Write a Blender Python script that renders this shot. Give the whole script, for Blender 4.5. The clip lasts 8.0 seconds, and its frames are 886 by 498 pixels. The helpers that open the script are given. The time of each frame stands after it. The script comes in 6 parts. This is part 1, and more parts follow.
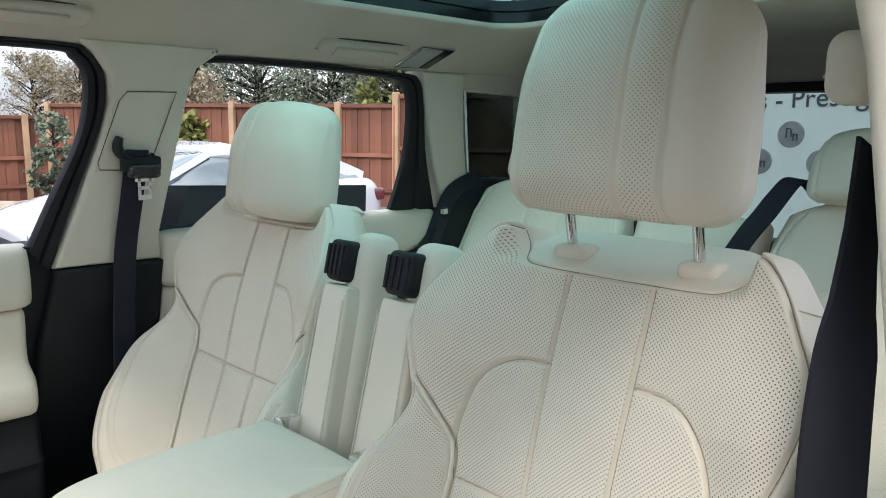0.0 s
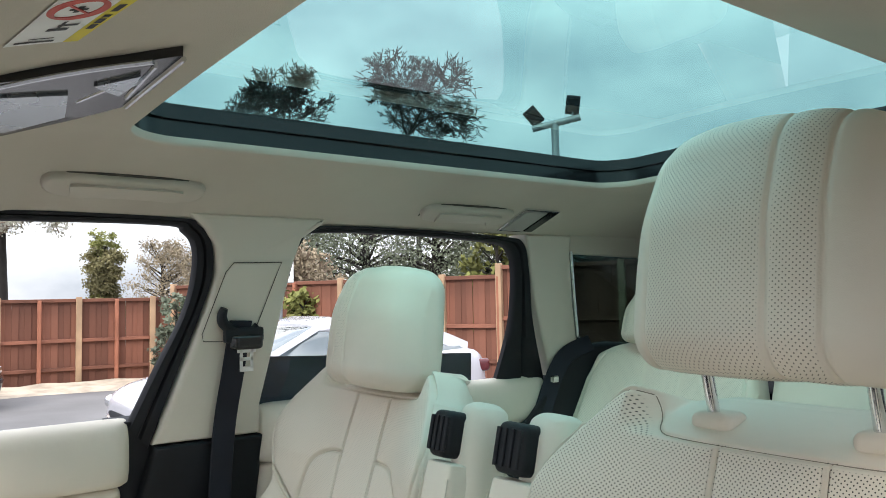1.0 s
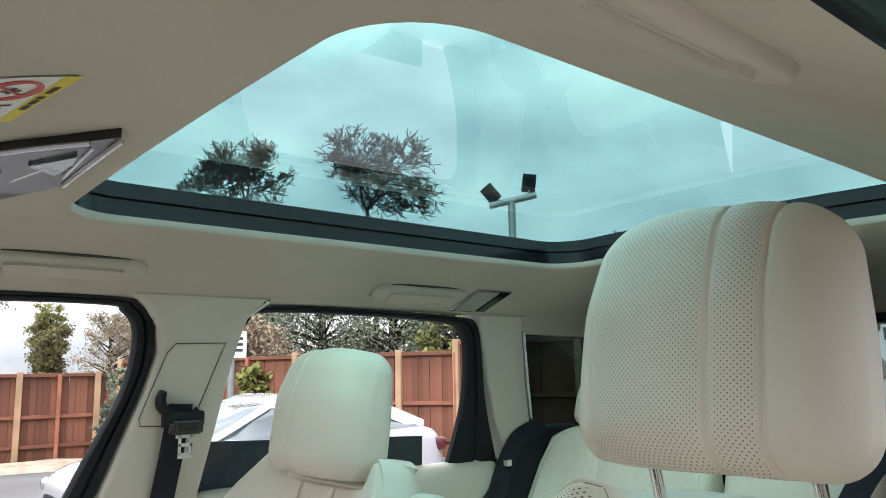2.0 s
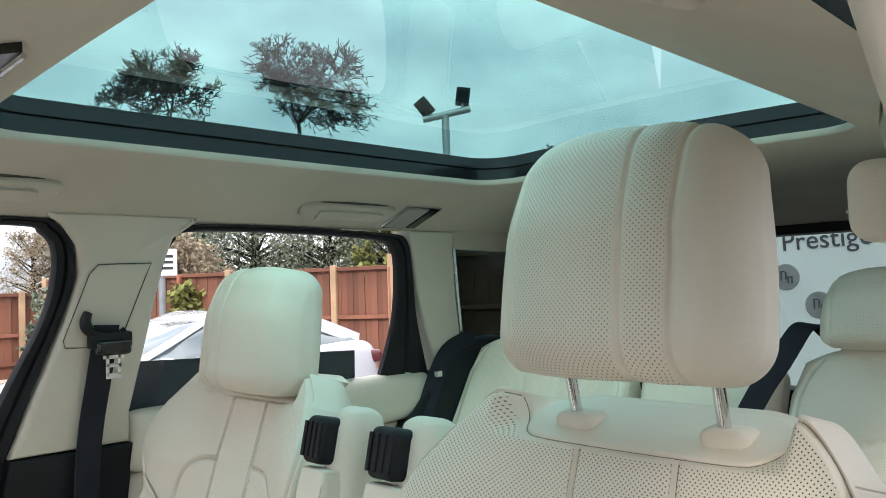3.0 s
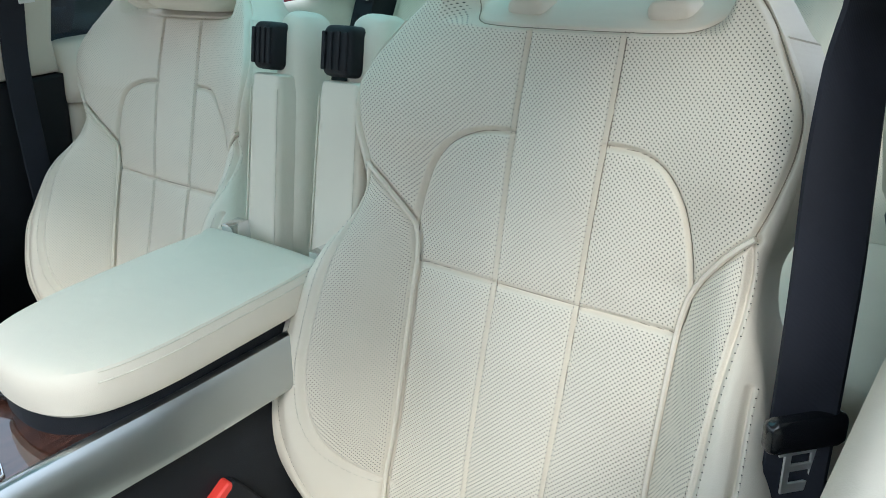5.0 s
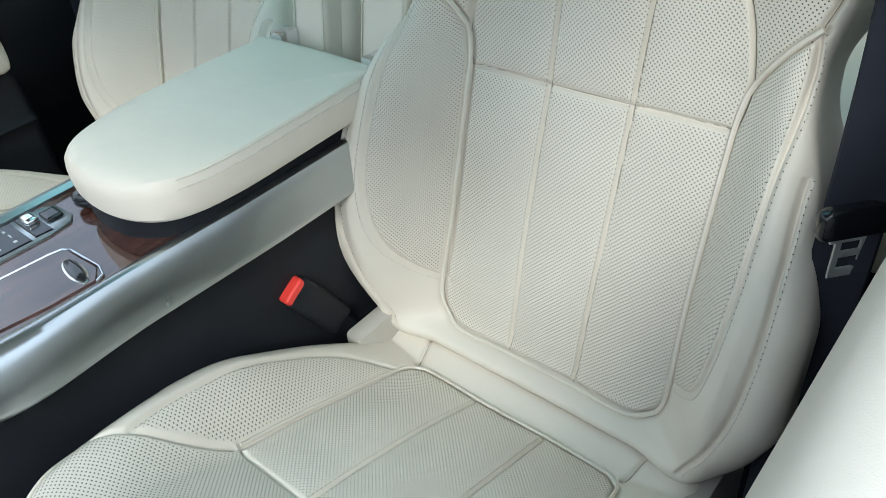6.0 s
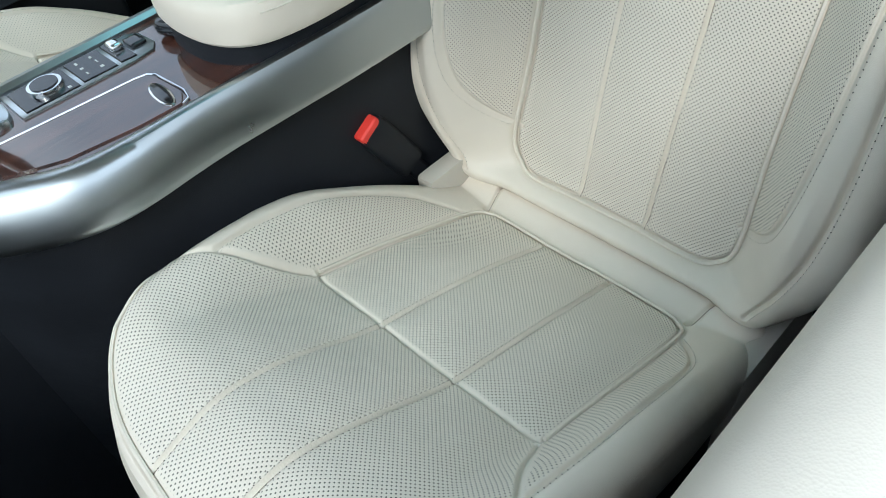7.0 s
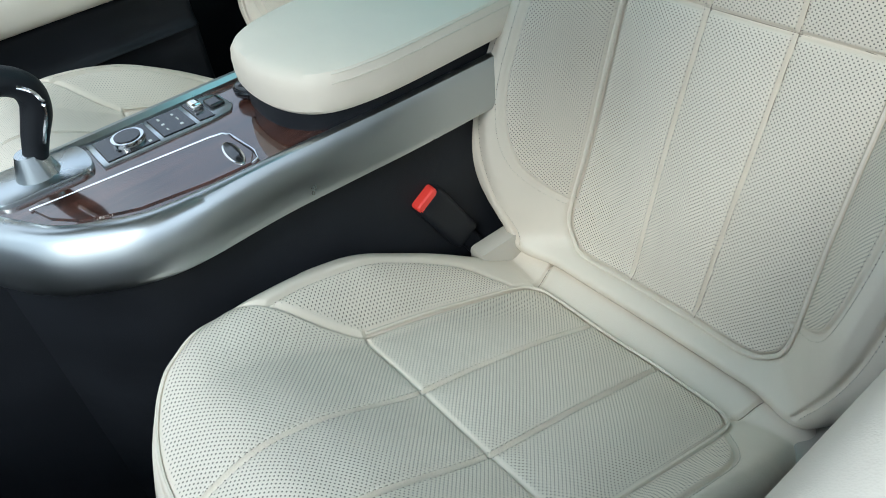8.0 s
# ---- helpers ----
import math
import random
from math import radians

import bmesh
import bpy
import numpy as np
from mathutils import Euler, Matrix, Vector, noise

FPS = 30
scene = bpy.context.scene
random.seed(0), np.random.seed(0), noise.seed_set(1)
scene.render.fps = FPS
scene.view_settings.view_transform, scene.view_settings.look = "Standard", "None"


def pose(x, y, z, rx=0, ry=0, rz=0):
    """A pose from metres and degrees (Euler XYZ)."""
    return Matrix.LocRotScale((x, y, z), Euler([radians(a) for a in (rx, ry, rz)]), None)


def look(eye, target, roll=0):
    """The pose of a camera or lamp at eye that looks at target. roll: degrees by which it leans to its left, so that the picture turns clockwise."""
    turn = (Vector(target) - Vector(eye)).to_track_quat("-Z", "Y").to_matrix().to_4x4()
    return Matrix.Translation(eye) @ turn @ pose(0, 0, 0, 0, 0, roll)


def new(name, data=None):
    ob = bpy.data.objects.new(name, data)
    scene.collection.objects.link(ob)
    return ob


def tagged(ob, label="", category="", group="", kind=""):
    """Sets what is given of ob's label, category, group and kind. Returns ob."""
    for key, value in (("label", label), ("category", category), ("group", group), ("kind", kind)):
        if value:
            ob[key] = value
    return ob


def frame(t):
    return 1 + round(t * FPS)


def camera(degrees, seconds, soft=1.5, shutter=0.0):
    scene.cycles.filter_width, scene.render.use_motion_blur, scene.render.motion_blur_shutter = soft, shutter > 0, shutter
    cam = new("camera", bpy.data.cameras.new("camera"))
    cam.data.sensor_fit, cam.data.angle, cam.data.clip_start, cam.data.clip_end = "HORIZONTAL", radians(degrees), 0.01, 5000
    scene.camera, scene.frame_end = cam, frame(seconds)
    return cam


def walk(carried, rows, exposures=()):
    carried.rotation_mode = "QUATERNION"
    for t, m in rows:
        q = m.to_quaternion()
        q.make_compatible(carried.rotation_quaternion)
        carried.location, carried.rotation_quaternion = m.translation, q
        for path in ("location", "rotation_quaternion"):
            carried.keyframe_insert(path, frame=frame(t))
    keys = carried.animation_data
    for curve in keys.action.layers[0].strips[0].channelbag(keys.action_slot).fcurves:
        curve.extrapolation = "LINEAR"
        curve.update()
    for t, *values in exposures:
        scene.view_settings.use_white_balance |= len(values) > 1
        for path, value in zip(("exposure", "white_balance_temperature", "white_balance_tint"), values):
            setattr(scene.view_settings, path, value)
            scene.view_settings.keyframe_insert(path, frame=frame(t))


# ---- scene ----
cam = camera(60.8, 8.0, soft=0.7)
PATH = [
    (0, (0.837, -0.786, 1.56), (-0.563, 0.606, 1.236), 0.6),
    (0.5, (0.769, -0.743, 1.522), (-0.8, 0.492, 1.405), -0.2),
    (1, (0.768, -0.732, 1.543), (-0.825, 0.471, 1.67), -1.2),
    (1.5, (0.771, -0.723, 1.555), (-0.774, 0.513, 1.848), -1.4),
    (1.7, (0.766, -0.718, 1.554), (-0.757, 0.537, 1.88), -1.1),
    (2.8, (0.783, -0.708, 1.569), (-0.663, 0.662, 1.749), -1.7),
    (3, (0.783, -0.709, 1.561), (-0.627, 0.707, 1.652), -2.0),
    (3.5, (0.776, -0.727, 1.547), (-0.528, 0.781, 1.388), -2.3),
    (4, (0.775, -0.736, 1.534), (-0.466, 0.788, 1.162), -2.3),
    (4.5, (0.777, -0.748, 1.513), (-0.427, 0.733, 0.914), -2.7),
    (4.7, (0.775, -0.755, 1.506), (-0.418, 0.697, 0.821), -2.9),
    (5.8, (0.769, -0.797, 1.518), (-0.347, 0.394, 0.363), -6.8),
    (6, (0.768, -0.801, 1.516), (-0.337, 0.32, 0.282), -7.4),
    (6.5, (0.762, -0.831, 1.492), (-0.306, 0.144, 0.11), -8.7),
    (7, (0.77, -0.85, 1.485), (-0.311, 0.008, 0.037), -10.0),
    (7.5, (0.783, -0.874, 1.48), (-0.348, -0.097, 0.025), -10.6),
    (8, (0.781, -0.851, 1.494), (-0.479, 0.001, 0.196), -8.6),
]
walk(cam, [(t, look(eye, target, roll)) for t, eye, target, roll in PATH], [(0, 1.0, 6550, 10), (1.0, 1.06, 6800, 12), (3.0, 1.16, 6900, 12), (3.5, 1.20, 6850, 12), (4.0, 1.22, 6550, 9), (4.5, 1.10, 6250, 6), (6, 0.86, 5950, 4), (8, 0.68, 5950, 3)])

# ---- world, sun ----
world = bpy.data.worlds.new("world")
scene.world = world
world.use_nodes = True
wn, wl = world.node_tree.nodes, world.node_tree.links
SUN_EL, SUN_AZ = 38.0, 150.0
sky = wn.new("ShaderNodeTexSky")
sky.sky_type = "NISHITA"
sky.sun_disc = False
sky.sun_elevation, sky.sun_rotation = radians(SUN_EL), radians(SUN_AZ)
wco = wn.new("ShaderNodeTexCoord")
wmap = wn.new("ShaderNodeMapping")
wmap.inputs["Scale"].default_value = (2.2, 2.2, 4.5)
wnoise = wn.new("ShaderNodeTexNoise")
wnoise.inputs["Scale"].default_value, wnoise.inputs["Detail"].default_value, wnoise.inputs["Roughness"].default_value = 1.3, 8.0, 0.55
wramp = wn.new("ShaderNodeValToRGB")
wramp.color_ramp.elements[0].position, wramp.color_ramp.elements[0].color = 0.33, (4.6, 5.3, 6.4, 1)
wramp.color_ramp.elements[1].position, wramp.color_ramp.elements[1].color = 0.66, (10.5, 11.0, 11.8, 1)
wmix = wn.new("ShaderNodeMix")
wmix.data_type = "RGBA"
wmix.inputs[0].default_value = 0.88
wl.new(wco.outputs["Generated"], wmap.inputs["Vector"])
wl.new(wmap.outputs["Vector"], wnoise.inputs["Vector"])
wl.new(wnoise.outputs["Fac"], wramp.inputs["Fac"])
wl.new(sky.outputs["Color"], wmix.inputs[6])
wl.new(wramp.outputs["Color"], wmix.inputs[7])
wsep = wn.new("ShaderNodeSeparateXYZ")
wgrad = wn.new("ShaderNodeMapRange")
wgrad.inputs["From Min"].default_value, wgrad.inputs["From Max"].default_value = 0.0, 1.0
wgrad.inputs["To Min"].default_value, wgrad.inputs["To Max"].default_value = 0.43, 1.36
wmul = wn.new("ShaderNodeMix")
wmul.data_type, wmul.blend_type = "RGBA", "MULTIPLY"
wmul.inputs[0].default_value = 1.0
wl.new(wco.outputs["Generated"], wsep.inputs["Vector"])
wl.new(wsep.outputs["Z"], wgrad.inputs["Value"])
wl.new(wmix.outputs[2], wmul.inputs[6])
wl.new(wgrad.outputs["Result"], wmul.inputs[7])
wl.new(wmul.outputs[2], wn["Background"].inputs["Color"])
wn["Background"].inputs["Strength"].default_value = 0.15
sun = new("sun", bpy.data.lights.new("sun", "SUN"))
sun.data.energy, sun.data.angle, sun.data.color = 1.0, radians(14), (1.0, 0.95, 0.88)
sun.matrix_world = look((0, 0, 0), (-math.sin(radians(SUN_AZ)) * math.cos(radians(SUN_EL)), -math.cos(radians(SUN_AZ)) * math.cos(radians(SUN_EL)), -math.sin(radians(SUN_EL))))


# ---- materials ----
def material(name, base, rough=0.5, metal=0.0, var=0.08, scale=6.0, grain=0.0, grain_scale=400.0, coat=0.0, spec=0.5, dirt=None):
    """A painted, moulded or upholstered surface: broad tone variation, fine grain relief, uneven gloss."""
    m = bpy.data.materials.new(name)
    m.use_nodes = True
    n, l = m.node_tree.nodes, m.node_tree.links
    b = n["Principled BSDF"]
    b.inputs["Metallic"].default_value, b.inputs["Coat Weight"].default_value = metal, coat
    b.inputs["Specular IOR Level"].default_value = spec
    co = n.new("ShaderNodeTexCoord")
    big = n.new("ShaderNodeTexNoise")
    big.inputs["Scale"].default_value, big.inputs["Detail"].default_value = scale, 6.0
    l.new(co.outputs["Object"], big.inputs["Vector"])
    ramp = n.new("ShaderNodeValToRGB")
    low = tuple(c * (1 - var) for c in base) if dirt is None else dirt
    ramp.color_ramp.elements[0].position, ramp.color_ramp.elements[0].color = 0.3, (*low, 1)
    ramp.color_ramp.elements[1].position, ramp.color_ramp.elements[1].color = 0.62, (*(min(1, c * (1 + var * 0.5)) for c in base), 1)
    l.new(big.outputs["Fac"], ramp.inputs["Fac"])
    l.new(ramp.outputs["Color"], b.inputs["Base Color"])
    rr = n.new("ShaderNodeMapRange")
    rr.inputs["To Min"].default_value, rr.inputs["To Max"].default_value = max(0, rough - 0.08), min(1, rough + 0.08)
    l.new(big.outputs["Fac"], rr.inputs["Value"])
    l.new(rr.outputs["Result"], b.inputs["Roughness"])
    if grain:
        dent = n.new("ShaderNodeTexNoise")
        dent.inputs["Scale"].default_value, dent.inputs["Detail"].default_value = 26.0, 3.0
        l.new(co.outputs["Object"], dent.inputs["Vector"])
        wave = n.new("ShaderNodeBump")
        wave.inputs["Strength"].default_value, wave.inputs["Distance"].default_value = 0.22, 0.006
        l.new(dent.outputs["Fac"], wave.inputs["Height"])
        g = n.new("ShaderNodeTexVoronoi")
        g.inputs["Scale"].default_value = grain_scale
        l.new(co.outputs["Object"], g.inputs["Vector"])
        bump = n.new("ShaderNodeBump")
        bump.inputs["Strength"].default_value, bump.inputs["Distance"].default_value = grain, 0.0006
        l.new(g.outputs["Distance"], bump.inputs["Height"])
        l.new(wave.outputs["Normal"], bump.inputs["Normal"])
        l.new(bump.outputs["Normal"], b.inputs["Normal"])
    return m


def perforated(name, base, pitch=0.0054, radius=0.135, pit=(0.055, 0.050, 0.042)):
    """Leather pierced with staggered rows of fine holes; its UV map is in metres."""
    m = material(name, base, rough=0.5, var=0.05, scale=7.0, grain=0.25, grain_scale=520.0, spec=0.4)
    n, l = m.node_tree.nodes, m.node_tree.links
    b = n["Principled BSDF"]
    uv = n.new("ShaderNodeUVMap")
    uv.uv_map = "UVMap"

    def vm(op, a, val=None):
        k = n.new("ShaderNodeVectorMath")
        k.operation = op
        l.new(a, k.inputs[0])
        if val is not None:
            if op == "SCALE":
                k.inputs["Scale"].default_value = val
            else:
                k.inputs[1].default_value = val
        return k.outputs["Value"] if op == "LENGTH" else k.outputs["Vector"]

    s = vm("SCALE", uv.outputs["UV"], 1 / pitch)
    d1 = vm("LENGTH", vm("SUBTRACT", vm("FRACTION", s), (0.5, 0.5, 0)))
    d2 = vm("LENGTH", vm("SUBTRACT", vm("FRACTION", vm("ADD", s, (0.5, 0.5, 0))), (0.5, 0.5, 0)))
    low = n.new("ShaderNodeMath")
    low.operation = "MINIMUM"
    l.new(d1, low.inputs[0])
    l.new(d2, low.inputs[1])
    hole = n.new("ShaderNodeMapRange")
    hole.interpolation_type = "SMOOTHSTEP"
    hole.inputs["From Min"].default_value, hole.inputs["From Max"].default_value = radius * 0.75, radius * 1.3
    hole.inputs["To Min"].default_value, hole.inputs["To Max"].default_value = 1.0, 0.0
    l.new(low.outputs[0], hole.inputs["Value"])
    whole = n.new("ShaderNodeAttribute")
    whole.attribute_name = "unpierced"
    keep = n.new("ShaderNodeMath")
    keep.operation, keep.inputs[0].default_value = "SUBTRACT", 1.0
    l.new(whole.outputs["Fac"], keep.inputs[1])
    pierced = n.new("ShaderNodeMath")
    pierced.operation = "MULTIPLY"
    l.new(hole.outputs["Result"], pierced.inputs[0])
    l.new(keep.outputs[0], pierced.inputs[1])
    mix = n.new("ShaderNodeMix")
    mix.data_type = "RGBA"
    mix.inputs[7].default_value = (*pit, 1)
    l.new(pierced.outputs[0], mix.inputs[0])
    l.new(b.inputs["Base Color"].links[0].from_socket, mix.inputs[6])
    l.new(mix.outputs[2], b.inputs["Base Color"])
    dent = n.new("ShaderNodeMapRange")
    dent.interpolation_type = "SMOOTHSTEP"
    dent.inputs["From Min"].default_value, dent.inputs["From Max"].default_value = 0.0, radius * 2.6
    l.new(low.outputs[0], dent.inputs["Value"])
    bump = n.new("ShaderNodeBump")
    bump.inputs["Strength"].default_value, bump.inputs["Distance"].default_value = 0.2, 0.0005
    l.new(dent.outputs["Result"], bump.inputs["Height"])
    l.new(b.inputs["Normal"].links[0].from_socket, bump.inputs["Normal"])
    l.new(bump.outputs["Normal"], b.inputs["Normal"])
    return m


def glazing(name, tint, gloss=0.05, edge=0.6, rough=0.0):
    """A thin pane: tinted straight-through light with a mirror gloss that grows towards grazing angles."""
    m = bpy.data.materials.new(name)
    m.use_nodes = True
    n, l = m.node_tree.nodes, m.node_tree.links
    n.remove(n["Principled BSDF"])
    clear, shine, mix, lw, rng = (n.new("ShaderNode" + k) for k in ("BsdfTransparent", "BsdfGlossy", "MixShader", "LayerWeight", "MapRange"))
    clear.inputs["Color"].default_value = (*tint, 1)
    shine.inputs["Roughness"].default_value = rough
    lw.inputs["Blend"].default_value = 0.2
    rng.inputs["To Min"].default_value, rng.inputs["To Max"].default_value = gloss, edge
    l.new(lw.outputs["Fresnel"], rng.inputs["Value"])
    l.new(rng.outputs["Result"], mix.inputs[0])
    l.new(clear.outputs[0], mix.inputs[1])
    l.new(shine.outputs[0], mix.inputs[2])
    l.new(mix.outputs[0], n["Material Output"].inputs["Surface"])
    return m


CREAM = (0.72, 0.660, 0.565)
M_PERF = perforated("perforated_cream_leather", CREAM)
M_PERF_FINE = perforated("finely_perforated_cream_leather", CREAM, 0.0052, 0.110, (0.40, 0.365, 0.31))
M_PERF_MID = perforated("headrest_perforated_leather", CREAM, 0.0054, 0.118, (0.15, 0.137, 0.115))
M_LEATHER = material("smooth_cream_leather", CREAM, rough=0.48, var=0.06, scale=5.0, grain=0.16, grain_scale=1100.0, spec=0.4)
M_THREAD = material("cream_thread", (0.68, 0.63, 0.54), rough=0.7, var=0.1, scale=80.0)
# dark tone that stands in for shade in the seam creases
M_SEAM_SHADE = material("painted_seam_shade", (0.26, 0.225, 0.18), rough=0.8, var=0.2, scale=60.0, spec=0.2)
M_TRIM = material("cream_moulded_trim", (0.66, 0.62, 0.54), rough=0.55, var=0.05, scale=4.0, grain=0.3, grain_scale=700.0, spec=0.35)
M_HEADLINER = material("beige_headliner_cloth", (0.56, 0.52, 0.45), rough=0.95, var=0.06, scale=5.0, grain=0.6, grain_scale=900.0, spec=0.1)
M_BLACK = material("black_soft_plastic", (0.011, 0.013, 0.017), rough=0.55, var=0.25, scale=9.0, grain=0.3, grain_scale=800.0, spec=0.28)
M_GLOSSBLACK = material("black_gloss_plastic", (0.010, 0.011, 0.014), rough=0.2, var=0.2, scale=12.0, coat=0.3)
M_RUBBER = material("black_rubber_seal", (0.012, 0.013, 0.017), rough=0.65, var=0.25, scale=14.0, spec=0.3)
M_CHROME = material("polished_chrome", (0.75, 0.76, 0.78), rough=0.12, metal=1.0, var=0.05, scale=20.0)
M_SILVER = material("satin_silver_trim", (0.50, 0.54, 0.56), rough=0.27, metal=1.0, var=0.06, scale=8.0)
M_RAIL = material("brushed_silver_rail", (0.48, 0.51, 0.52), rough=0.30, metal=1.0, var=0.02, scale=12.0)
M_RED = material("red_release_button", (0.80, 0.055, 0.04), rough=0.4, var=0.1, scale=30.0)
M_CARPET = material("black_carpet", (0.007, 0.0085, 0.011), rough=1.0, var=0.35, scale=60.0, grain=1.0, grain_scale=500.0, spec=0.1)
M_SKIRT = material("grey_cream_seat_plastic", (0.50, 0.47, 0.41), rough=0.55, var=0.06, scale=8.0)
M_HANDLE = material("beige_handle_plastic", (0.54, 0.50, 0.43), rough=0.6, var=0.05, scale=8.0)
M_GREYLENS = material("frosted_lamp_lens", (0.36, 0.36, 0.34), rough=0.35, var=0.05, scale=30.0)
G_ROOF = glazing("teal_tinted_roof_glass", (0.255, 0.485, 0.468), gloss=0.024, edge=0.24)
G_CLEAR = glazing("clear_car_glass", (0.92, 0.94, 0.92), gloss=0.03, edge=0.5)
G_QUARTER = glazing("smoked_quarter_glass", (0.19, 0.29, 0.29), gloss=0.045, edge=0.4)
G_DARK = glazing("privacy_glass", (0.09, 0.12, 0.14), gloss=0.05, edge=0.5)
G_REAR = glazing("green_tinted_rear_glass", (0.31, 0.36, 0.345), gloss=0.05, edge=0.5)

M_STEEL = material("bright_steel", (0.80, 0.80, 0.79), rough=0.38, metal=0.7, var=0.05, scale=30.0)
# dark tone for grooves and needle holes; on the handles it paints gap shade
M_GAP = material("painted_gap_shade", (0.10, 0.092, 0.08), rough=0.9, var=0.2, scale=40.0, spec=0.1)

# webbing: fine cross ribs
M_WEB = material("black_webbing", (0.016, 0.018, 0.027), rough=0.75, var=0.15, scale=20.0, spec=0.3)
_n, _l = M_WEB.node_tree.nodes, M_WEB.node_tree.links
_w = _n.new("ShaderNodeTexWave")
_w.inputs["Scale"].default_value = 420.0
_b = _n.new("ShaderNodeBump")
_b.inputs["Strength"].default_value, _b.inputs["Distance"].default_value = 0.2, 0.0003
_c = _n.new("ShaderNodeTexCoord")
_l.new(_c.outputs["Object"], _w.inputs["Vector"])
_l.new(_w.outputs["Fac"], _b.inputs["Height"])
_l.new(_b.outputs["Normal"], _n["Principled BSDF"].inputs["Normal"])

# dark wood veneer under lacquer
M_WOOD = material("lacquered_dark_wood", (0.055, 0.026, 0.020), rough=0.12, var=0.3, scale=5.0, coat=1.0)
_n, _l = M_WOOD.node_tree.nodes, M_WOOD.node_tree.links
_c = _n.new("ShaderNodeTexCoord")
_m = _n.new("ShaderNodeMapping")
_m.inputs["Scale"].default_value = (60.0, 4.0, 10.0)
_w = _n.new("ShaderNodeTexNoise")
_w.inputs["Scale"].default_value, _w.inputs["Detail"].default_value, _w.inputs["Distortion"].default_value = 2.2, 8.0, 0.8
_r = _n.new("ShaderNodeValToRGB")
_r.color_ramp.elements[0].position, _r.color_ramp.elements[0].color = 0.36, (0.018, 0.009, 0.008, 1)
_r.color_ramp.elements[1].position, _r.color_ramp.elements[1].color = 0.66, (0.10, 0.042, 0.030, 1)
_l.new(_c.outputs["Object"], _m.inputs["Vector"])
_l.new(_m.outputs["Vector"], _w.inputs["Vector"])
_l.new(_w.outputs["Fac"], _r.inputs["Fac"])
_l.new(_r.outputs["Color"], _n["Principled BSDF"].inputs["Base Color"])


# ---- mesh helpers ----
def mesh_object(name, verts, faces, mat, uvs=None, normals=None, smooth=True, unpierced=None):
    me = bpy.data.meshes.new(name)
    verts = np.asarray(verts, np.float32)
    me.vertices.add(len(verts))
    me.vertices.foreach_set("co", verts.ravel())
    sizes = np.array([len(f) for f in faces], np.int32) if not isinstance(faces, np.ndarray) else np.full(len(faces), faces.shape[1], np.int32)
    flat = faces.ravel().astype(np.int32) if isinstance(faces, np.ndarray) else np.array([i for f in faces for i in f], np.int32)
    me.loops.add(len(flat))
    me.loops.foreach_set("vertex_index", flat)
    me.polygons.add(len(sizes))
    me.polygons.foreach_set("loop_start", np.r_[0, np.cumsum(sizes)[:-1]].astype(np.int32))
    me.update(calc_edges=True)
    if uvs is not None:
        lay = me.uv_layers.new(name="UVMap")
        lay.data.foreach_set("uv", np.asarray(uvs, np.float32)[flat].ravel())
    if unpierced is not None:
        me.attributes.new("unpierced", "FLOAT", "POINT").data.foreach_set("value", np.asarray(unpierced, np.float32))
    me.polygons.foreach_set("use_smooth", np.full(len(sizes), smooth))
    if normals is not None:
        me.normals_split_custom_set_from_vertices(np.asarray(normals, np.float32))
    me.materials.append(mat)
    me.update()
    return new(name, me)


def under(ob, parent, label=""):
    ob.parent = parent
    if label:
        tagged(ob, label)
    return ob


def part(name, bm, mat, parent=None, label="", smooth=True, angle=35):
    me = bpy.data.meshes.new(name)
    bm.normal_update()
    bm.to_mesh(me)
    bm.free()
    me.materials.append(mat)
    me.polygons.foreach_set("use_smooth", [smooth] * len(me.polygons))
    if smooth:
        me.set_sharp_from_angle(angle=radians(angle))
    ob = new(name, me)
    if parent is not None:
        ob.parent = parent
    if label:
        tagged(ob, label)
    return ob


def thing(name, label, category, group="", kind="", at=None):
    ob = tagged(new(name), label, category, group, kind)
    if at is not None:
        ob.matrix_world = at
    return ob


def box(bm, lo, hi, bevel=0.0, seg=2, m=None):
    r = bmesh.ops.create_cube(bm, size=1.0)
    vs = r["verts"]
    for v in vs:
        v.co = Vector([(lo[i] + hi[i]) / 2 + v.co[i] * (hi[i] - lo[i]) for i in range(3)])
    if bevel:
        es = list({e for v in vs for e in v.link_edges})
        out = bmesh.ops.bevel(bm, geom=es, offset=bevel, segments=seg, affect="EDGES", profile=0.6)
        vs = list({v for f in out["faces"] for v in f.verts} | {v for v in vs if v.is_valid})
    if m is not None:
        for v in vs:
            v.co = m @ v.co
    return vs


def rod(bm, a, b, r1, r2=None, seg=12):
    a, b = Vector(a), Vector(b)
    q = (b - a).to_track_quat("Z", "Y").to_matrix().to_4x4()
    bmesh.ops.create_cone(bm, cap_ends=True, segments=seg, radius1=r1, radius2=r1 if r2 is None else r2, depth=(b - a).length,
                          matrix=Matrix.Translation((a + b) / 2) @ q)


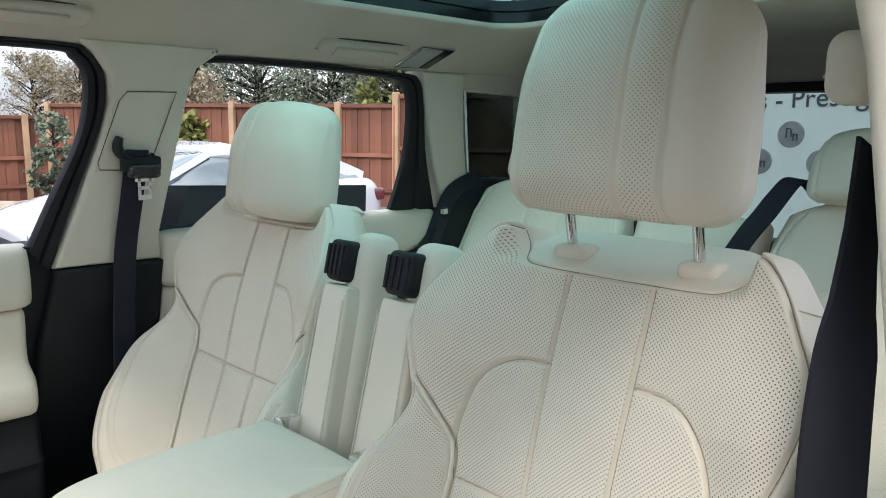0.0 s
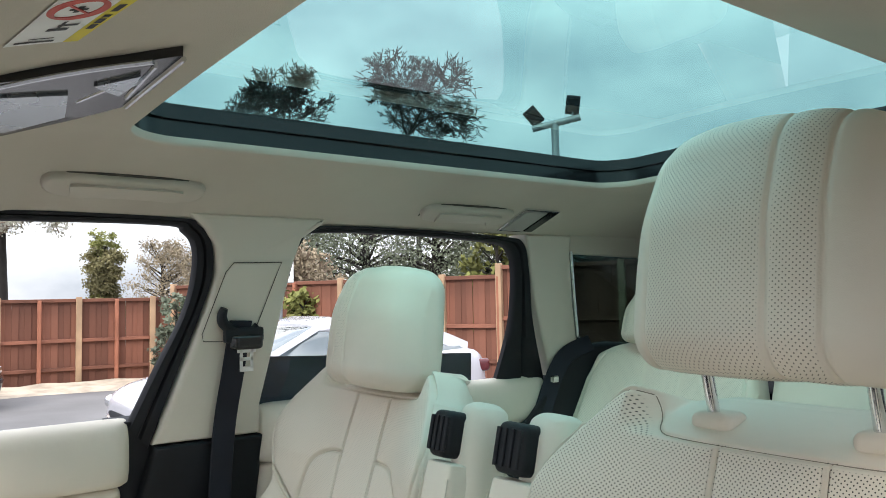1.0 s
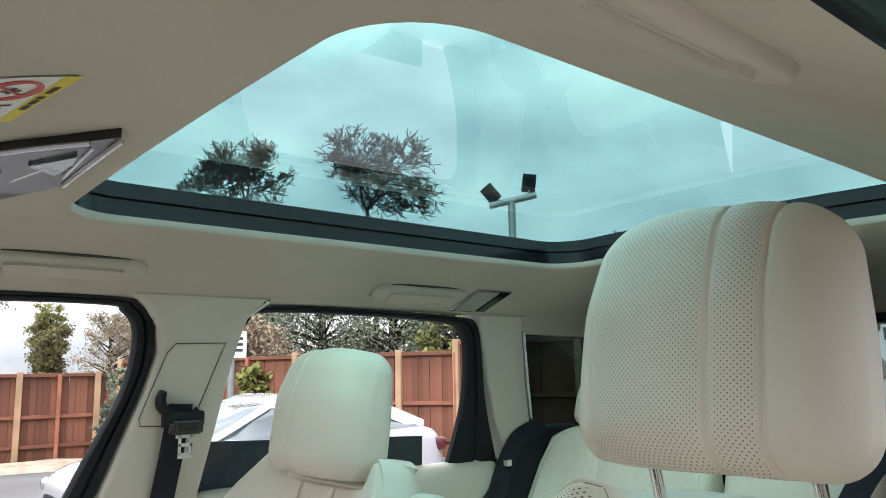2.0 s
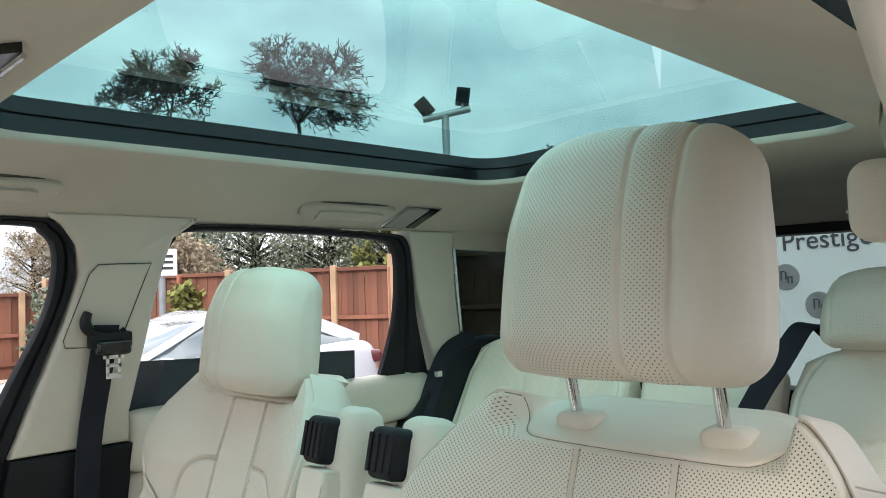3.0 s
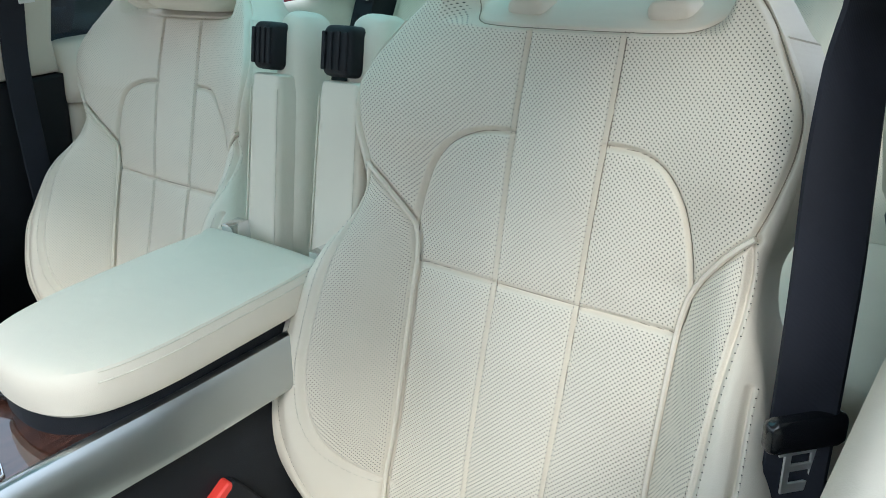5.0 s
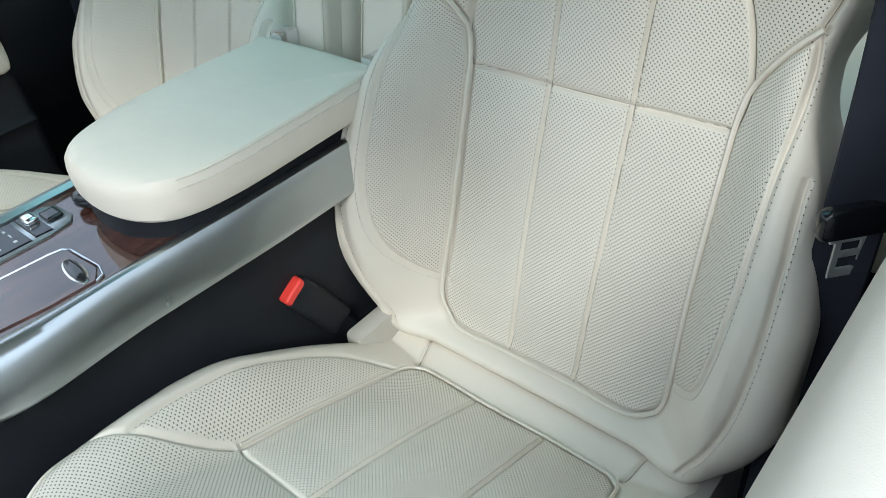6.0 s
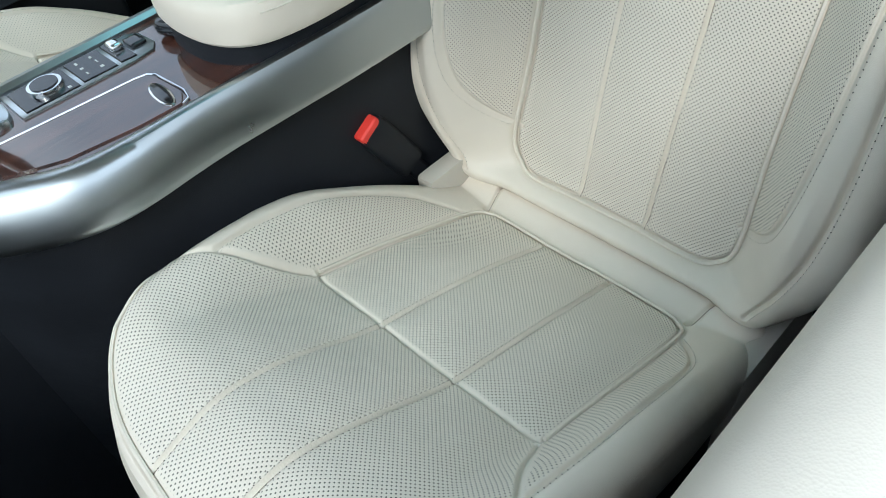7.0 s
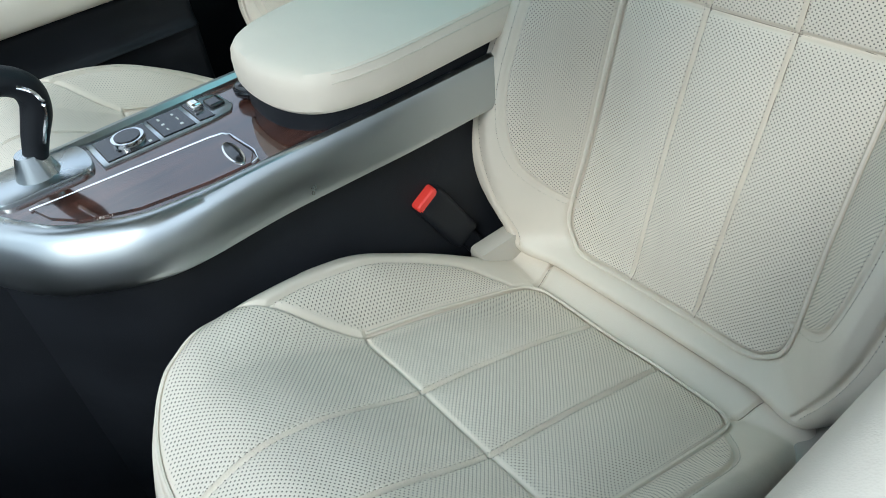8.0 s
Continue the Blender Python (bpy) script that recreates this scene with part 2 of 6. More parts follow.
def sweep(bm, path, section, closed=False, up=(0, 0, 1), scales=None):
    """Sweeps a closed 2D section along a 3D path."""
    path = [Vector(p) for p in path]
    rings = []
    for i, p in enumerate(path):
        a = path[i - 1] if i or closed else p
        b = path[(i + 1) % len(path)] if i < len(path) - 1 or closed else p
        t = (b - a).normalized()
        side = t.cross(Vector(up)).normalized()
        top = side.cross(t)
        k = 1 if scales is None else scales[i]
        rings.append([bm.verts.new(p + side * s[0] * k + top * s[1] * k) for s in section])
    n = len(section)
    for i in range(len(rings) - (0 if closed else 1)):
        r, q = rings[i], rings[(i + 1) % len(rings)]
        for j in range(n):
            bm.faces.new((r[j], r[(j + 1) % n], q[(j + 1) % n], q[j]))
    if not closed:
        bm.faces.new(rings[0][::-1])
        bm.faces.new(rings[-1])
    bmesh.ops.recalc_face_normals(bm, faces=bm.faces)


def circle(r, n=8, sx=1.0, sy=1.0):
    return [(r * sx * math.cos(2 * math.pi * i / n), r * sy * math.sin(2 * math.pi * i / n)) for i in range(n)]


def curve_points(ctrl, n=8):
    """A Catmull-Rom line through the given points."""
    P = [Vector(p) for p in ctrl]
    out = []
    for i in range(len(P) - 1):
        p0, p1, p2, p3 = P[max(i - 1, 0)], P[i], P[i + 1], P[min(i + 2, len(P) - 1)]
        for k in range(n):
            t = k / n
            out.append(0.5 * ((2 * p1) + (p2 - p0) * t + (2 * p0 - 5 * p1 + 4 * p2 - p3) * t * t + (3 * p1 - p0 - 3 * p2 + p3) * t ** 3))
    out.append(P[-1])
    return out


def step(a, b, x):
    t = np.clip((np.asarray(x, float) - a) / (b - a), 0, 1)
    return t * t * (3 - 2 * t)


def eased(x, xs, ys, w=0.03):
    """Linear interpolation with its corners rounded over w."""
    x = np.asarray(x, float)
    return sum(np.interp(x + o, xs, ys) for o in np.linspace(-w, w, 9)) / 9


def line_distance(px, py, line):
    best = np.full(np.shape(px), 9.0)
    for (ax, ay), (bx, by) in zip(line[:-1], line[1:]):
        dx, dy = bx - ax, by - ay
        k = np.clip(((px - ax) * dx + (py - ay) * dy) / (dx * dx + dy * dy + 1e-12), 0, 1)
        best = np.minimum(best, np.hypot(px - ax - k * dx, py - ay - k * dy))
    return best


def inside(px, py, poly):
    hit = np.zeros(np.shape(px), bool)
    n = len(poly)
    for i in range(n):
        (ax, ay), (bx, by) = poly[i], poly[(i + 1) % n]
        c = (ay > py) != (by > py)
        hit ^= c & (px < (bx - ax) * (py - ay) / (by - ay + 1e-12) + ax)
    return hit


def soft_line(pts, n=6):
    return [(p[0], p[1]) for p in curve_points([(x, y, 0) for x, y in pts], n)]


def mirrored(line):
    return [(-x, y) for x, y in line]


class Upholstery:
    """A padded face over an outline in (u, v): relief, seams drawn in, panels as meshes of their own, and the skin turned back at the edge."""

    def __init__(self, width, low, high, relief, seams, round_edge=0.03, cols=150, rows=190, groove=0.0064, groove_w=0.0023, puff=0.0055):
        self.relief, self.seams, self.r, self.groove, self.gw, self.puff = relief, seams, round_edge, groove, groove_w, puff
        s = np.linspace(-1, 1, cols)
        s = np.sign(s) * (1 - (1 - np.abs(s)) ** 1.25)
        t = np.linspace(0, 1, rows)
        t = t - 0.06 * np.sin(2 * np.pi * t) / (2 * np.pi) * 2
        S, T = np.meshgrid(s, t)
        self.U = S * width(T)
        self.V = low(S) + T * (high(S) - low(S))
        ring = [(0, j) for j in range(cols)] + [(i, cols - 1) for i in range(1, rows)] + [(rows - 1, j) for j in range(cols - 2, -1, -1)] + [(i, 0) for i in range(rows - 2, 0, -1)]
        self.ring = ring
        self.edge = [(self.U[i, j], self.V[i, j]) for i, j in ring]
        self.edge.append(self.edge[0])

    def height(self, u, v):
        u, v = np.asarray(u, float), np.asarray(v, float)
        d = line_distance(u, v, self.edge[::3] + [self.edge[0]])
        r = self.r(v) if callable(self.r) else self.r
        k = np.clip(1 - d / r, 0, 1)
        n = self.relief(u, v) - r * (1 - np.sqrt(np.clip(1 - k * k, 0, 1)))
        near, cut = np.full(u.shape, 9.0), np.zeros(u.shape)
        for line in self.seams:
            deep, wide = 1.0, self.gw
            if isinstance(line, tuple):
                line, deep, wide = line
            d = line_distance(u, v, line)
            near = np.minimum(near, d)
            cut = np.maximum(cut, deep * np.exp(-(d / wide) ** 2))
        self.near = near
        return n - self.groove * cut + self.puff * (1 - np.exp(-near / 0.022)) - 0.3 * self.puff

    def build(self, parent, m, panels, rest, thick, back_inset=0.012, back_material=None, bulge=0.0):
        """panels: (name, mask function, material). m: (u, v, n) to the parent's space. rest: what no panel claims."""
        if not hasattr(self, "N"):
            self.N = self.height(self.U, self.V)
            self.margin = step(0.0060, 0.0048, self.near).ravel()
        N = self.N
        rows, cols = N.shape
        P = np.stack([self.U, self.V, N], -1)
        R, o = np.array(m.to_3x3()), np.array(m.translation)
        W = P @ R.T + o
        du, dv = np.gradient(W, axis=1), np.gradient(W, axis=0)
        nn = np.cross(du, dv)
        nn /= np.linalg.norm(nn, axis=-1, keepdims=True) + 1e-12
        if np.linalg.det(R) < 0:
            nn = -nn
        flip = np.linalg.det(R) < 0
        cu = (self.U[:-1, :-1] + self.U[1:, 1:]) / 2
        cv = (self.V[:-1, :-1] + self.V[1:, 1:]) / 2
        owner = np.full(cu.shape, -1)
        for k, (_, mask, _) in enumerate(panels):
            owner[(owner < 0) & mask(cu, cv)] = k
        idx = np.arange(rows * cols).reshape(rows, cols)
        allf = np.stack([idx[:-1, :-1], idx[:-1, 1:], idx[1:, 1:], idx[1:, :-1]], -1)
        if flip:
            allf = allf[..., ::-1]
        Wf, Nf = W.reshape(-1, 3), nn.reshape(-1, 3)
        base = np.stack([self.U, self.V, self.relief(self.U, self.V)], -1)
        lu = np.cumsum(np.concatenate([np.zeros((rows, 1)), np.linalg.norm(np.diff(base, axis=1), axis=-1)], 1), 1)
        lv = np.cumsum(np.concatenate([np.zeros((1, cols)), np.linalg.norm(np.diff(base, axis=0), axis=-1)], 0), 0)
        lu, lv = lu - lu[:, [cols // 2]], 0.5 * lv + 0.5 * lv[:, [cols // 2]]
        arc = np.stack([lu, lv], -1).reshape(-1, 2) + 0.5
        flat = np.stack([self.U, self.V], -1).reshape(-1, 2) + 0.5
        made = []
        for k, (name, mat) in enumerate([(p[0], p[2]) for p in panels] + [rest]):
            f = allf[owner == (k if k < len(panels) else -1)]
            if not len(f):
                continue
            used, inv = np.unique(f.ravel(), return_inverse=True)
            made.append(under(mesh_object(name, Wf[used], inv.reshape(-1, 4), mat, (arc if name == "bolster" else flat)[used], Nf[used], unpierced=self.margin[used]), parent))
        # the skin carried back and closed
        ring = [idx[i, j] for i, j in self.ring]
        cu0, cv0 = self.U.mean(), self.V.mean()
        front = P.reshape(-1, 3)[ring]
        loops = [front]
        for f in (0.3, 0.65, 0.9, 1.0):
            q = front.copy()
            q[:, 2] = front[:, 2] * (1 - f) + (-thick) * f
            k = 1 - (back_inset * (f ** 3)) / 0.25
            k2 = k + bulge * math.sin(math.pi * min(1.0, f * 1.15)) * step(0.42, 0.56, front[:, 1])
            q[:, 0], q[:, 1] = cu0 + (q[:, 0] - cu0) * k2, cv0 + (q[:, 1] - cv0) * k
            loops.append(q)
        n = len(ring)
        V = np.concatenate(loops) @ R.T + o
        F = [(a * n + j, a * n + (j + 1) % n, (a + 1) * n + (j + 1) % n, (a + 1) * n + j) for a in range(4) for j in range(n)]
        mid = np.array([[cu0, cv0, -thick]]) @ R.T + o
        V = np.concatenate([V, mid])
        F += [(4 * n + j, 4 * n + (j + 1) % n, len(V) - 1) for j in range(n)]
        F = [f[::-1] for f in F] if not flip else F
        ob = under(mesh_object("side_skin", V, F, back_material or rest[1], np.zeros((len(V), 2))), parent)
        ob.data.set_sharp_from_angle(angle=radians(50))
        return made

    def stitches(self, parent, m, lines, mat, length=0.0042, gap=0.0022, offsets=(0.0,), name="stitching"):
        """Short raised thread ends along the given lines, one joined mesh."""
        R, o = np.array(m.to_3x3()), np.array(m.translation)
        pts = []
        for line in lines:
            L = np.array(line)
            seg = np.hypot(*np.diff(L, axis=0).T)
            at = np.r_[0, np.cumsum(seg)]
            for off in offsets:
                s = np.arange(0.004, at[-1] - 0.004, length + gap)
                c0 = np.stack([np.interp(s, at, L[:, 0]), np.interp(s, at, L[:, 1])], 1)
                c1 = np.stack([np.interp(s + length, at, L[:, 0]), np.interp(s + length, at, L[:, 1])], 1)
                d = c1 - c0
                d /= np.linalg.norm(d, axis=1, keepdims=True) + 1e-9
                nrm = np.stack([-d[:, 1], d[:, 0]], 1)
                pts.append(np.concatenate([c0 + nrm * off, c1 + nrm * off, nrm], 1))
        if not pts:
            return
        A = np.concatenate(pts)
        w, V, F = 0.0007, [], []
        za, zb = self.height(A[:, 0], A[:, 1]), self.height(A[:, 2], A[:, 3])
        for (ax, ay, bx, by, nx, ny), z0, z1 in zip(A, za, zb):
            k = len(V)
            for x, y, z in ((ax, ay, z0), (bx, by, z1)):
                V += [(x - nx * w, y - ny * w, z - 0.0003), (x, y, z + 0.0010), (x + nx * w, y + ny * w, z - 0.0003)]
            F += [(k, k + 1, k + 4, k + 3), (k + 1, k + 2, k + 5, k + 4), (k, k + 2, k + 1), (k + 3, k + 4, k + 5)]
        V = np.array(V) @ R.T + o
        tagged(under(mesh_object(name, V, F, mat), parent), kind="stuff")
        # needle holes between the threads
        C, Z = A[:, 2:4] + (A[:, 2:4] - A[:, 0:2]) / length * gap * 0.5, zb + 0.0003
        D = (A[:, 2:4] - A[:, 0:2]) / length * 0.0009
        E = A[:, 4:6] * 0.0008
        Q = np.stack([np.c_[C - D, Z], np.c_[C + E, Z], np.c_[C + D, Z], np.c_[C - E, Z]], 1).reshape(-1, 3) @ R.T + o
        return tagged(under(mesh_object("stitch_row", Q, np.arange(len(Q)).reshape(-1, 4), M_GAP), parent), kind="stuff")


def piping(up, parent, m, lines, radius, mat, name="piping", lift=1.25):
    """Thin cord along seams, one object a line: sewn leather piping or painted crease shade."""
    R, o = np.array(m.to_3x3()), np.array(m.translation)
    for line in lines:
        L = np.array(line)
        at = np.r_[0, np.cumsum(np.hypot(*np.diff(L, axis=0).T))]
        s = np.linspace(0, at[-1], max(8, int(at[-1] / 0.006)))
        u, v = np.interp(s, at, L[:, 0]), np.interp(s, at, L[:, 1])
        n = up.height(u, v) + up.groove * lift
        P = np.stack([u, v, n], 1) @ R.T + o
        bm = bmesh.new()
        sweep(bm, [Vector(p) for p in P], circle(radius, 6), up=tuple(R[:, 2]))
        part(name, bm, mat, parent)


def axes_matrix(origin, xd, yd, zd):
    m = Matrix.Identity(4)
    for i, a in enumerate((xd, yd, zd, origin)):
        for k in range(3):
            m[k][i] = a[k]
    return m


# ---- front seats ----
SEAT_X = 0.372
BACK_V, BACK_N = Vector((0, 0.304, 0.953)).normalized(), Vector((0, -0.953, 0.304)).normalized()
CUSH_V, CUSH_N = Vector((0, -0.937, 0.349)).normalized(), Vector((0, 0.349, 0.937)).normalized()

ARCH = soft_line([(0.165, 0.35), (0.172, 0.395), (0.157, 0.462), (0.134, 0.500), (0.100, 0.519), (0.055, 0.523)])
WING = soft_line([(0.165, 0.352), (0.172, 0.395), (0.203, 0.438), (0.229, 0.463)])
INSERT_EDGE = soft_line([(0.165, 0.352), (0.165, 0.16), (0.169, 0.06), (0.166, 0.022), (0.152, 0.002), (0.125, -0.007), (0.053, -0.006), (0.0, -0.006)])
CHANNEL = soft_line([(0.050, -0.006), (0.052, 0.16), (0.053, 0.35), (0.056, 0.523), (0.055, 0.636)])
CROSS = [(0.0, 0.350), (0.165, 0.352)]
YOKE = soft_line([(0.0, 0.636), (0.10, 0.637), (0.128, 0.641), (0.144, 0.656), (0.156, 0.682)])
BOLSTER = soft_line([(0.162, 0.055), (0.195, 0.075), (0.222, 0.12), (0.236, 0.21), (0.235, 0.35), (0.230, 0.42), (0.226, 0.460)])
SHOULDER = soft_line([(0.226, 0.462), (0.238, 0.495), (0.2465, 0.530), (0.247, 0.560), (0.238, 0.586), (0.222, 0.613), (0.205, 0.641), (0.187, 0.665), (0.171, 0.680), (0.157, 0.683)])

FLANK = soft_line([(0.215, -0.02), (0.245, 0.05), (0.264, 0.12), (0.270, 0.20), (0.266, 0.28), (0.258, 0.345)])


def both(*lines):
    return [k for line in lines for k in (line, mirrored(line))]


def back_width(t):
    return eased(t, [0, 0.10, 0.15, 0.2, 0.28, 0.45, 0.60, 0.675, 0.735, 0.79, 0.85, 0.90, 0.95, 0.98, 1.0], [0.190, 0.230, 0.258, 0.282, 0.306, 0.304, 0.270, 0.241, 0.236, 0.248, 0.256, 0.254, 0.239, 0.225, 0.212], 0.02)


def back_top(s):
    a = np.abs(s)
    return 0.704 - 0.015 * step(0.4, 0.72, a) - 0.055 * step(0.74, 1.02, a) ** 1.4


def back_relief(u, v):
    a = np.abs(u)
    crest = eased(v, [-0.11, -0.04, 0.05, 0.13, 0.21, 0.33, 0.40, 0.46, 0.53, 0.58, 0.62, 0.69], [0.02, 0.046, 0.088, 0.116, 0.120, 0.102, 0.070, 0.046, 0.060, 0.052, 0.040, 0.022])
    wall = step(0.150, 0.250, a)
    wide = np.interp(v, [0.40, 0.50], [0, 1])
    soft = step(0.07, 0.255, a)
    n = crest * (wall * (1 - wide) + soft * wide)
    n = n + (0.004 * np.sin(np.pi * np.clip(v / 0.35, 0, 1)) + 0.004 * np.sin(np.pi * np.clip((v - 0.35) / 0.30, 0, 1))) * (1 - step(0.06, 0.19, a))
    n = n + 0.0015 * np.sin(u * 21 + 1.0) * np.sin(v * 17) * (1 - wall)
    n = n + 0.026 * np.exp(-((v + 0.026) / 0.019) ** 2) * (1 - 0.7 * wall) - 0.06 * step(-0.034, -0.072, v)
    return n - 1.55 * np.maximum(0, v - 0.634) * step(0.168, 0.140, a)


CUSH_EDGE = soft_line([(0.0, 0.020), (0.12, 0.018), (0.152, 0.025), (0.166, 0.055), (0.168, 0.18), (0.167, 0.31)])
CUSH_FRONT = soft_line([(0.167, 0.318), (0.190, 0.38), (0.232, 0.445)])
CUSH_CROSS = [(0.0, 0.312), (0.165, 0.312)]
CUSH_CHANNEL = soft_line([(0.053, 0.020), (0.056, 0.18), (0.055, 0.322), (0.052, 0.45), (0.046, 0.583)])
CUSH_BOLSTER = soft_line([(0.166, 0.050), (0.195, 0.085), (0.215, 0.14), (0.224, 0.25), (0.222, 0.35), (0.214, 0.417)])
CUSH_WELT = soft_line([(0.0, 0.588), (0.10, 0.580), (0.165, 0.560), (0.205, 0.530), (0.233, 0.480), (0.250, 0.43), (0.258, 0.37)])
CUSH_REAR = [(0.16, 0.018), (0.175, -0.035), (0.18, -0.08)]


def cush_width(t):
    return eased(t, [0, 0.15, 0.4, 0.62, 0.71, 0.82, 0.90, 0.96, 1.0], [0.215, 0.245, 0.258, 0.263, 0.261, 0.254, 0.240, 0.222, 0.198])


def cush_front(s):
    return 0.592 - 0.052 * np.abs(s) ** 3


def cush_relief(u, v):
    a = np.abs(u)
    crest = eased(v, [-0.12, 0.0, 0.05, 0.12, 0.186, 0.28, 0.37, 0.44, 0.50, 0.58], [0.0, 0.006, 0.016, 0.036, 0.053, 0.070, 0.063, 0.046, 0.030, 0.020])
    n = crest * step(0.150, 0.232, a)
    n = n + (0.006 * np.sin(np.pi * np.clip(v / 0.31, 0, 1))) * step(0.20, 0.10, a) + 0.022 * step(0.30, 0.47, v) * step(0.25, 0.16, a)
    n = n + 0.022 * step(0.014, -0.020, v) - 0.02 * step(-0.055, -0.10, v)
    return n - 0.055 * step(0.48, 0.61, v) ** 1.5 + 0.0009 * np.sin(u * 34 + v * 13) * np.sin(v * 25 + 0.6)


def rounded_block(size, r, n=18, shape=None):
    """A pillow: cube faces drawn onto a rounded box; shape moves the finished points."""
    half = np.array(size) / 2
    V, F = [], []
    a, b = np.meshgrid(np.linspace(-1, 1, n), np.linspace(-1, 1, n), indexing="ij")
    idx = np.arange(n * n).reshape(n, n)
    quad = np.stack([idx[:-1, :-1], idx[1:, :-1], idx[1:, 1:], idx[:-1, 1:]], -1).reshape(-1, 4)
    for ax in range(3):
        for sg in (-1, 1):
            q = np.zeros((n * n, 3))
            q[:, ax], q[:, (ax + 1) % 3], q[:, (ax + 2) % 3] = sg, a.ravel(), b.ravel()
            q *= half
            c = np.clip(q, -(half - r), half - r)
            d = q - c
            L = np.linalg.norm(d, axis=1, keepdims=True)
            F.append((quad if sg > 0 else quad[:, ::-1]) + len(V) * n * n)
            V.append(np.where(L > 1e-9, c + d / np.maximum(L, 1e-9) * r, q))
    V, F = np.concatenate(V), np.concatenate(F)
    if shape:
        V = shape(V)
    return V, F.tolist()


def bm_from(V, F):
    bm = bmesh.new()
    vs = [bm.verts.new(tuple(map(float, v))) for v in V]
    for f in F:
        bm.faces.new([vs[i] for i in f])
    bmesh.ops.remove_doubles(bm, verts=bm.verts, dist=1e-5)
    bmesh.ops.recalc_face_normals(bm, faces=bm.faces)
    return bm


def headrest(parent, centre, size, seams, lean=8.0, post_to=None, posts=0.085, perf=(-0.125, 0.090), soft=0.40, n=84, skin=None):
    """Padded headrest on two chrome posts, panels told apart by seams at the given offsets."""
    w, d, h = size
    skin = skin or M_PERF_FINE

    def shape(V):
        x, y, z = V.T.copy()
        k = (z / h + 0.5)
        x2 = x * (1 - 0.085 * step(0.30, 1.1, k) - 0.015 * step(0.2, -0.1, k))
        bulge = 0.012 * (1 - (x / (w / 2)) ** 2)
        face = step(0.25 * d, -0.35 * d, y)
        y2 = y - bulge * face + 0.030 * (np.abs(x) / (w / 2)) ** 2.5 * face + 0.020 * step(0.55, 1.0, k) * face
        z2 = z - 0.012 * (np.abs(x) / (w / 2)) ** 3 * step(-0.1, 0.5, z / h)
        return np.stack([x2, y2, z2], 1)

    V, F = rounded_block((w, d, h), min(w, d, h) * soft, n, shape)
    T = pose(*centre, -lean, 0, 0)
    V = np.array([T @ Vector(v) for v in V])
    inv = T.inverted()
    X = np.array([(inv @ Vector(v)) for v in V])
    pad = under(new("headrest"), parent)
    cuts = sorted(seams)
    _, first, same = np.unique(np.round(V, 5), axis=0, return_index=True, return_inverse=True)
    V, X, F = V[first], X[first], same.ravel()[np.array(F)]
    F = F[np.array([len(set(f)) == 4 for f in F.tolist()])]
    cx = X[F].mean(1)
    names = ["side_panel"] + ["face_panel"] * (len(cuts) - 1) + ["side_panel"] if len(cuts) > 1 else ["cover"]
    bins = np.digitize(cx[:, 0], cuts) if len(cuts) > 1 else np.zeros(len(F), int)
    keys, inverse = np.unique(np.round(V, 5), axis=0, return_inverse=True)
    inverse = inverse.ravel()
    fn = np.cross(V[F[:, 2]] - V[F[:, 0]], V[F[:, 3]] - V[F[:, 1]])
    acc = np.zeros((len(keys), 3))
    for k in range(4):
        np.add.at(acc, inverse[F[:, k]], fn)
    acc /= np.linalg.norm(acc, axis=1, keepdims=True) + 1e-12
    NN = acc[inverse]
    dist = np.min([np.abs(X[:, 0] - q) for q in seams], 0)
    near = np.exp(-(dist / 0.0020) ** 2) * step(0.5, 0.3, X[:, 1] / d)
    V = V - NN * (0.0035 * near - 0.003 * (1 - np.exp(-dist / 0.02)))[:, None]
    fn = np.cross(V[F[:, 2]] - V[F[:, 0]], V[F[:, 3]] - V[F[:, 1]])
    acc = np.zeros((len(keys), 3))
    for k in range(4):
        np.add.at(acc, inverse[F[:, k]], fn)
    NN = (acc / (np.linalg.norm(acc, axis=1, keepdims=True) + 1e-12))[inverse]
    for k, name in enumerate(names):
        f = F[bins == k]
        if not len(f):
            continue
        used, inv2 = np.unique(f.ravel(), return_inverse=True)
        mid = cx[bins == k][:, 0].mean()
        mat = skin if perf[0] < mid < perf[1] else M_LEATHER
        under(mesh_object(name, V[used], inv2.reshape(-1, 4), mat, np.stack([X[used][:, 0] + np.sign(X[used][:, 0]) * np.maximum(0, X[used][:, 1] + d / 2 - 0.012) * 0.8, X[used][:, 2]], 1) + 0.5, NN[used], unpierced=step(0.0062, 0.0048, dist)[used]), pad)
    if post_to is not None:
        for sx in (-posts, posts):
            a = Vector((centre[0] + sx, centre[1] + 0.012, centre[2] - h / 2 + 0.03))
            b = Vector((centre[0] + sx, post_to[0], post_to[1]))
            bm = bmesh.new()
            rod(bm, b, a, 0.0065, seg=18)
            part("post", bm, M_CHROME, pad, "polished chrome headrest post")
    return pad


SHAPES = {}


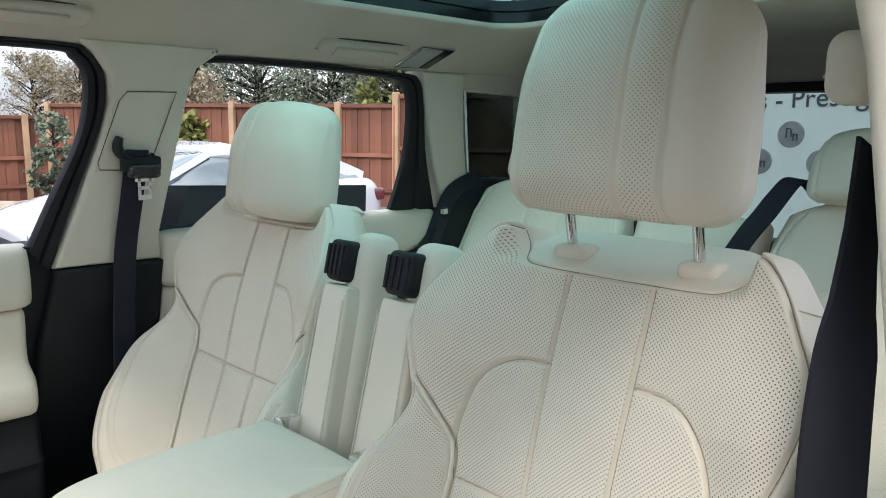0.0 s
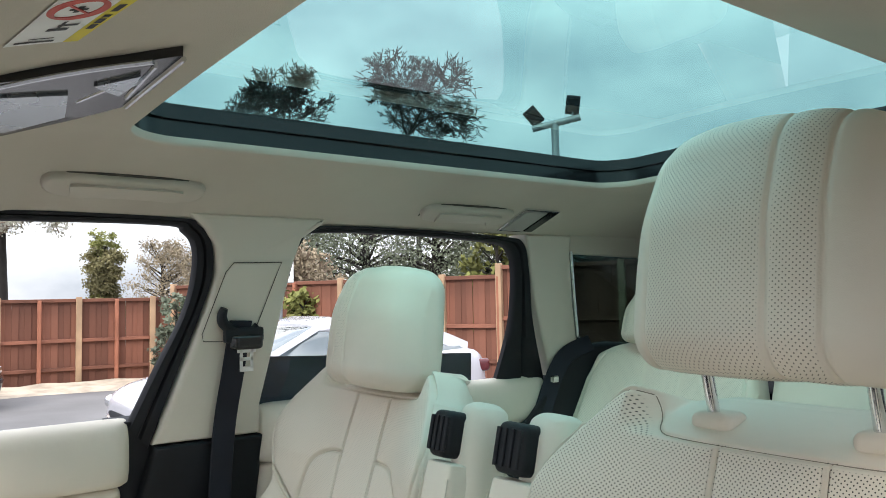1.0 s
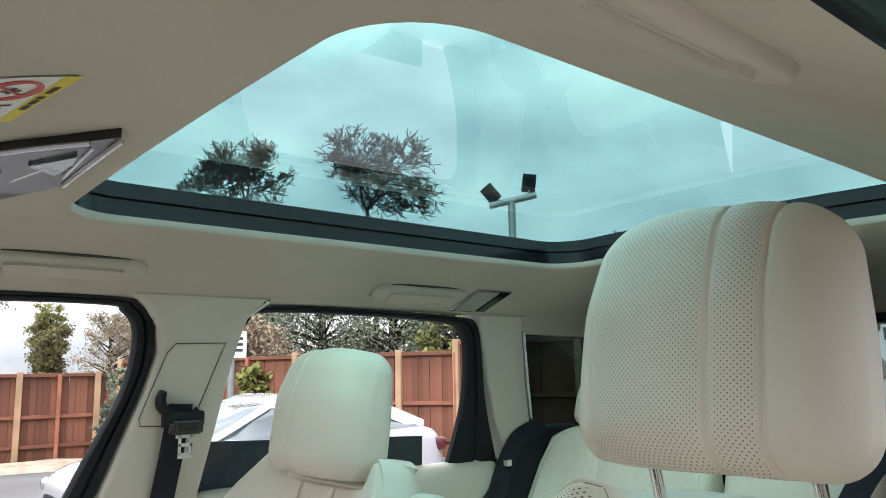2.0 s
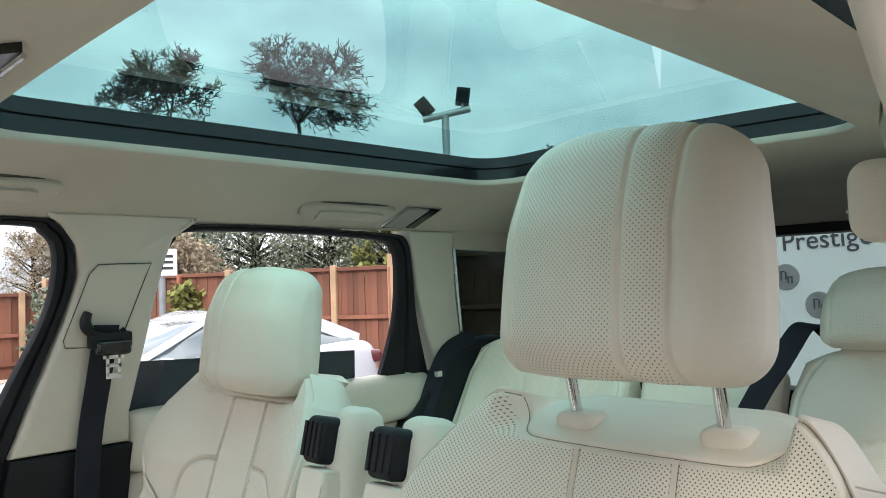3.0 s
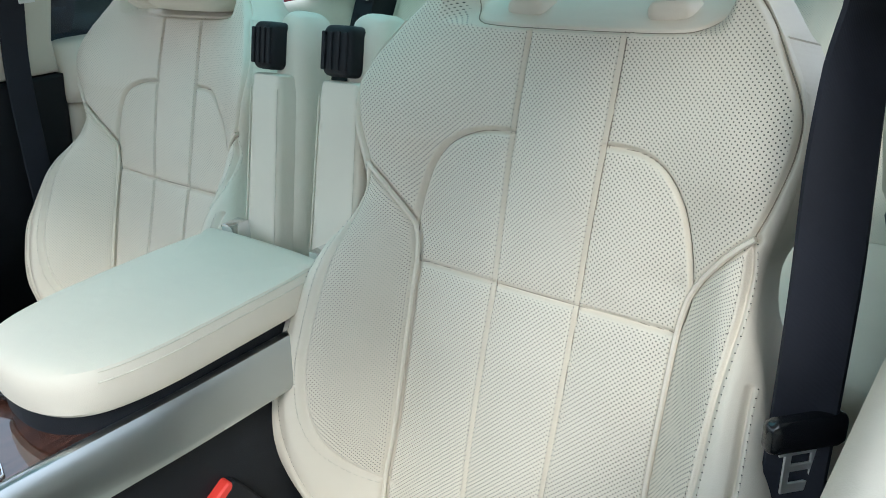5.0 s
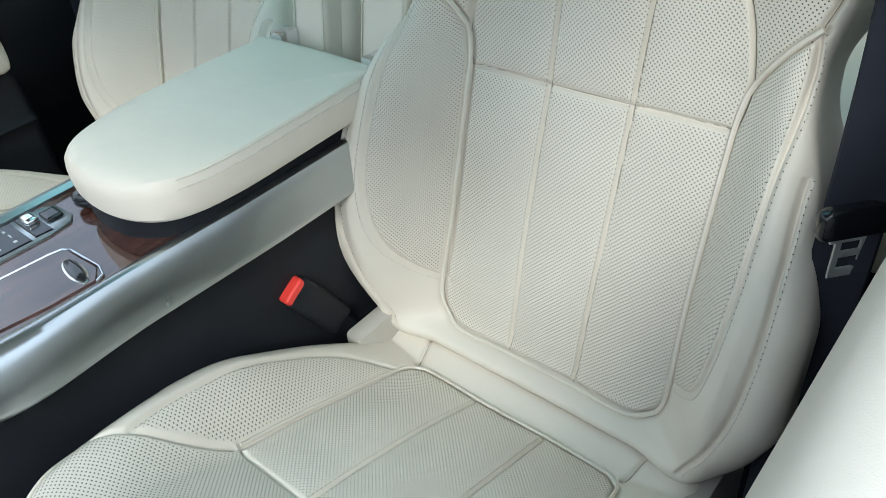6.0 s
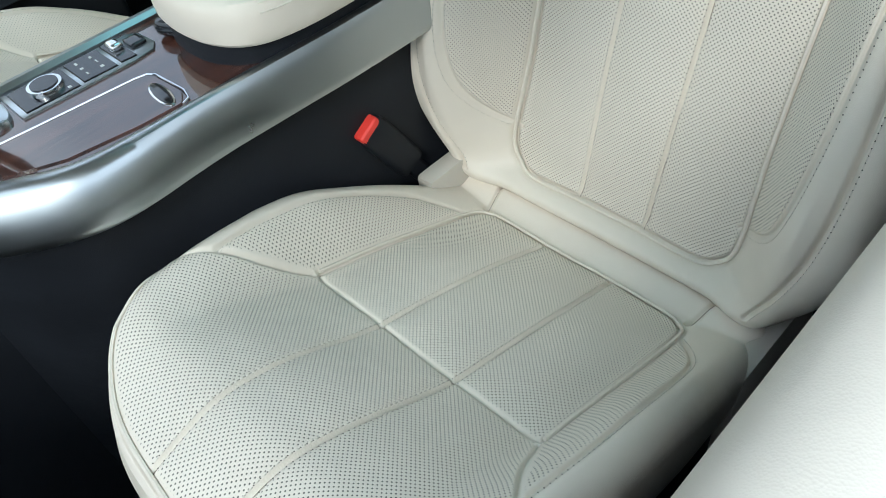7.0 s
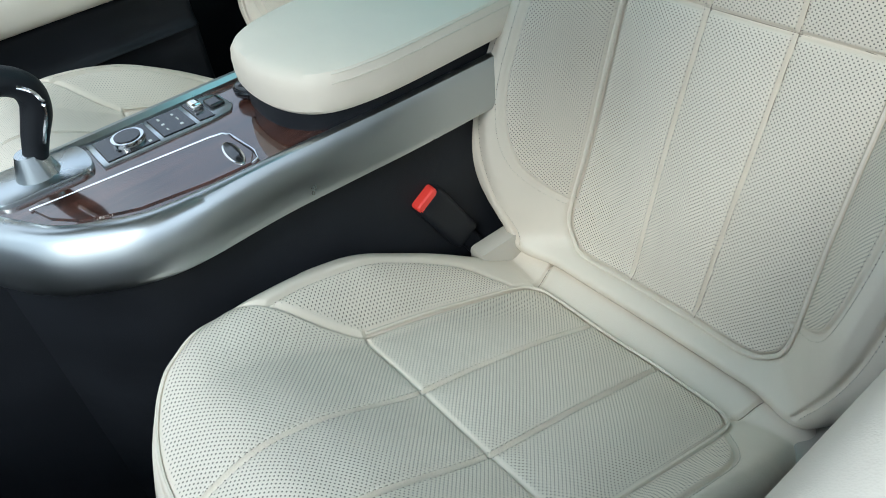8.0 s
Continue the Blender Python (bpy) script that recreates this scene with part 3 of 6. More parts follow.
def front_seat(side, raised, label):
    """side: 1 or -1. raised: how far the headrest is pulled up."""
    xs = SEAT_X * side
    seat = thing("front_seat", label, "car seat", "front seats")
    # backrest
    back = under(new("backrest"), seat)
    mb = axes_matrix(Vector((xs, -0.246, 0.783)), (side, 0, 0), BACK_V, BACK_N)
    seams = both(CHANNEL, YOKE, BOLSTER, SHOULDER, FLANK) + [(k, 1.3, 0.0024) for k in both(ARCH)] + [(k, 1.2, 0.0042) for k in both(WING, INSERT_EDGE)] + [(k, 1.1, 0.0020) for k in both(CROSS)]
    up = SHAPES.setdefault("back", None) or Upholstery(back_width, lambda s: -0.11 + 0 * s, back_top, back_relief, seams, round_edge=lambda v: 0.034 - 0.021 * step(0.42, 0.50, v), cols=330, rows=420)
    SHAPES["back"] = up
    poly_low = [(x, y) for x, y in INSERT_EDGE] + mirrored(INSERT_EDGE)[::-1]
    poly_arch = list(ARCH) + [(0.0, 0.523), (0.0, 0.35)]
    poly_bol = list(BOLSTER) + list(WING)[::-1][2:] + [(0.165, 0.2)]
    poly_sho = [(0.055, 0.523), *ARCH[::-1], *WING[6:], *SHOULDER, (0.158, 0.684), *YOKE[::-1][:-6], (0.055, 0.636)]
    ab = np.abs
    skin = M_PERF if side > 0 else M_PERF_FINE
    panels = [
        ("lower_insert", lambda u, v: inside(u, v, poly_low) & (ab(u) < 0.0525), skin),
        ("lower_insert", lambda u, v: inside(u, v, poly_low) & (u <= -0.0525), skin),
        ("lower_insert", lambda u, v: inside(u, v, poly_low) & (u >= 0.0525), skin),
        ("upper_channel", lambda u, v: (ab(u) < 0.0555) & (v > 0.35) & (v < 0.6365), skin),
        ("upper_insert", lambda u, v: inside(-u, v, poly_arch), skin),
        ("upper_insert", lambda u, v: inside(u, v, poly_arch), skin),
        ("bolster", lambda u, v: inside(-u, v, poly_bol), skin),
        ("bolster", lambda u, v: inside(u, v, poly_bol), skin),
        ("shoulder_panel", lambda u, v: inside(-u, v, poly_sho), skin),
        ("shoulder_panel", lambda u, v: inside(u, v, poly_sho), skin),
        ("yoke", lambda u, v: (v > 0.634) & (ab(u) < 0.158), M_LEATHER),
    ]
    up.build(back, mb, panels, ("edge_panel", M_LEATHER), 0.085, bulge=0.10)
    up.stitches(back, mb, both(CHANNEL), M_THREAD, offsets=(-0.0040, 0.0040))
    up.stitches(back, mb, both(BOLSTER), M_THREAD, offsets=(-0.005, 0.006))
    up.stitches(back, mb, both(FLANK), M_THREAD, offsets=(-0.005,))
    piping(up, back, mb, both(INSERT_EDGE, WING), 0.0030, M_LEATHER)
    # thin dark cords paint shade into the backrest seam grooves
    piping(up, back, mb, both(*((CROSS, ARCH, CHANNEL, YOKE, SHOULDER) if side > 0 else (CROSS, ARCH))), 0.0008, M_SEAM_SHADE, "seam_shade", 0.06)
    # cushion
    cush = under(new("cushion"), seat)
    mc = axes_matrix(Vector((xs, -0.300, 0.735)), (side, 0, 0), CUSH_V, CUSH_N)
    cs = both(CUSH_FRONT, CUSH_CHANNEL, CUSH_BOLSTER, CUSH_REAR, CUSH_WELT) + [(k, 1.1, 0.0036) for k in both(CUSH_EDGE)] + [(k, 0.9, 0.0018) for k in both(CUSH_CROSS)]
    uc = SHAPES.setdefault("cushion", None) or Upholstery(cush_width, lambda s: -0.13 + 0 * s, cush_front, cush_relief, cs, round_edge=lambda v: 0.034 - 0.016 * step(0.40, 0.52, v), cols=290, rows=340, puff=0.0042)
    SHAPES["cushion"] = uc
    poly_in = list(CUSH_EDGE) + [(0.167, 0.312), (-0.167, 0.312)] + mirrored(CUSH_EDGE)[::-1]
    poly_fr = [(0.167, 0.312)] + list(CUSH_FRONT) + CUSH_WELT[::-1][6:] + mirrored(CUSH_WELT)[:-6] + mirrored(CUSH_FRONT)[::-1] + [(-0.167, 0.312)]
    poly_cb = list(CUSH_BOLSTER) + [(0.167, 0.31)]
    panels = [
        ("rear_insert", lambda u, v: inside(u, v, poly_in) & (ab(u) < 0.055), skin),
        ("rear_insert", lambda u, v: inside(u, v, poly_in) & (u <= -0.055), skin),
        ("rear_insert", lambda u, v: inside(u, v, poly_in) & (u >= 0.055), skin),
        ("front_panel", lambda u, v: inside(u, v, poly_fr) & (ab(u) < 0.05), skin),
        ("front_panel", lambda u, v: inside(u, v, poly_fr) & (u <= -0.05), skin),
        ("front_panel", lambda u, v: inside(u, v, poly_fr) & (u >= 0.05), skin),
        ("side_bolster", lambda u, v: inside(-u, v, poly_cb), skin),
        ("side_bolster", lambda u, v: inside(u, v, poly_cb), skin),
    ]
    uc.build(cush, mc, panels, ("edge_panel", M_LEATHER), 0.13, back_inset=0.03)
    uc.stitches(cush, mc, both(CUSH_CHANNEL), M_THREAD, offsets=(-0.0040, 0.0040))
    uc.stitches(cush, mc, both(CUSH_BOLSTER), M_THREAD, offsets=(-0.004,))
    piping(uc, cush, mc, both(CUSH_EDGE, CUSH_WELT), 0.0024, M_LEATHER)
    # the same painted crease shade along the cushion seams
    piping(uc, cush, mc, both(CUSH_CROSS, CUSH_CHANNEL, CUSH_REAR), 0.0008, M_SEAM_SHADE, "seam_shade", 0.06)
    # headrest
    pad = headrest(seat, (xs - 0.002 if side > 0 else xs + 0.014, -0.035 if side > 0 else -0.045, 1.584 - 0.079 * (1 - raised)), (0.284, 0.125, 0.250) if side > 0 else (0.262, 0.115, 0.212), [-0.098, 0.040, 0.086] if side > 0 else [-0.050, -0.006], perf=(-0.125, 0.090) if side > 0 else (-0.05, -0.006), soft=0.33 if side > 0 else 0.30, post_to=(0.0, 1.385), n=150 if side > 0 else 100, skin=M_PERF_MID if side > 0 else None)
    for sx in (-0.085, 0.085):
        V, F = rounded_block((0.048, 0.044, 0.022), 0.010, 12)
        bm = bm_from(V + np.array([xs + sx, 0.0, 1.403]), F)
        part("post_collar", bm, M_LEATHER, back, "cream plastic post guide collar")
    # base and hinge cover
    bm = bmesh.new()
    box(bm, (xs - 0.235, -0.74, 0.50), (xs + 0.235, -0.22, 0.66), 0.03)
    part("seat_base", bm, M_BLACK, seat, "black plastic seat base")
    for sx in (-1, 1):
        bm = bmesh.new()
        x = xs + sx * 0.236
        box(bm, (x - 0.016, -0.36, 0.58), (x + 0.016, -0.16, 0.748 if sx * side > 0 else 0.79), 0.008)
        part("hinge_cover", bm, M_SKIRT, seat, "grey-cream plastic recliner cover")
    # fold-down armrest, upright beside the backrest
    arm = under(new("armrest"), seat)
    ax, aw = (0.091, 0.070) if side > 0 else (-0.049, 0.058)
    lean = math.degrees(math.atan2(0.30, 0.95))
    A = pose(ax, -0.115, 1.17, -lean * 0.75, 0, 0)
    flare = lambda V: V * np.array([1, 1, 1]) + np.stack([V[:, 0] * 0.28 * np.clip(0.5 - V[:, 2] / 0.46, 0, 1), 0 * V[:, 0], 0 * V[:, 0]], 1)
    V, F = rounded_block((aw * 0.94, 0.078, 0.46), 0.028, 16, flare)
    part("shell", bm_from(np.array([A @ Vector(v + np.array([0.008, 0.012, 0.004])) for v in V]), F), M_LEATHER, arm)
    V, F = rounded_block((aw * 0.98, 0.040, 0.375), 0.009, 16, flare)
    part("pad", bm_from(np.array([A @ Vector(v + np.array([-0.002, -0.030, -0.038])) for v in V]), F), M_LEATHER, arm)
    for k in (-1, 1):
        bm = bmesh.new()
        sweep(bm, [A @ Vector((k * aw * 0.44 * (1 + 0.28 * (0.5 - z / 0.46)) - 0.002, -0.0503, z)) for z in (0.13, 0.05, -0.05, -0.15, -0.21)], circle(0.0009, 5))
        part("edge_seam", bm, M_THREAD, arm, "stitched edge seam")
    V, F = rounded_block((aw * 0.70, 0.052, 0.062), 0.010, 10)
    part("end_cap", bm_from(np.array([A @ Vector(v + np.array([-aw * 0.13, -0.026, 0.185])) for v in V]), F), M_BLACK, arm, "black ribbed plastic adjuster cap")
    for i in range(4):
        bm = bmesh.new()
        x = -aw * 0.40 + i * aw * 0.18
        box(bm, (x - 0.003, -0.0545, 0.162), (x + 0.003, -0.050, 0.208), 0.001, 1, A)
        part("rib", bm, M_RUBBER, arm)
    if side < 0:
        # this seat is slid further back
        slid = Matrix.Translation((-0.040, 0.050, -0.018))
        back.matrix_basis = slid
        pad.matrix_basis = slid
        cush.matrix_basis = Matrix.Translation((-0.020, 0.0, 0.014))
    return seat


near_seat = front_seat(1, 1.0, "cream perforated leather front seat with tall raised headrest")
far_seat = front_seat(-1, 0.05, "cream perforated leather front seat with lowered headrest")


# ---- car shell ----
def side_x(z):
    return 0.765 - 0.105 * (z - 1.32) / 0.37


def side_point(side, y, z, inset=0.0):
    return Vector((side * (side_x(z) - inset), y, z))


def side_panel(name, side, poly, inner, outer, mat, parent=None, bevel=0.006, label="", arch=0.0):
    """A moulded panel lying in the leaning side wall, with thickness and rounded edges."""
    bm = bmesh.new()
    fr = [bm.verts.new(side_point(side, y, z, inner)) for y, z in poly]
    bk = [bm.verts.new(side_point(side, y, z, -outer)) for y, z in poly]
    n = len(poly)
    f = bm.faces.new(fr)
    bm.faces.new(bk[::-1])
    for i in range(n):
        bm.faces.new((fr[(i + 1) % n], fr[i], bk[i], bk[(i + 1) % n]))
    bmesh.ops.recalc_face_normals(bm, faces=bm.faces)
    if bevel:
        bmesh.ops.bevel(bm, geom=list(f.edges), offset=bevel, segments=3, affect="EDGES", profile=0.5)
    return part(name, bm, mat, parent, label)


def side_strip(name, side, inner, outer, steps, mat, parent=None, label=""):
    """A seal between two edge lines in the side wall. steps: (share across, inset)."""
    bm = bmesh.new()
    rows = []
    a = [Vector((p[0], p[1])) for p in [(q.x, q.y) for q in curve_points([(y, z, 0) for y, z in inner], 6)]]
    b = [Vector((p[0], p[1])) for p in [(q.x, q.y) for q in curve_points([(y, z, 0) for y, z in outer], 6)]]
    for p, q in zip(a, b):
        rows.append([bm.verts.new(side_point(side, *(p + (q - p) * k), inset)) for k, inset in steps])
    for r, s in zip(rows[:-1], rows[1:]):
        for j in range(len(steps) - 1):
            bm.faces.new((r[j], r[j + 1], s[j + 1], s[j]))
    bmesh.ops.recalc_face_normals(bm, faces=bm.faces)
    return part(name, bm, mat, parent, label, angle=50)


SEAL = [(0.0, -0.014), (0.0, 0.0), (0.10, 0.008), (0.45, 0.010), (0.52, 0.001), (0.60, 0.013), (0.92, 0.015), (1.0, 0.006), (1.0, -0.03)]
GROUND = -0.12


def extrude_y(name, profile, y0, y1, mat, parent=None, ends=0.03, label="", close=True):
    """A trim run: an (x, z) profile carried along y, drawn in at both ends."""
    bm = bmesh.new()
    ys = [y0, y0 + ends * 0.15, y0 + ends * 0.5, y0 + ends] + [y0 + ends + (y1 - y0 - 2 * ends) * k / 6 for k in range(1, 6)] + [y1 - ends, y1 - ends * 0.5, y1 - ends * 0.15, y1]
    pull = [1, 0.5, 0.15, 0] + [0] * 5 + [0, 0.15, 0.5, 1]
    cx = sum(p[0] for p in profile) / len(profile)
    ox = max(profile, key=lambda p: abs(p[0]))[0]
    cz = sum(p[1] for p in profile) / len(profile)
    rings = []
    for y, k in zip(ys, pull):
        rings.append([bm.verts.new((x + (ox - x) * k * 0.35, y, z + (cz - z) * k * 0.12)) for x, z in profile])
    n = len(profile)
    for r, s in zip(rings[:-1], rings[1:]):
        for j in range(n if close else n - 1):
            bm.faces.new((r[j], r[(j + 1) % n], s[(j + 1) % n], s[j]))
    if close:
        bm.faces.new(rings[0])
        bm.faces.new(rings[-1][::-1])
    bmesh.ops.recalc_face_normals(bm, faces=bm.faces)
    return part(name, bm, mat, parent, label, angle=40)


def smooth_profile(pts, n=4):
    return [(p.x, p.y) for p in curve_points([(x, z, 0) for x, z in pts], n)]


def car_door(side, y0, y1, name, label, lowered):
    door = thing(name, label, "car door", kind="structure")
    s = side
    top = [(s * x, z) for x, z in smooth_profile([(0.835, 1.26), (0.83, 1.30), (0.79, 1.322), (0.765, 1.324), (0.745, 1.312), (0.734, 1.285), (0.729, 1.245), (0.733, 1.215), (0.750, 1.200), (0.80, 1.195)])]
    extrude_y("top_roll", top, y0, y1, M_LEATHER, door, 0.035, "padded cream leather door top")
    mid = [(s * x, z) for x, z in smooth_profile([(0.83, 1.20), (0.765, 1.197), (0.757, 1.17), (0.762, 1.12), (0.757, 1.09), (0.735, 1.075), (0.708, 1.06), (0.700, 1.035), (0.705, 1.005), (0.725, 0.992), (0.765, 0.987), (0.83, 0.985)])]
    extrude_y("centre_panel", mid, y0 + 0.006, y1 - 0.012, M_LEATHER, door, 0.02, "cream door panel with armrest")
    low = [(s * x, z) for x, z in smooth_profile([(0.83, 0.984), (0.768, 0.982), (0.757, 0.95), (0.752, 0.90), (0.738, 0.885), (0.752, 0.87), (0.755, 0.75), (0.735, 0.70), (0.725, 0.60), (0.74, 0.50), (0.83, 0.48)])]
    extrude_y("lower_panel", low, y0, y1, M_BLACK, door, 0.02, "black plastic lower door panel")
    out = [(s * x, z) for x, z in smooth_profile([(0.838, 1.26), (0.90, 1.24), (0.935, 1.10), (0.94, 0.85), (0.925, 0.60), (0.91, 0.40), (0.84, 0.40)])]
    extrude_y("outer_skin", out, y0, y1, M_GLOSSBLACK, door, 0.01, "dark painted outer door skin")
    return door


front_far = car_door(-1, -1.45, -0.335, "door_1", "front car door with cream leather top roll and black lower panel", True)
front_near = car_door(1, -1.45, -0.335, "door_2", "closed front car door with cream padded top, window down", True)
rear_far = car_door(-1, -0.075, 0.765, "door_3", "rear car door with cream leather trim, tinted window half down", True)
rear_near = car_door(1, -0.075, 0.765, "door_4", "rear car door with cream leather trim", True)

FW_IN = [(-1.45, 1.660), (-0.60, 1.684), (-0.31, 1.688), (-0.266, 1.676), (-0.243, 1.645), (-0.241, 1.58), (-0.256, 1.51), (-0.298, 1.41), (-0.338, 1.31)]
FW_OUT = [(-1.45, 1.69), (-0.60, 1.702), (-0.29, 1.702), (-0.240, 1.690), (-0.212, 1.658), (-0.204, 1.60), (-0.218, 1.53), (-0.260, 1.39), (-0.298, 1.26)]
RW_IN = [(-0.080, 1.31), (-0.060, 1.45), (-0.037, 1.612), (-0.020, 1.662), (0.018, 1.684), (0.25, 1.686), (0.50, 1.676), (0.565, 1.655), (0.592, 1.60), (0.610, 1.49), (0.605, 1.40), (0.592, 1.32)]
RW_OUT = [(-0.092, 1.31), (-0.073, 1.45), (-0.050, 1.615), (-0.032, 1.672), (0.010, 1.697), (0.25, 1.700), (0.53, 1.692), (0.600, 1.678), (0.635, 1.61), (0.672, 1.50), (0.715, 1.41), (0.775, 1.29)]
B_TRIM = [(-0.272, 1.712), (-0.238, 1.690), (-0.208, 1.650), (-0.200, 1.60), (-0.214, 1.53), (-0.256, 1.39), (-0.294, 1.268), (-0.075, 1.266), (-0.082, 1.33), (-0.066, 1.45), (-0.045, 1.612), (-0.030, 1.668), (0.012, 1.698), (0.02, 1.712)]
B_LOW = [(-0.292, 1.266), (-0.322, 1.10), (-0.345, 0.60), (-0.345, 0.45), (-0.06, 0.45), (-0.06, 0.60), (-0.068, 1.264)]
C_TRIM = [(0.60, 1.700), (0.665, 1.545), (0.72, 1.435), (0.795, 1.305), (0.885, 1.305), (0.868, 1.40), (0.815, 1.53), (0.772, 1.66), (0.765, 1.70)]

for side, tag in ((-1, "far"), (1, "near")):
    pillar = thing("pillar", "cream moulded centre door pillar with black lower cover", "car pillar", kind="structure")
    ahead = 0.0 if side < 0 else 0.09
    fore = lambda line: [(y - ahead * float(step(-0.15, -0.20, y) * step(-0.75, -0.50, y)), z) for y, z in line]
    upper = side_panel("upper_trim", side, fore(B_TRIM), 0.030 if side < 0 else 0.054, 0.05 if side < 0 else 0.10, M_TRIM, pillar, 0.012)
    lower = side_panel("lower_trim", side, fore(B_LOW), 0.034 if side < 0 else 0.054, 0.06 if side < 0 else 0.10, M_BLACK, pillar, 0.012, "black lower pillar cover")
    if side > 0:
        # this pillar is fuller below and turns outward towards the door
        for ob in (upper, lower):
            for v in ob.data.vertices:
                v.co.x += 0.29 * max(0.0, -0.09 - v.co.y) - 0.13 * min(0.36, max(0.0, 1.61 - v.co.z))
    else:
        cover = [(-0.173, 1.618), (-0.073, 1.620), (-0.080, 1.60), (-0.118, 1.472), (-0.130, 1.462), (-0.218, 1.466), (-0.222, 1.480), (-0.187, 1.60)]
        side_panel("adjuster_cover", side, cover, 0.0325, -0.018, M_TRIM, pillar, 0.004, "inset belt height adjuster cover")
        bm = bmesh.new()
        sweep(bm, [side_point(side, y, z, 0.033) for y, z in cover], circle(0.0009, 6), closed=True, up=(1, 0, 0))
        part("parting_line", bm, M_GAP, pillar, "thin dark line round the adjuster cover")
        side_strip("door_seal", side, FW_IN, FW_OUT, SEAL, M_RUBBER, pillar, "black rubber front window surround")
    side_panel("gap_cover", side, [(-0.365, 1.318), (-0.365, 0.45), (-0.28, 0.45), (-0.28, 1.318)], 0.004, 0.08, M_RUBBER, pillar, 0.004, "black door gap seal")
    side_strip("rear_door_seal", side, RW_IN, RW_OUT, SEAL, M_RUBBER, pillar, "black rear window surround")
    cp = thing("pillar", "cream moulded rear pillar trim", "car pillar", kind="structure")
    side_panel("rear_trim", side, C_TRIM, 0.018, 0.05, M_TRIM, cp, 0.010)
    # rear quarter: frame, tinted pane, lower wall
    q = thing("window_1" if side < 0 else "window_2", "dark privacy-glass rear quarter window", "car window", kind="structure")
    side_panel("window_pane", side, [(0.775, 1.665), (0.872, 1.40), (1.55, 1.36), (1.75, 1.64)], -0.02, 0.024, G_QUARTER, q, 0).visible_shadow = False
    bm = bmesh.new()
    sweep(bm, [side_point(side, *p, 0.012) for p in ((0.776, 1.658), (0.823, 1.53), (0.872, 1.405))], circle(0.006, 8))
    part("bright_edge", bm, M_SILVER, q, "pale bright edge strip")
    side_panel("upper_rail", side, [(0.76, 1.72), (0.772, 1.655), (1.75, 1.63), (2.05, 1.70)], 0.012, 0.06, M_HEADLINER, q, 0.004)
    side_panel("lower_wall", side, [(0.88, 1.40), (1.56, 1.36), (2.05, 1.36), (2.05, 0.45), (0.77, 0.45), (0.77, 1.30)], 0.01, 0.06, M_BLACK, q, 0.004, "black load bay side wall")
    side_panel("rear_pillar", side, [(1.56, 1.36), (1.74, 1.64), (2.05, 1.70), (2.05, 1.36)], 0.01, 0.06, M_TRIM, q, 0.004)

# glass still showing in the half-lowered rear windows, front panes fully down
for side in (-1, 1):
    w = thing("window_3" if side < 0 else "window_4", "tinted rear door glass, lowered most of the way", "car window", kind="structure")
    side_panel("window_pane", side, [(-0.075, 1.27), (-0.068, 1.425), (0.502, 1.398), (0.527, 1.27)], -0.012, 0.016, G_DARK, w, 0).visible_shadow = False

# ceiling with its roof-glass opening
OX, OY0, OY1 = 0.424, -0.441, 0.684


def roof_z(x, y):
    a = abs(x)
    z = 1.797 - 0.007 * (a / 0.43) ** 2 - 0.082 * max(0.0, (a - 0.43) / 0.22) ** 1.2
    z -= 0.085 * max(0.0, (y - 1.05) / 0.85) ** 2 + 0.16 * max(0.0, (-0.50 - y) / 0.5) ** 2
    return z


def rounded_rect(x0, x1, y0, y1, r, n):
    out = []
    for cx, cy, a0 in ((x1 - r, y0 + r, -90), (x1 - r, y1 - r, 0), (x0 + r, y1 - r, 90), (x0 + r, y0 + r, 180)):
        for k in range(n):
            a = radians(a0 + 90 * k / (n - 1))
            out.append((cx + r * math.cos(a), cy + r * math.sin(a)))
    full = []
    for i, p in enumerate(out):
        q = out[(i + 1) % len(out)]
        d = math.hypot(q[0] - p[0], q[1] - p[1])
        m = max(1, int(d / 0.03))
        full += [(p[0] + (q[0] - p[0]) * k / m, p[1] + (q[1] - p[1]) * k / m) for k in range(m)]
    return full


hole = rounded_rect(-OX, OX - 0.018, OY0, OY1, 0.085, 10)
BX, BY0, BY1 = 0.652, -0.98, 1.93
bm = bmesh.new()
rings = []
lips = [(0.0, 0.014), (0.0, 0.006), (0.002, 0.002), (0.006, 0.0)]
for off, dz in lips:
    rings.append([])
    for x, y in hole:
        c = Vector((x, y - (OY0 + OY1) / 2))
        k = 1 + off / max(c.length, 0.1)
        rings[-1].append(bm.verts.new((x * k, (OY0 + OY1) / 2 + c.y * k, roof_z(x * k, y) + dz)))
M_STEPS = 22
for s in range(1, M_STEPS + 1):
    f = s / M_STEPS
    rings.append([])
    for x, y in hole:
        cx, cy = x / OX, (y - (OY0 + OY1) / 2) / ((OY1 - OY0) / 2)
        m = max(abs(cx), abs(cy))
        ex, ey = cx / m, cy / m
        tx, ty = ex * BX, ((BY1 if ey > 0 else -BY0) * ey)
        if abs(ey) < 1:
            ty = y + (ty - y) * 1.0
        px, py = x + (tx - x) * f, y + (ty - y) * f
        rings[-1].append(bm.verts.new((px, py, roof_z(px, py))))
n = len(hole)
for r, s in zip(rings[:-1], rings[1:]):
    for j in range(n):
        bm.faces.new((r[j], r[(j + 1) % n], s[(j + 1) % n], s[j]))
bmesh.ops.recalc_face_normals(bm, faces=bm.faces)
tagged(part("ceiling", bm, M_HEADLINER), "beige cloth car headliner round a large glass roof", "headliner", kind="structure")

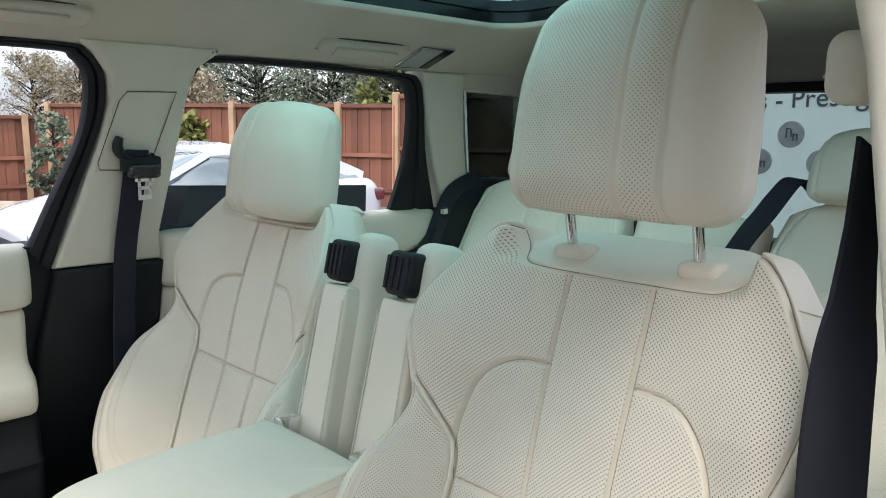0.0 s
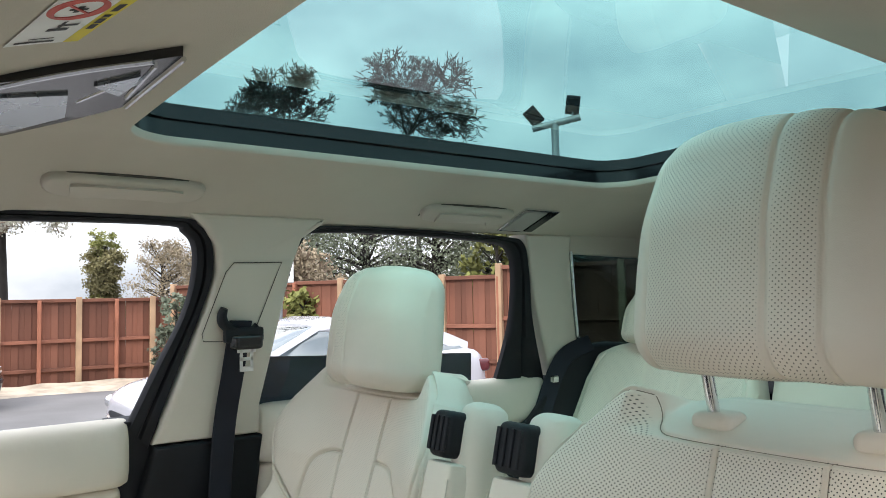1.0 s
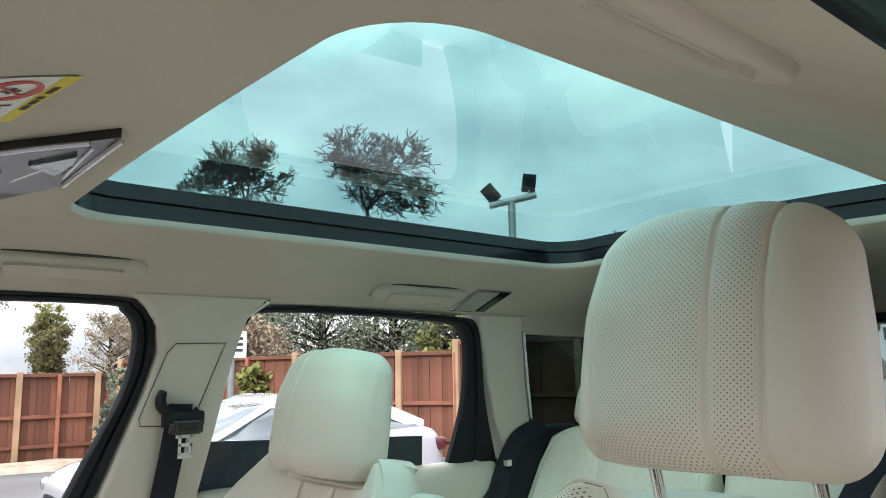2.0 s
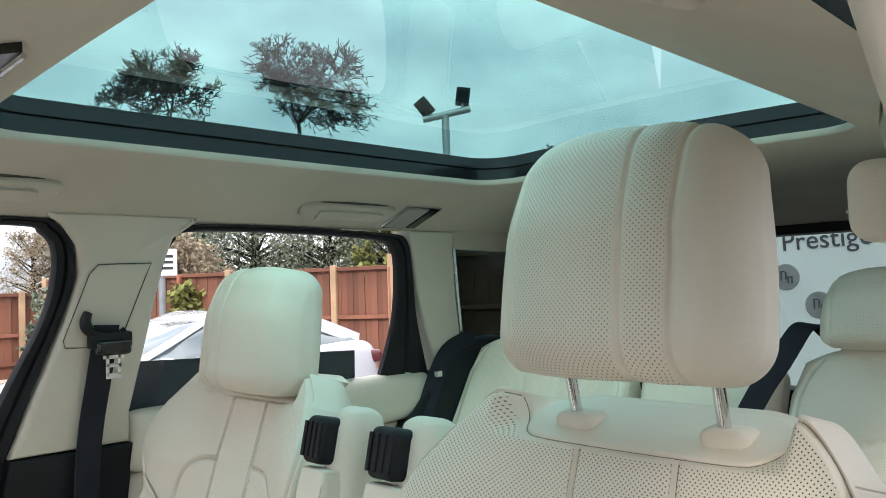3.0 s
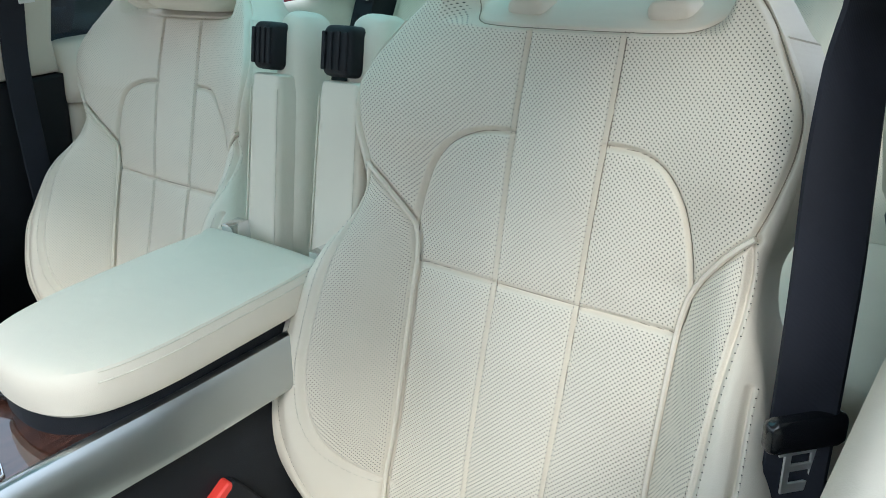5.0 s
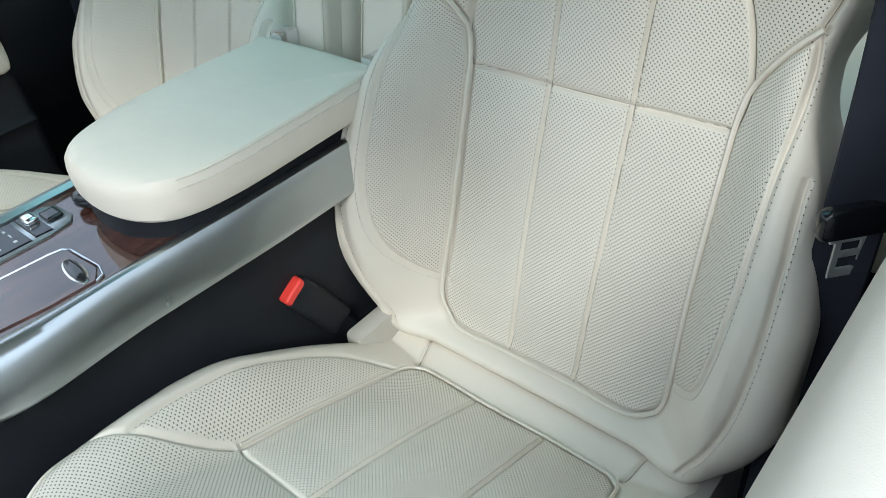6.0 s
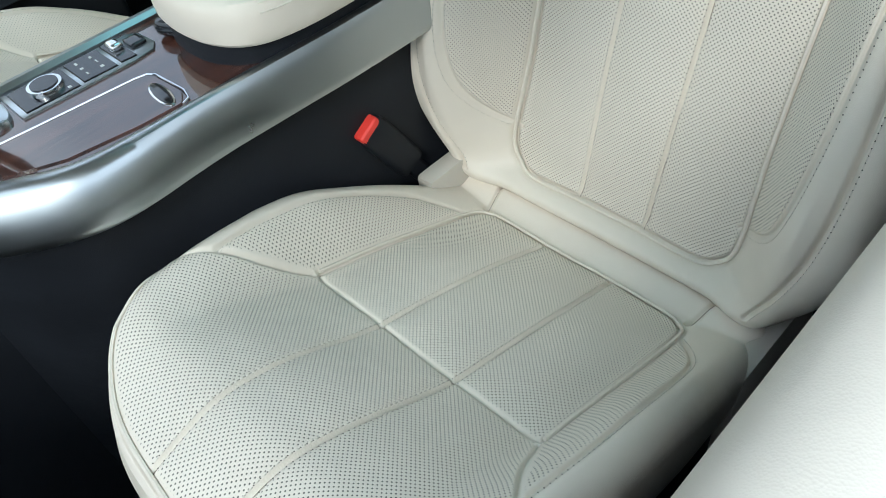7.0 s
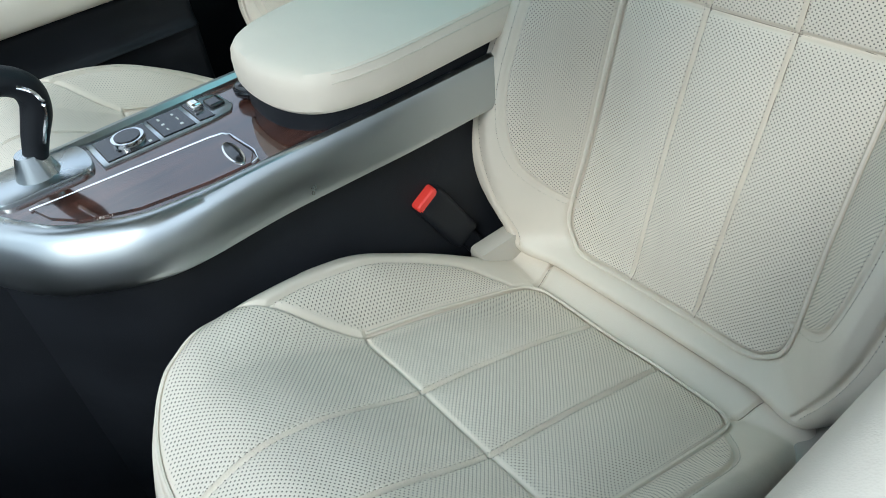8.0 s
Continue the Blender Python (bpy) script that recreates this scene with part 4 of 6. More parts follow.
roof = thing("roof_frame", "black frame of the panoramic roof", "roof frame", kind="structure")
bm = bmesh.new()
prof = [(0.006, 0.008), (0.006, 0.040), (-0.004, 0.042), (-0.004, 0.066), (0.03, 0.070)]
rings = []
for off, dz in prof:
    rings.append([])
    for x, y in hole:
        c = Vector((x, y - (OY0 + OY1) / 2))
        k = 1 + off / max(c.length, 0.1)
        rings[-1].append(bm.verts.new((x * k, (OY0 + OY1) / 2 + c.y * k, roof_z(x, y) + dz)))
for r, s in zip(rings[:-1], rings[1:]):
    for j in range(n):
        bm.faces.new((r[j], r[(j + 1) % n], s[(j + 1) % n], s[j]))
bmesh.ops.recalc_face_normals(bm, faces=bm.faces)
part("frame", bm, M_GLOSSBLACK, roof)
gl = thing("window_5", "teal-tinted panoramic glass roof panel", "glass roof", kind="structure")
bm = bmesh.new()
gr = {}
for i in range(17):
    for j in range(17):
        x, y = -0.46 + 0.92 * i / 16, -0.48 + 1.20 * j / 16
        gr[i, j] = bm.verts.new((x, y, 1.868 - 0.009 * (x / 0.43) ** 2))
for i in range(16):
    for j in range(16):
        bm.faces.new((gr[i, j], gr[i + 1, j], gr[i + 1, j + 1], gr[i, j + 1]))
part("roof_pane", bm, G_ROOF, gl)
# outer roof skin round the glass
bm = bmesh.new()
ring_in = rounded_rect(-0.46, 0.46, -0.48, 0.72, 0.08, 8)
vi = [bm.verts.new((x, y, 1.872 - 0.009 * (x / 0.43) ** 2)) for x, y in ring_in]
vo = []
for x, y in ring_in:
    cx, cy = x / 0.46, (y - 0.12) / 0.60
    m = max(abs(cx), abs(cy))
    ox_, oy_ = cx / m * 0.72, cy / m
    oy_ = 0.12 + oy_ * (1.9 if oy_ > 0 else 1.15)
    vo.append(bm.verts.new((ox_, oy_, 1.80 - (0.05 if abs(ox_) > 0.7 else 0))))
for j in range(len(vi)):
    bm.faces.new((vi[j], vi[(j + 1) % len(vi)], vo[(j + 1) % len(vi)], vo[j]))
bmesh.ops.recalc_face_normals(bm, faces=bm.faces)
part("roof_skin", bm, M_GLOSSBLACK, roof, "dark painted outer roof")

# floor, bulkhead, sills, windscreen, tailgate
bm = bmesh.new()
box(bm, (-0.93, -1.45, 0.36), (0.93, 2.05, 0.45), 0.01)
tagged(part("floor", bm, M_CARPET), "black carpeted car floor", "car floor", kind="structure")
bm = bmesh.new()
box(bm, (-0.83, -1.50, 0.40), (0.83, -1.30, 1.12), 0.02)
tagged(part("bulkhead", bm, M_BLACK), "plain black front bulkhead", "bulkhead", kind="structure")
ws = thing("window_6", "clear windscreen", "windscreen", kind="structure")
bm = bmesh.new()
v = [bm.verts.new(p) for p in ((-0.74, -1.50, 1.12), (0.74, -1.50, 1.12), (0.62, -0.98, 1.655), (-0.62, -0.98, 1.655))]
bm.faces.new(v)
part("windscreen_pane", bm, G_CLEAR, ws).visible_shadow = False
tg = thing("tailgate", "closed tailgate with tinted rear window", "tailgate", kind="structure")
bm = bmesh.new()
box(bm, (-0.75, 1.88, 1.682), (0.75, 2.00, 1.80), 0.012)
part("header", bm, M_BLACK, tg, "black trim above the rear window")
bm = bmesh.new()
box(bm, (-0.80, 1.95, 0.40), (0.80, 2.06, 1.16), 0.015)
part("lower_panel", bm, M_BLACK, tg)
bm = bmesh.new()
v = [bm.verts.new(p) for p in ((-0.72, 2.04, 1.15), (0.72, 2.04, 1.15), (0.66, 1.96, 1.69), (-0.66, 1.96, 1.69))]
bm.faces.new(v)
part("rear_pane", bm, G_REAR, tg, "green-tinted rear window glass").visible_shadow = False



# ---- interior things ----
def slab(bm, outline, z0, z1, bevel=0.01, seg=3):
    """A plate of the given plan, with its upper edge rounded."""
    lo = [bm.verts.new((x, y, z0)) for x, y in outline]
    hi = [bm.verts.new((x, y, z1)) for x, y in outline]
    n = len(outline)
    top = bm.faces.new(hi)
    bm.faces.new(lo[::-1])
    for i in range(n):
        bm.faces.new((lo[i], lo[(i + 1) % n], hi[(i + 1) % n], hi[i]))
    bmesh.ops.recalc_face_normals(bm, faces=bm.faces)
    if bevel:
        bmesh.ops.bevel(bm, geom=list(top.edges), offset=bevel, segments=seg, affect="EDGES", profile=0.5)


def loop_line(pts, n=6):
    """A closed smooth outline through the given points."""
    P = [(x, y, 0) for x, y in pts]
    full = curve_points([P[-1], *P, P[0], P[1]], n)
    return [(p.x, p.y) for p in full[n:-n - 1]]


# centre console
console = thing("centre_console", "centre console with satin silver rails and lacquered dark wood panel", "console")
bm = bmesh.new()
slab(bm, [(-0.128, -0.20), (-0.128, -1.30), (-0.05, -1.30), (-0.015, -0.885), (0.038, -0.838), (0.078, -0.788), (0.094, -0.735), (0.098, -0.20)], 0.44, 1.015, 0.01)
part("body", bm, M_BLACK, console, "black soft-touch console side")
# upper inner line of the near rail, with the reach of its face
RAIL = curve_points([(-0.16, -0.915, 1.050), (-0.045, -0.857, 1.050), (0.022, -0.817, 1.050), (0.052, -0.780, 1.050), (0.075, -0.740, 1.050), (0.084, -0.700, 1.050), (0.088, -0.640, 1.050), (0.091, -0.578, 1.050), (0.095, -0.500, 1.050), (0.099, -0.42, 1.050), (0.101, -0.27, 1.050), (0.102, -0.14, 1.050)], 8)
SECTION = [(-0.14, -0.016), (-0.10, -0.001), (0.05, 0.003), (0.28, 0.0045), (0.46, 0.003), (0.58, -0.002), (0.70, -0.010), (0.82, -0.021), (0.92, -0.034), (0.99, -0.047), (1.0, -0.052), (0.95, -0.057), (0.8, -0.059), (-0.1, -0.059)]
bm = bmesh.new()
rings_ = []
for i_, p in enumerate(RAIL):
    t_ = (RAIL[min(i_ + 1, len(RAIL) - 1)] - RAIL[max(i_ - 1, 0)]).normalized()
    o_ = Vector((-t_.y, t_.x, 0)) * -1
    w_ = 0.030 + 0.016 * float(step(-0.58, -0.78, p.y))
    rings_.append([bm.verts.new(p + o_ * k * w_ + Vector((0, 0, z))) for k, z in SECTION])
for r_, q_ in zip(rings_[:-1], rings_[1:]):
    for j in range(len(SECTION)):
        bm.faces.new((r_[j], r_[(j + 1) % len(SECTION)], q_[(j + 1) % len(SECTION)], q_[j]))
bm.faces.new(rings_[0][::-1])
bm.faces.new(rings_[-1])
bmesh.ops.recalc_face_normals(bm, faces=bm.faces)
part("silver_rail", bm, M_RAIL, console, "brushed silver side rail")
bm = bmesh.new()
sweep(bm, curve_points([(-0.135, -0.93, 1.042), (-0.126, -0.76, 1.048), (-0.122, -0.58, 1.050), (-0.122, -0.27, 1.050)], 6), [(0.010, -0.014), (0.009, 0.002), (0.003, 0.007), (-0.005, 0.006), (-0.011, -0.002), (-0.015, -0.03), (-0.012, -0.055), (0.004, -0.058)])
part("silver_rail", bm, M_RAIL, console, "satin silver side rail")
bm = bmesh.new()
plan = [(p.x, p.y + 0.001) for p in RAIL[8:]] + [(-0.116, -0.27), (-0.118, -0.76), (-0.118, -0.865)]
slab(bm, plan, 1.02, 1.0475, 0.002, 1)
part("wood_panel", bm, M_WOOD, console, "glossy dark wood veneer")
# tray lid with chrome border and finger pull
TRAY = [(-0.028, -0.822), (0.004, -0.812), (0.036, -0.786), (0.062, -0.735), (0.076, -0.66), (0.079, -0.612), (0.060, -0.600), (0.006, -0.603), (-0.006, -0.612)]
tray = under(new("tray_lid"), console)
bm = bmesh.new()
slab(bm, TRAY, 1.045, 1.0495, 0.0)
part("panel", bm, M_WOOD, tray)
bm = bmesh.new()
sweep(bm, [(x, y, 1.0495) for x, y in ((-0.030, -0.825), (-0.008, -0.620), (-0.004, -0.606), (0.006, -0.600), (0.060, -0.597), (0.077, -0.602), (0.082, -0.612))], circle(0.0012, 6))
part("chrome_border", bm, M_CHROME, tray, "thin chrome border")
for a_, b_, z_, mat_, lab_ in ((0.029, 0.0095, 1.0510, M_CHROME, "thin chrome rim"), (0.026, 0.0072, 1.0522, M_GLOSSBLACK, "oval dark finger pull")):
    bm = bmesh.new()
    slab(bm, [(x * a_, y * b_) for x, y in circle(1.0, 28)], 0, z_ - 1.047, 0.0012, 2)
    bmesh.ops.transform(bm, matrix=pose(0.047, -0.617, 1.047, 0, 0, -6), verts=bm.verts)
    part("finger_pull", bm, mat_, tray, lab_)
# switch strip
strip = under(new("switch_strip"), console)
bm = bmesh.new()
slab(bm, [(-0.112, -0.735), (-0.046, -0.735), (-0.042, -0.60), (-0.046, -0.572), (-0.060, -0.563), (-0.095, -0.565), (-0.107, -0.577)], 1.046, 1.0505, 0.0015, 2)
part("bezel", bm, M_SILVER, strip, "silver switch surround")
for y0, y1, nm in ((-0.728, -0.664, "dial_plate"), (-0.659, -0.617, "button_plate"), (-0.612, -0.592, "toggle_plate")):
    bm = bmesh.new()
    slab(bm, [(-0.106, y0), (-0.050, y0), (-0.048, y1), (-0.104, y1)], 1.050, 1.0520, 0.001, 1)
    part(nm, bm, M_GLOSSBLACK, strip, "gloss black switch plate")
bm = bmesh.new()
bmesh.ops.create_cone(bm, cap_ends=True, segments=36, radius1=0.0205, radius2=0.0195, depth=0.006, matrix=Matrix.Translation((-0.078, -0.692, 1.0545)))
part("dial_ring", bm, M_CHROME, strip, "chrome rotary dial ring")
bm = bmesh.new()
bmesh.ops.create_cone(bm, cap_ends=True, segments=36, radius1=0.0165, radius2=0.0155, depth=0.007, matrix=Matrix.Translation((-0.078, -0.692, 1.0552)))
part("dial_face", bm, M_GLOSSBLACK, strip)
M_MARK = material("pale_switch_marks", (0.55, 0.56, 0.56), rough=0.5, var=0.05)
for i, (x, y, w, h) in enumerate(((-0.093, -0.648, 0.007, 0.003), (-0.078, -0.648, 0.004, 0.004), (-0.063, -0.648, 0.006, 0.002), (-0.092, -0.630, 0.005, 0.003), (-0.078, -0.629, 0.008, 0.0016), (-0.062, -0.630, 0.005, 0.004), (-0.055, -0.674, 0.005, 0.004))):
    bm = bmesh.new()
    box(bm, (x - w / 2, y - h / 2, 1.0519), (x + w / 2, y + h / 2, 1.0524))
    part("switch_mark", bm, M_MARK, strip)
V, F = rounded_block((0.022, 0.016, 0.012), 0.005, 8)
part("toggle", bm_from(V + np.array([-0.086, -0.601, 1.054]), F), M_CHROME, strip, "chrome toggle")
V, F = rounded_block((0.026, 0.020, 0.006), 0.0028, 8)
part("park_button", bm_from(V + np.array([-0.078, -0.579, 1.052]), F), M_GLOSSBLACK, strip, "black push button")

# gear selector
gear = thing("gear_selector", "black leather pistol-grip gear selector with chrome flanks on the console", "gear selector")
bm = bmesh.new()
slab(bm, loop_line([(-0.125, -0.85), (-0.06, -0.85), (-0.052, -0.80), (-0.056, -0.745), (-0.12, -0.745), (-0.128, -0.80)]), 1.0465, 1.054, 0.002, 2)
part("surround", bm, M_SILVER, gear, "silver selector plate")
bm = bmesh.new()
bmesh.ops.create_cone(bm, cap_ends=True, segments=24, radius1=0.026, radius2=0.015, depth=0.030, matrix=Matrix.Translation((-0.091, -0.795, 1.066)))
part("collar", bm, M_SILVER, gear, "chrome collar")
bm = bmesh.new()
gp = curve_points([(-0.091, -0.795, 1.06), (-0.090, -0.780, 1.095), (-0.088, -0.764, 1.13), (-0.088, -0.768, 1.155), (-0.089, -0.795, 1.170), (-0.090, -0.845, 1.172), (-0.090, -0.870, 1.168)], 6)
sweep(bm, gp, circle(0.019, 14, 0.85, 1.0), up=(1, 0, 0), scales=[0.75 + 0.25 * min(1, k / 10) if k < len(gp) - 4 else 1 - 0.12 * (k - len(gp) + 4) for k in range(len(gp))])
part("grip", bm, M_BLACK, gear, "black leather grip")
for sx in (-1, 1):
    bm = bmesh.new()
    sweep(bm, [p + Vector((sx * 0.0165, 0.004, -0.002)) for p in gp[6:22]], circle(0.0045, 8, 1.0, 0.6))
    part("flank", bm, M_CHROME, gear, "chrome flank insert")

# padded lid behind the switches
lid = thing("console_armrest", "padded cream leather console lid over a black storage box", "armrest")
LID = loop_line([(-0.100, -0.205), (0.100, -0.203), (0.116, -0.235), (0.121, -0.34), (0.121, -0.455), (0.102, -0.522), (0.052, -0.553), (-0.02, -0.556), (-0.074, -0.537), (-0.104, -0.470), (-0.115, -0.34), (-0.112, -0.23)], 8)
bm = bmesh.new()
rows_ = []
cx, cy = 0.002, -0.385
prof = [(0.90, 1.074), (0.97, 1.075), (0.995, 1.080), (1.0, 1.092), (0.997, 1.105), (0.985, 1.115), (0.95, 1.1225), (0.88, 1.126), (0.70, 1.1285), (0.45, 1.130), (0.2, 1.1305)]
for k, z in prof:
    rows_.append([bm.verts.new((cx + (x - cx) * k, cy + (y - cy) * k, z)) for x, y in LID])
for a_, b_ in zip(rows_[:-1], rows_[1:]):
    for i in range(len(LID)):
        bm.faces.new((a_[i], a_[(i + 1) % len(LID)], b_[(i + 1) % len(LID)], b_[i]))
bm.faces.new(rows_[-1])
bm.faces.new(rows_[0][::-1])
bmesh.ops.recalc_face_normals(bm, faces=bm.faces)
part("pad", bm, M_LEATHER, lid, "soft cream leather pad")
for k, z in ((0.992, 1.1105), (0.966, 1.1200)):
    bm = bmesh.new()
    pts = [(cx + (x - cx) * k, cy + (y - cy) * k, z) for x, y in LID if x > 0.06 and -0.515 < y < -0.21]
    sweep(bm, pts, circle(0.0009, 5))
    part("edge_seam", bm, M_THREAD, lid, "stitched edge seam")
bm = bmesh.new()
slab(bm, [(cx - 0.004 + (x - cx) * 0.86, cy - 0.002 + (y - cy) * 0.95) for x, y in LID], 1.0, 1.076, 0.0)
part("box", bm, M_BLACK, lid, "black storage box")
V, F = rounded_block((0.05, 0.03, 0.022), 0.009, 8)
part("latch", bm_from(np.array([pose(-0.05, -0.535, 1.060, 0, 0, 20) @ Vector(v) for v in V]), F), M_GLOSSBLACK, lid, "black lid latch")
for x in (-0.082, 0.098):
    bm = bmesh.new()
    box(bm, (x - 0.012, -0.212, 1.06), (x + 0.012, -0.180, 1.131), 0.004, 2)
    part("hinge", bm, M_CHROME, lid, "chrome lid hinge")


# seat belts
def ribbon(bm, path, width, thick=0.0014, normal=(1, 0, 0)):
    P = [Vector(p) for p in path]
    rings = []
    for i, p in enumerate(P):
        t = (P[min(i + 1, len(P) - 1)] - P[max(i - 1, 0)]).normalized()
        nrm = Vector(normal) if not isinstance(normal, list) else Vector(normal[i])
        side = t.cross(nrm).normalized()
        nn = side.cross(t).normalized()
        rings.append([bm.verts.new(p + side * a + nn * b) for a, b in ((-width / 2, -thick), (-width / 2 + 0.002, thick), (width / 2 - 0.002, thick), (width / 2, -thick))])
    for r, s in zip(rings[:-1], rings[1:]):
        for j in range(4):
            bm.faces.new((r[j], r[(j + 1) % 4], s[(j + 1) % 4], s[j]))
    bm.faces.new(rings[0][::-1])
    bm.faces.new(rings[-1])
    bmesh.ops.recalc_face_normals(bm, faces=bm.faces)


def belt_tongue(parent, m):
    """Steel tongue in a black moulded grip; local x along the strap's width, z up."""
    tongue = under(new("tongue"), parent)
    bm = bmesh.new()
    V, F = rounded_block((0.066, 0.018, 0.030), 0.008, 9)
    part("grip", bm_from(np.array([m @ Vector(v) for v in V]), F), M_GLOSSBLACK, tongue)
    bm.free()
    for x0, x1, z0, z1 in ((-0.014, -0.0080, -0.052, -0.012), (0.0080, 0.014, -0.052, -0.012), (-0.014, 0.014, -0.058, -0.048), (-0.014, 0.014, -0.037, -0.030), (-0.019, 0.019, -0.021, -0.010)):
        bm = bmesh.new()
        box(bm, (x0, -0.0012, z0), (x1, 0.0012, z1), 0.0006, 1, m)
        part("steel_plate", bm, M_STEEL, tongue, "bright steel tongue plate")


def front_belt(side, tongue_z):
    s = side
    belt = thing("seat_belt", "black webbing seat belt hanging from its pillar anchor", "seat belt", "front seat belts")
    zs = [1.505, 1.46, 1.40, 1.28, 1.10, 0.90, 0.70, 0.55]
    if s < 0:
        path = [side_point(s, -0.152 - 0.050 * (1.5 - z), z, 0.048 if z > 1.2 else 0.052) for z in zs]
        path = [Vector((max(-0.735, p.x), p.y, p.z)) for p in path]
    else:
        path = [Vector(p) for p in ((0.652, -0.130, 1.545), (0.660, -0.165, 1.480), (0.666, -0.190, 1.430), (0.668, -0.205, 1.375), (0.670, -0.215, 1.325), (0.674, -0.225, 1.24), (0.676, -0.238, 1.10), (0.676, -0.252, 0.92), (0.676, -0.268, 0.70), (0.690, -0.280, 0.55))]
    bm = bmesh.new()
    fine = curve_points(path, 5)
    turn = [(math.cos(radians(q)), -math.sin(radians(q)), 0) for q in (np.interp([p_.z for p_ in fine], [1.24, 1.33, 1.40, 1.43, 1.48], [80, 66, 48, 28, 16]))]
    ribbon(bm, fine, 0.047, normal=(1, 0.0, 0) if s < 0 else turn)
    part("strap", bm, M_WEB, belt)
    if s > 0:
        belt_tongue(belt, Matrix.Translation((0.680, -0.244, 1.132)) @ pose(0, 0, 0, 0, 0, 48))
        return belt
    # slotted anchor
    top = side_point(s, -0.118, 1.500, 0.044)
    bm = bmesh.new()
    hook = [side_point(s, y, z, 0.046) for y, z in ((-0.188, 1.530), (-0.191, 1.514), (-0.185, 1.499), (-0.168, 1.489), (-0.146, 1.485), (-0.126, 1.487), (-0.116, 1.494))]
    sweep(bm, curve_points(hook, 5), [(x, y) for x, y in circle(0.0135, 10, 0.7, 1.0)], up=(1, 0, 0), scales=[0.75 + 0.35 * math.sin(math.pi * min(1, k / 22)) for k in range(31)])
    part("anchor_guide", bm, M_BLACK, belt, "black hooked belt guide")
    bm = bmesh.new()
    box(bm, (-0.008, -0.040, -0.016), (0.010, 0.040, 0.014), 0.006, 2, Matrix.Translation(side_point(s, -0.146, 1.478, 0.052)))
    part("anchor_cover", bm, M_BLACK, belt, "black belt anchor cover")
    belt_tongue(belt, Matrix.Translation(side_point(s, -0.142, 1.463, 0.062)) @ pose(0, 0, 0, 0, 0, 90))
    return belt


front_belt(-1, 1.45)
front_belt(1, 1.15)


def belt_buckle(x):
    b = thing("belt_buckle", "black seat belt buckle with red release button beside the seat", "belt buckle", "belt buckles")
    m = pose(x, -0.378, 0.845, 30, 0, 0)
    bm = bmesh.new()
    V, F = rounded_block((0.030, 0.046, 0.118), 0.008, 10)
    part("housing", bm_from(np.array([m @ Vector(v) for v in V]), F), M_BLACK, b)
    bm.free()
    bm = bmesh.new()
    box(bm, (-0.014, -0.021, 0.042), (0.013, 0.017, 0.066), 0.006, 3, m)
    part("release_button", bm, M_RED, b, "red push button")
    bm = bmesh.new()
    box(bm, (-0.010, -0.014, -0.20), (0.010, 0.014, -0.03), 0.004, 1, m)
    part("stalk", bm, M_BLACK, b)


belt_buckle(0.098)
belt_buckle(-0.135)


# near pillar belt-height slider housing
slider = thing("belt_adjuster", "cream belt height slider on the pillar", "belt adjuster")
V, F = rounded_block((0.038, 0.062, 0.058), 0.016, 12)
part("housing", bm_from(V + np.array([0.630, -0.112, 1.608]), F), M_TRIM, slider)
bm = bmesh.new()
box(bm, (0.6095, -0.130, 1.600), (0.6115, -0.094, 1.603), 0.0005, 1)
part("seam_line", bm, M_SKIRT, slider)


# ceiling fittings
def roof_frame_at(x, y):
    e = 0.004
    n = Vector(((roof_z(x + e, y) - roof_z(x - e, y)) / (2 * e), (roof_z(x, y + e) - roof_z(x, y - e)) / (2 * e), -1)).normalized()
    yd = Vector((0, 1, (roof_z(x, y + e) - roof_z(x, y - e)) / (2 * e))).normalized()
    xd = yd.cross(n).normalized()
    return axes_matrix(Vector((x, y, roof_z(x, y))), xd, yd, n)


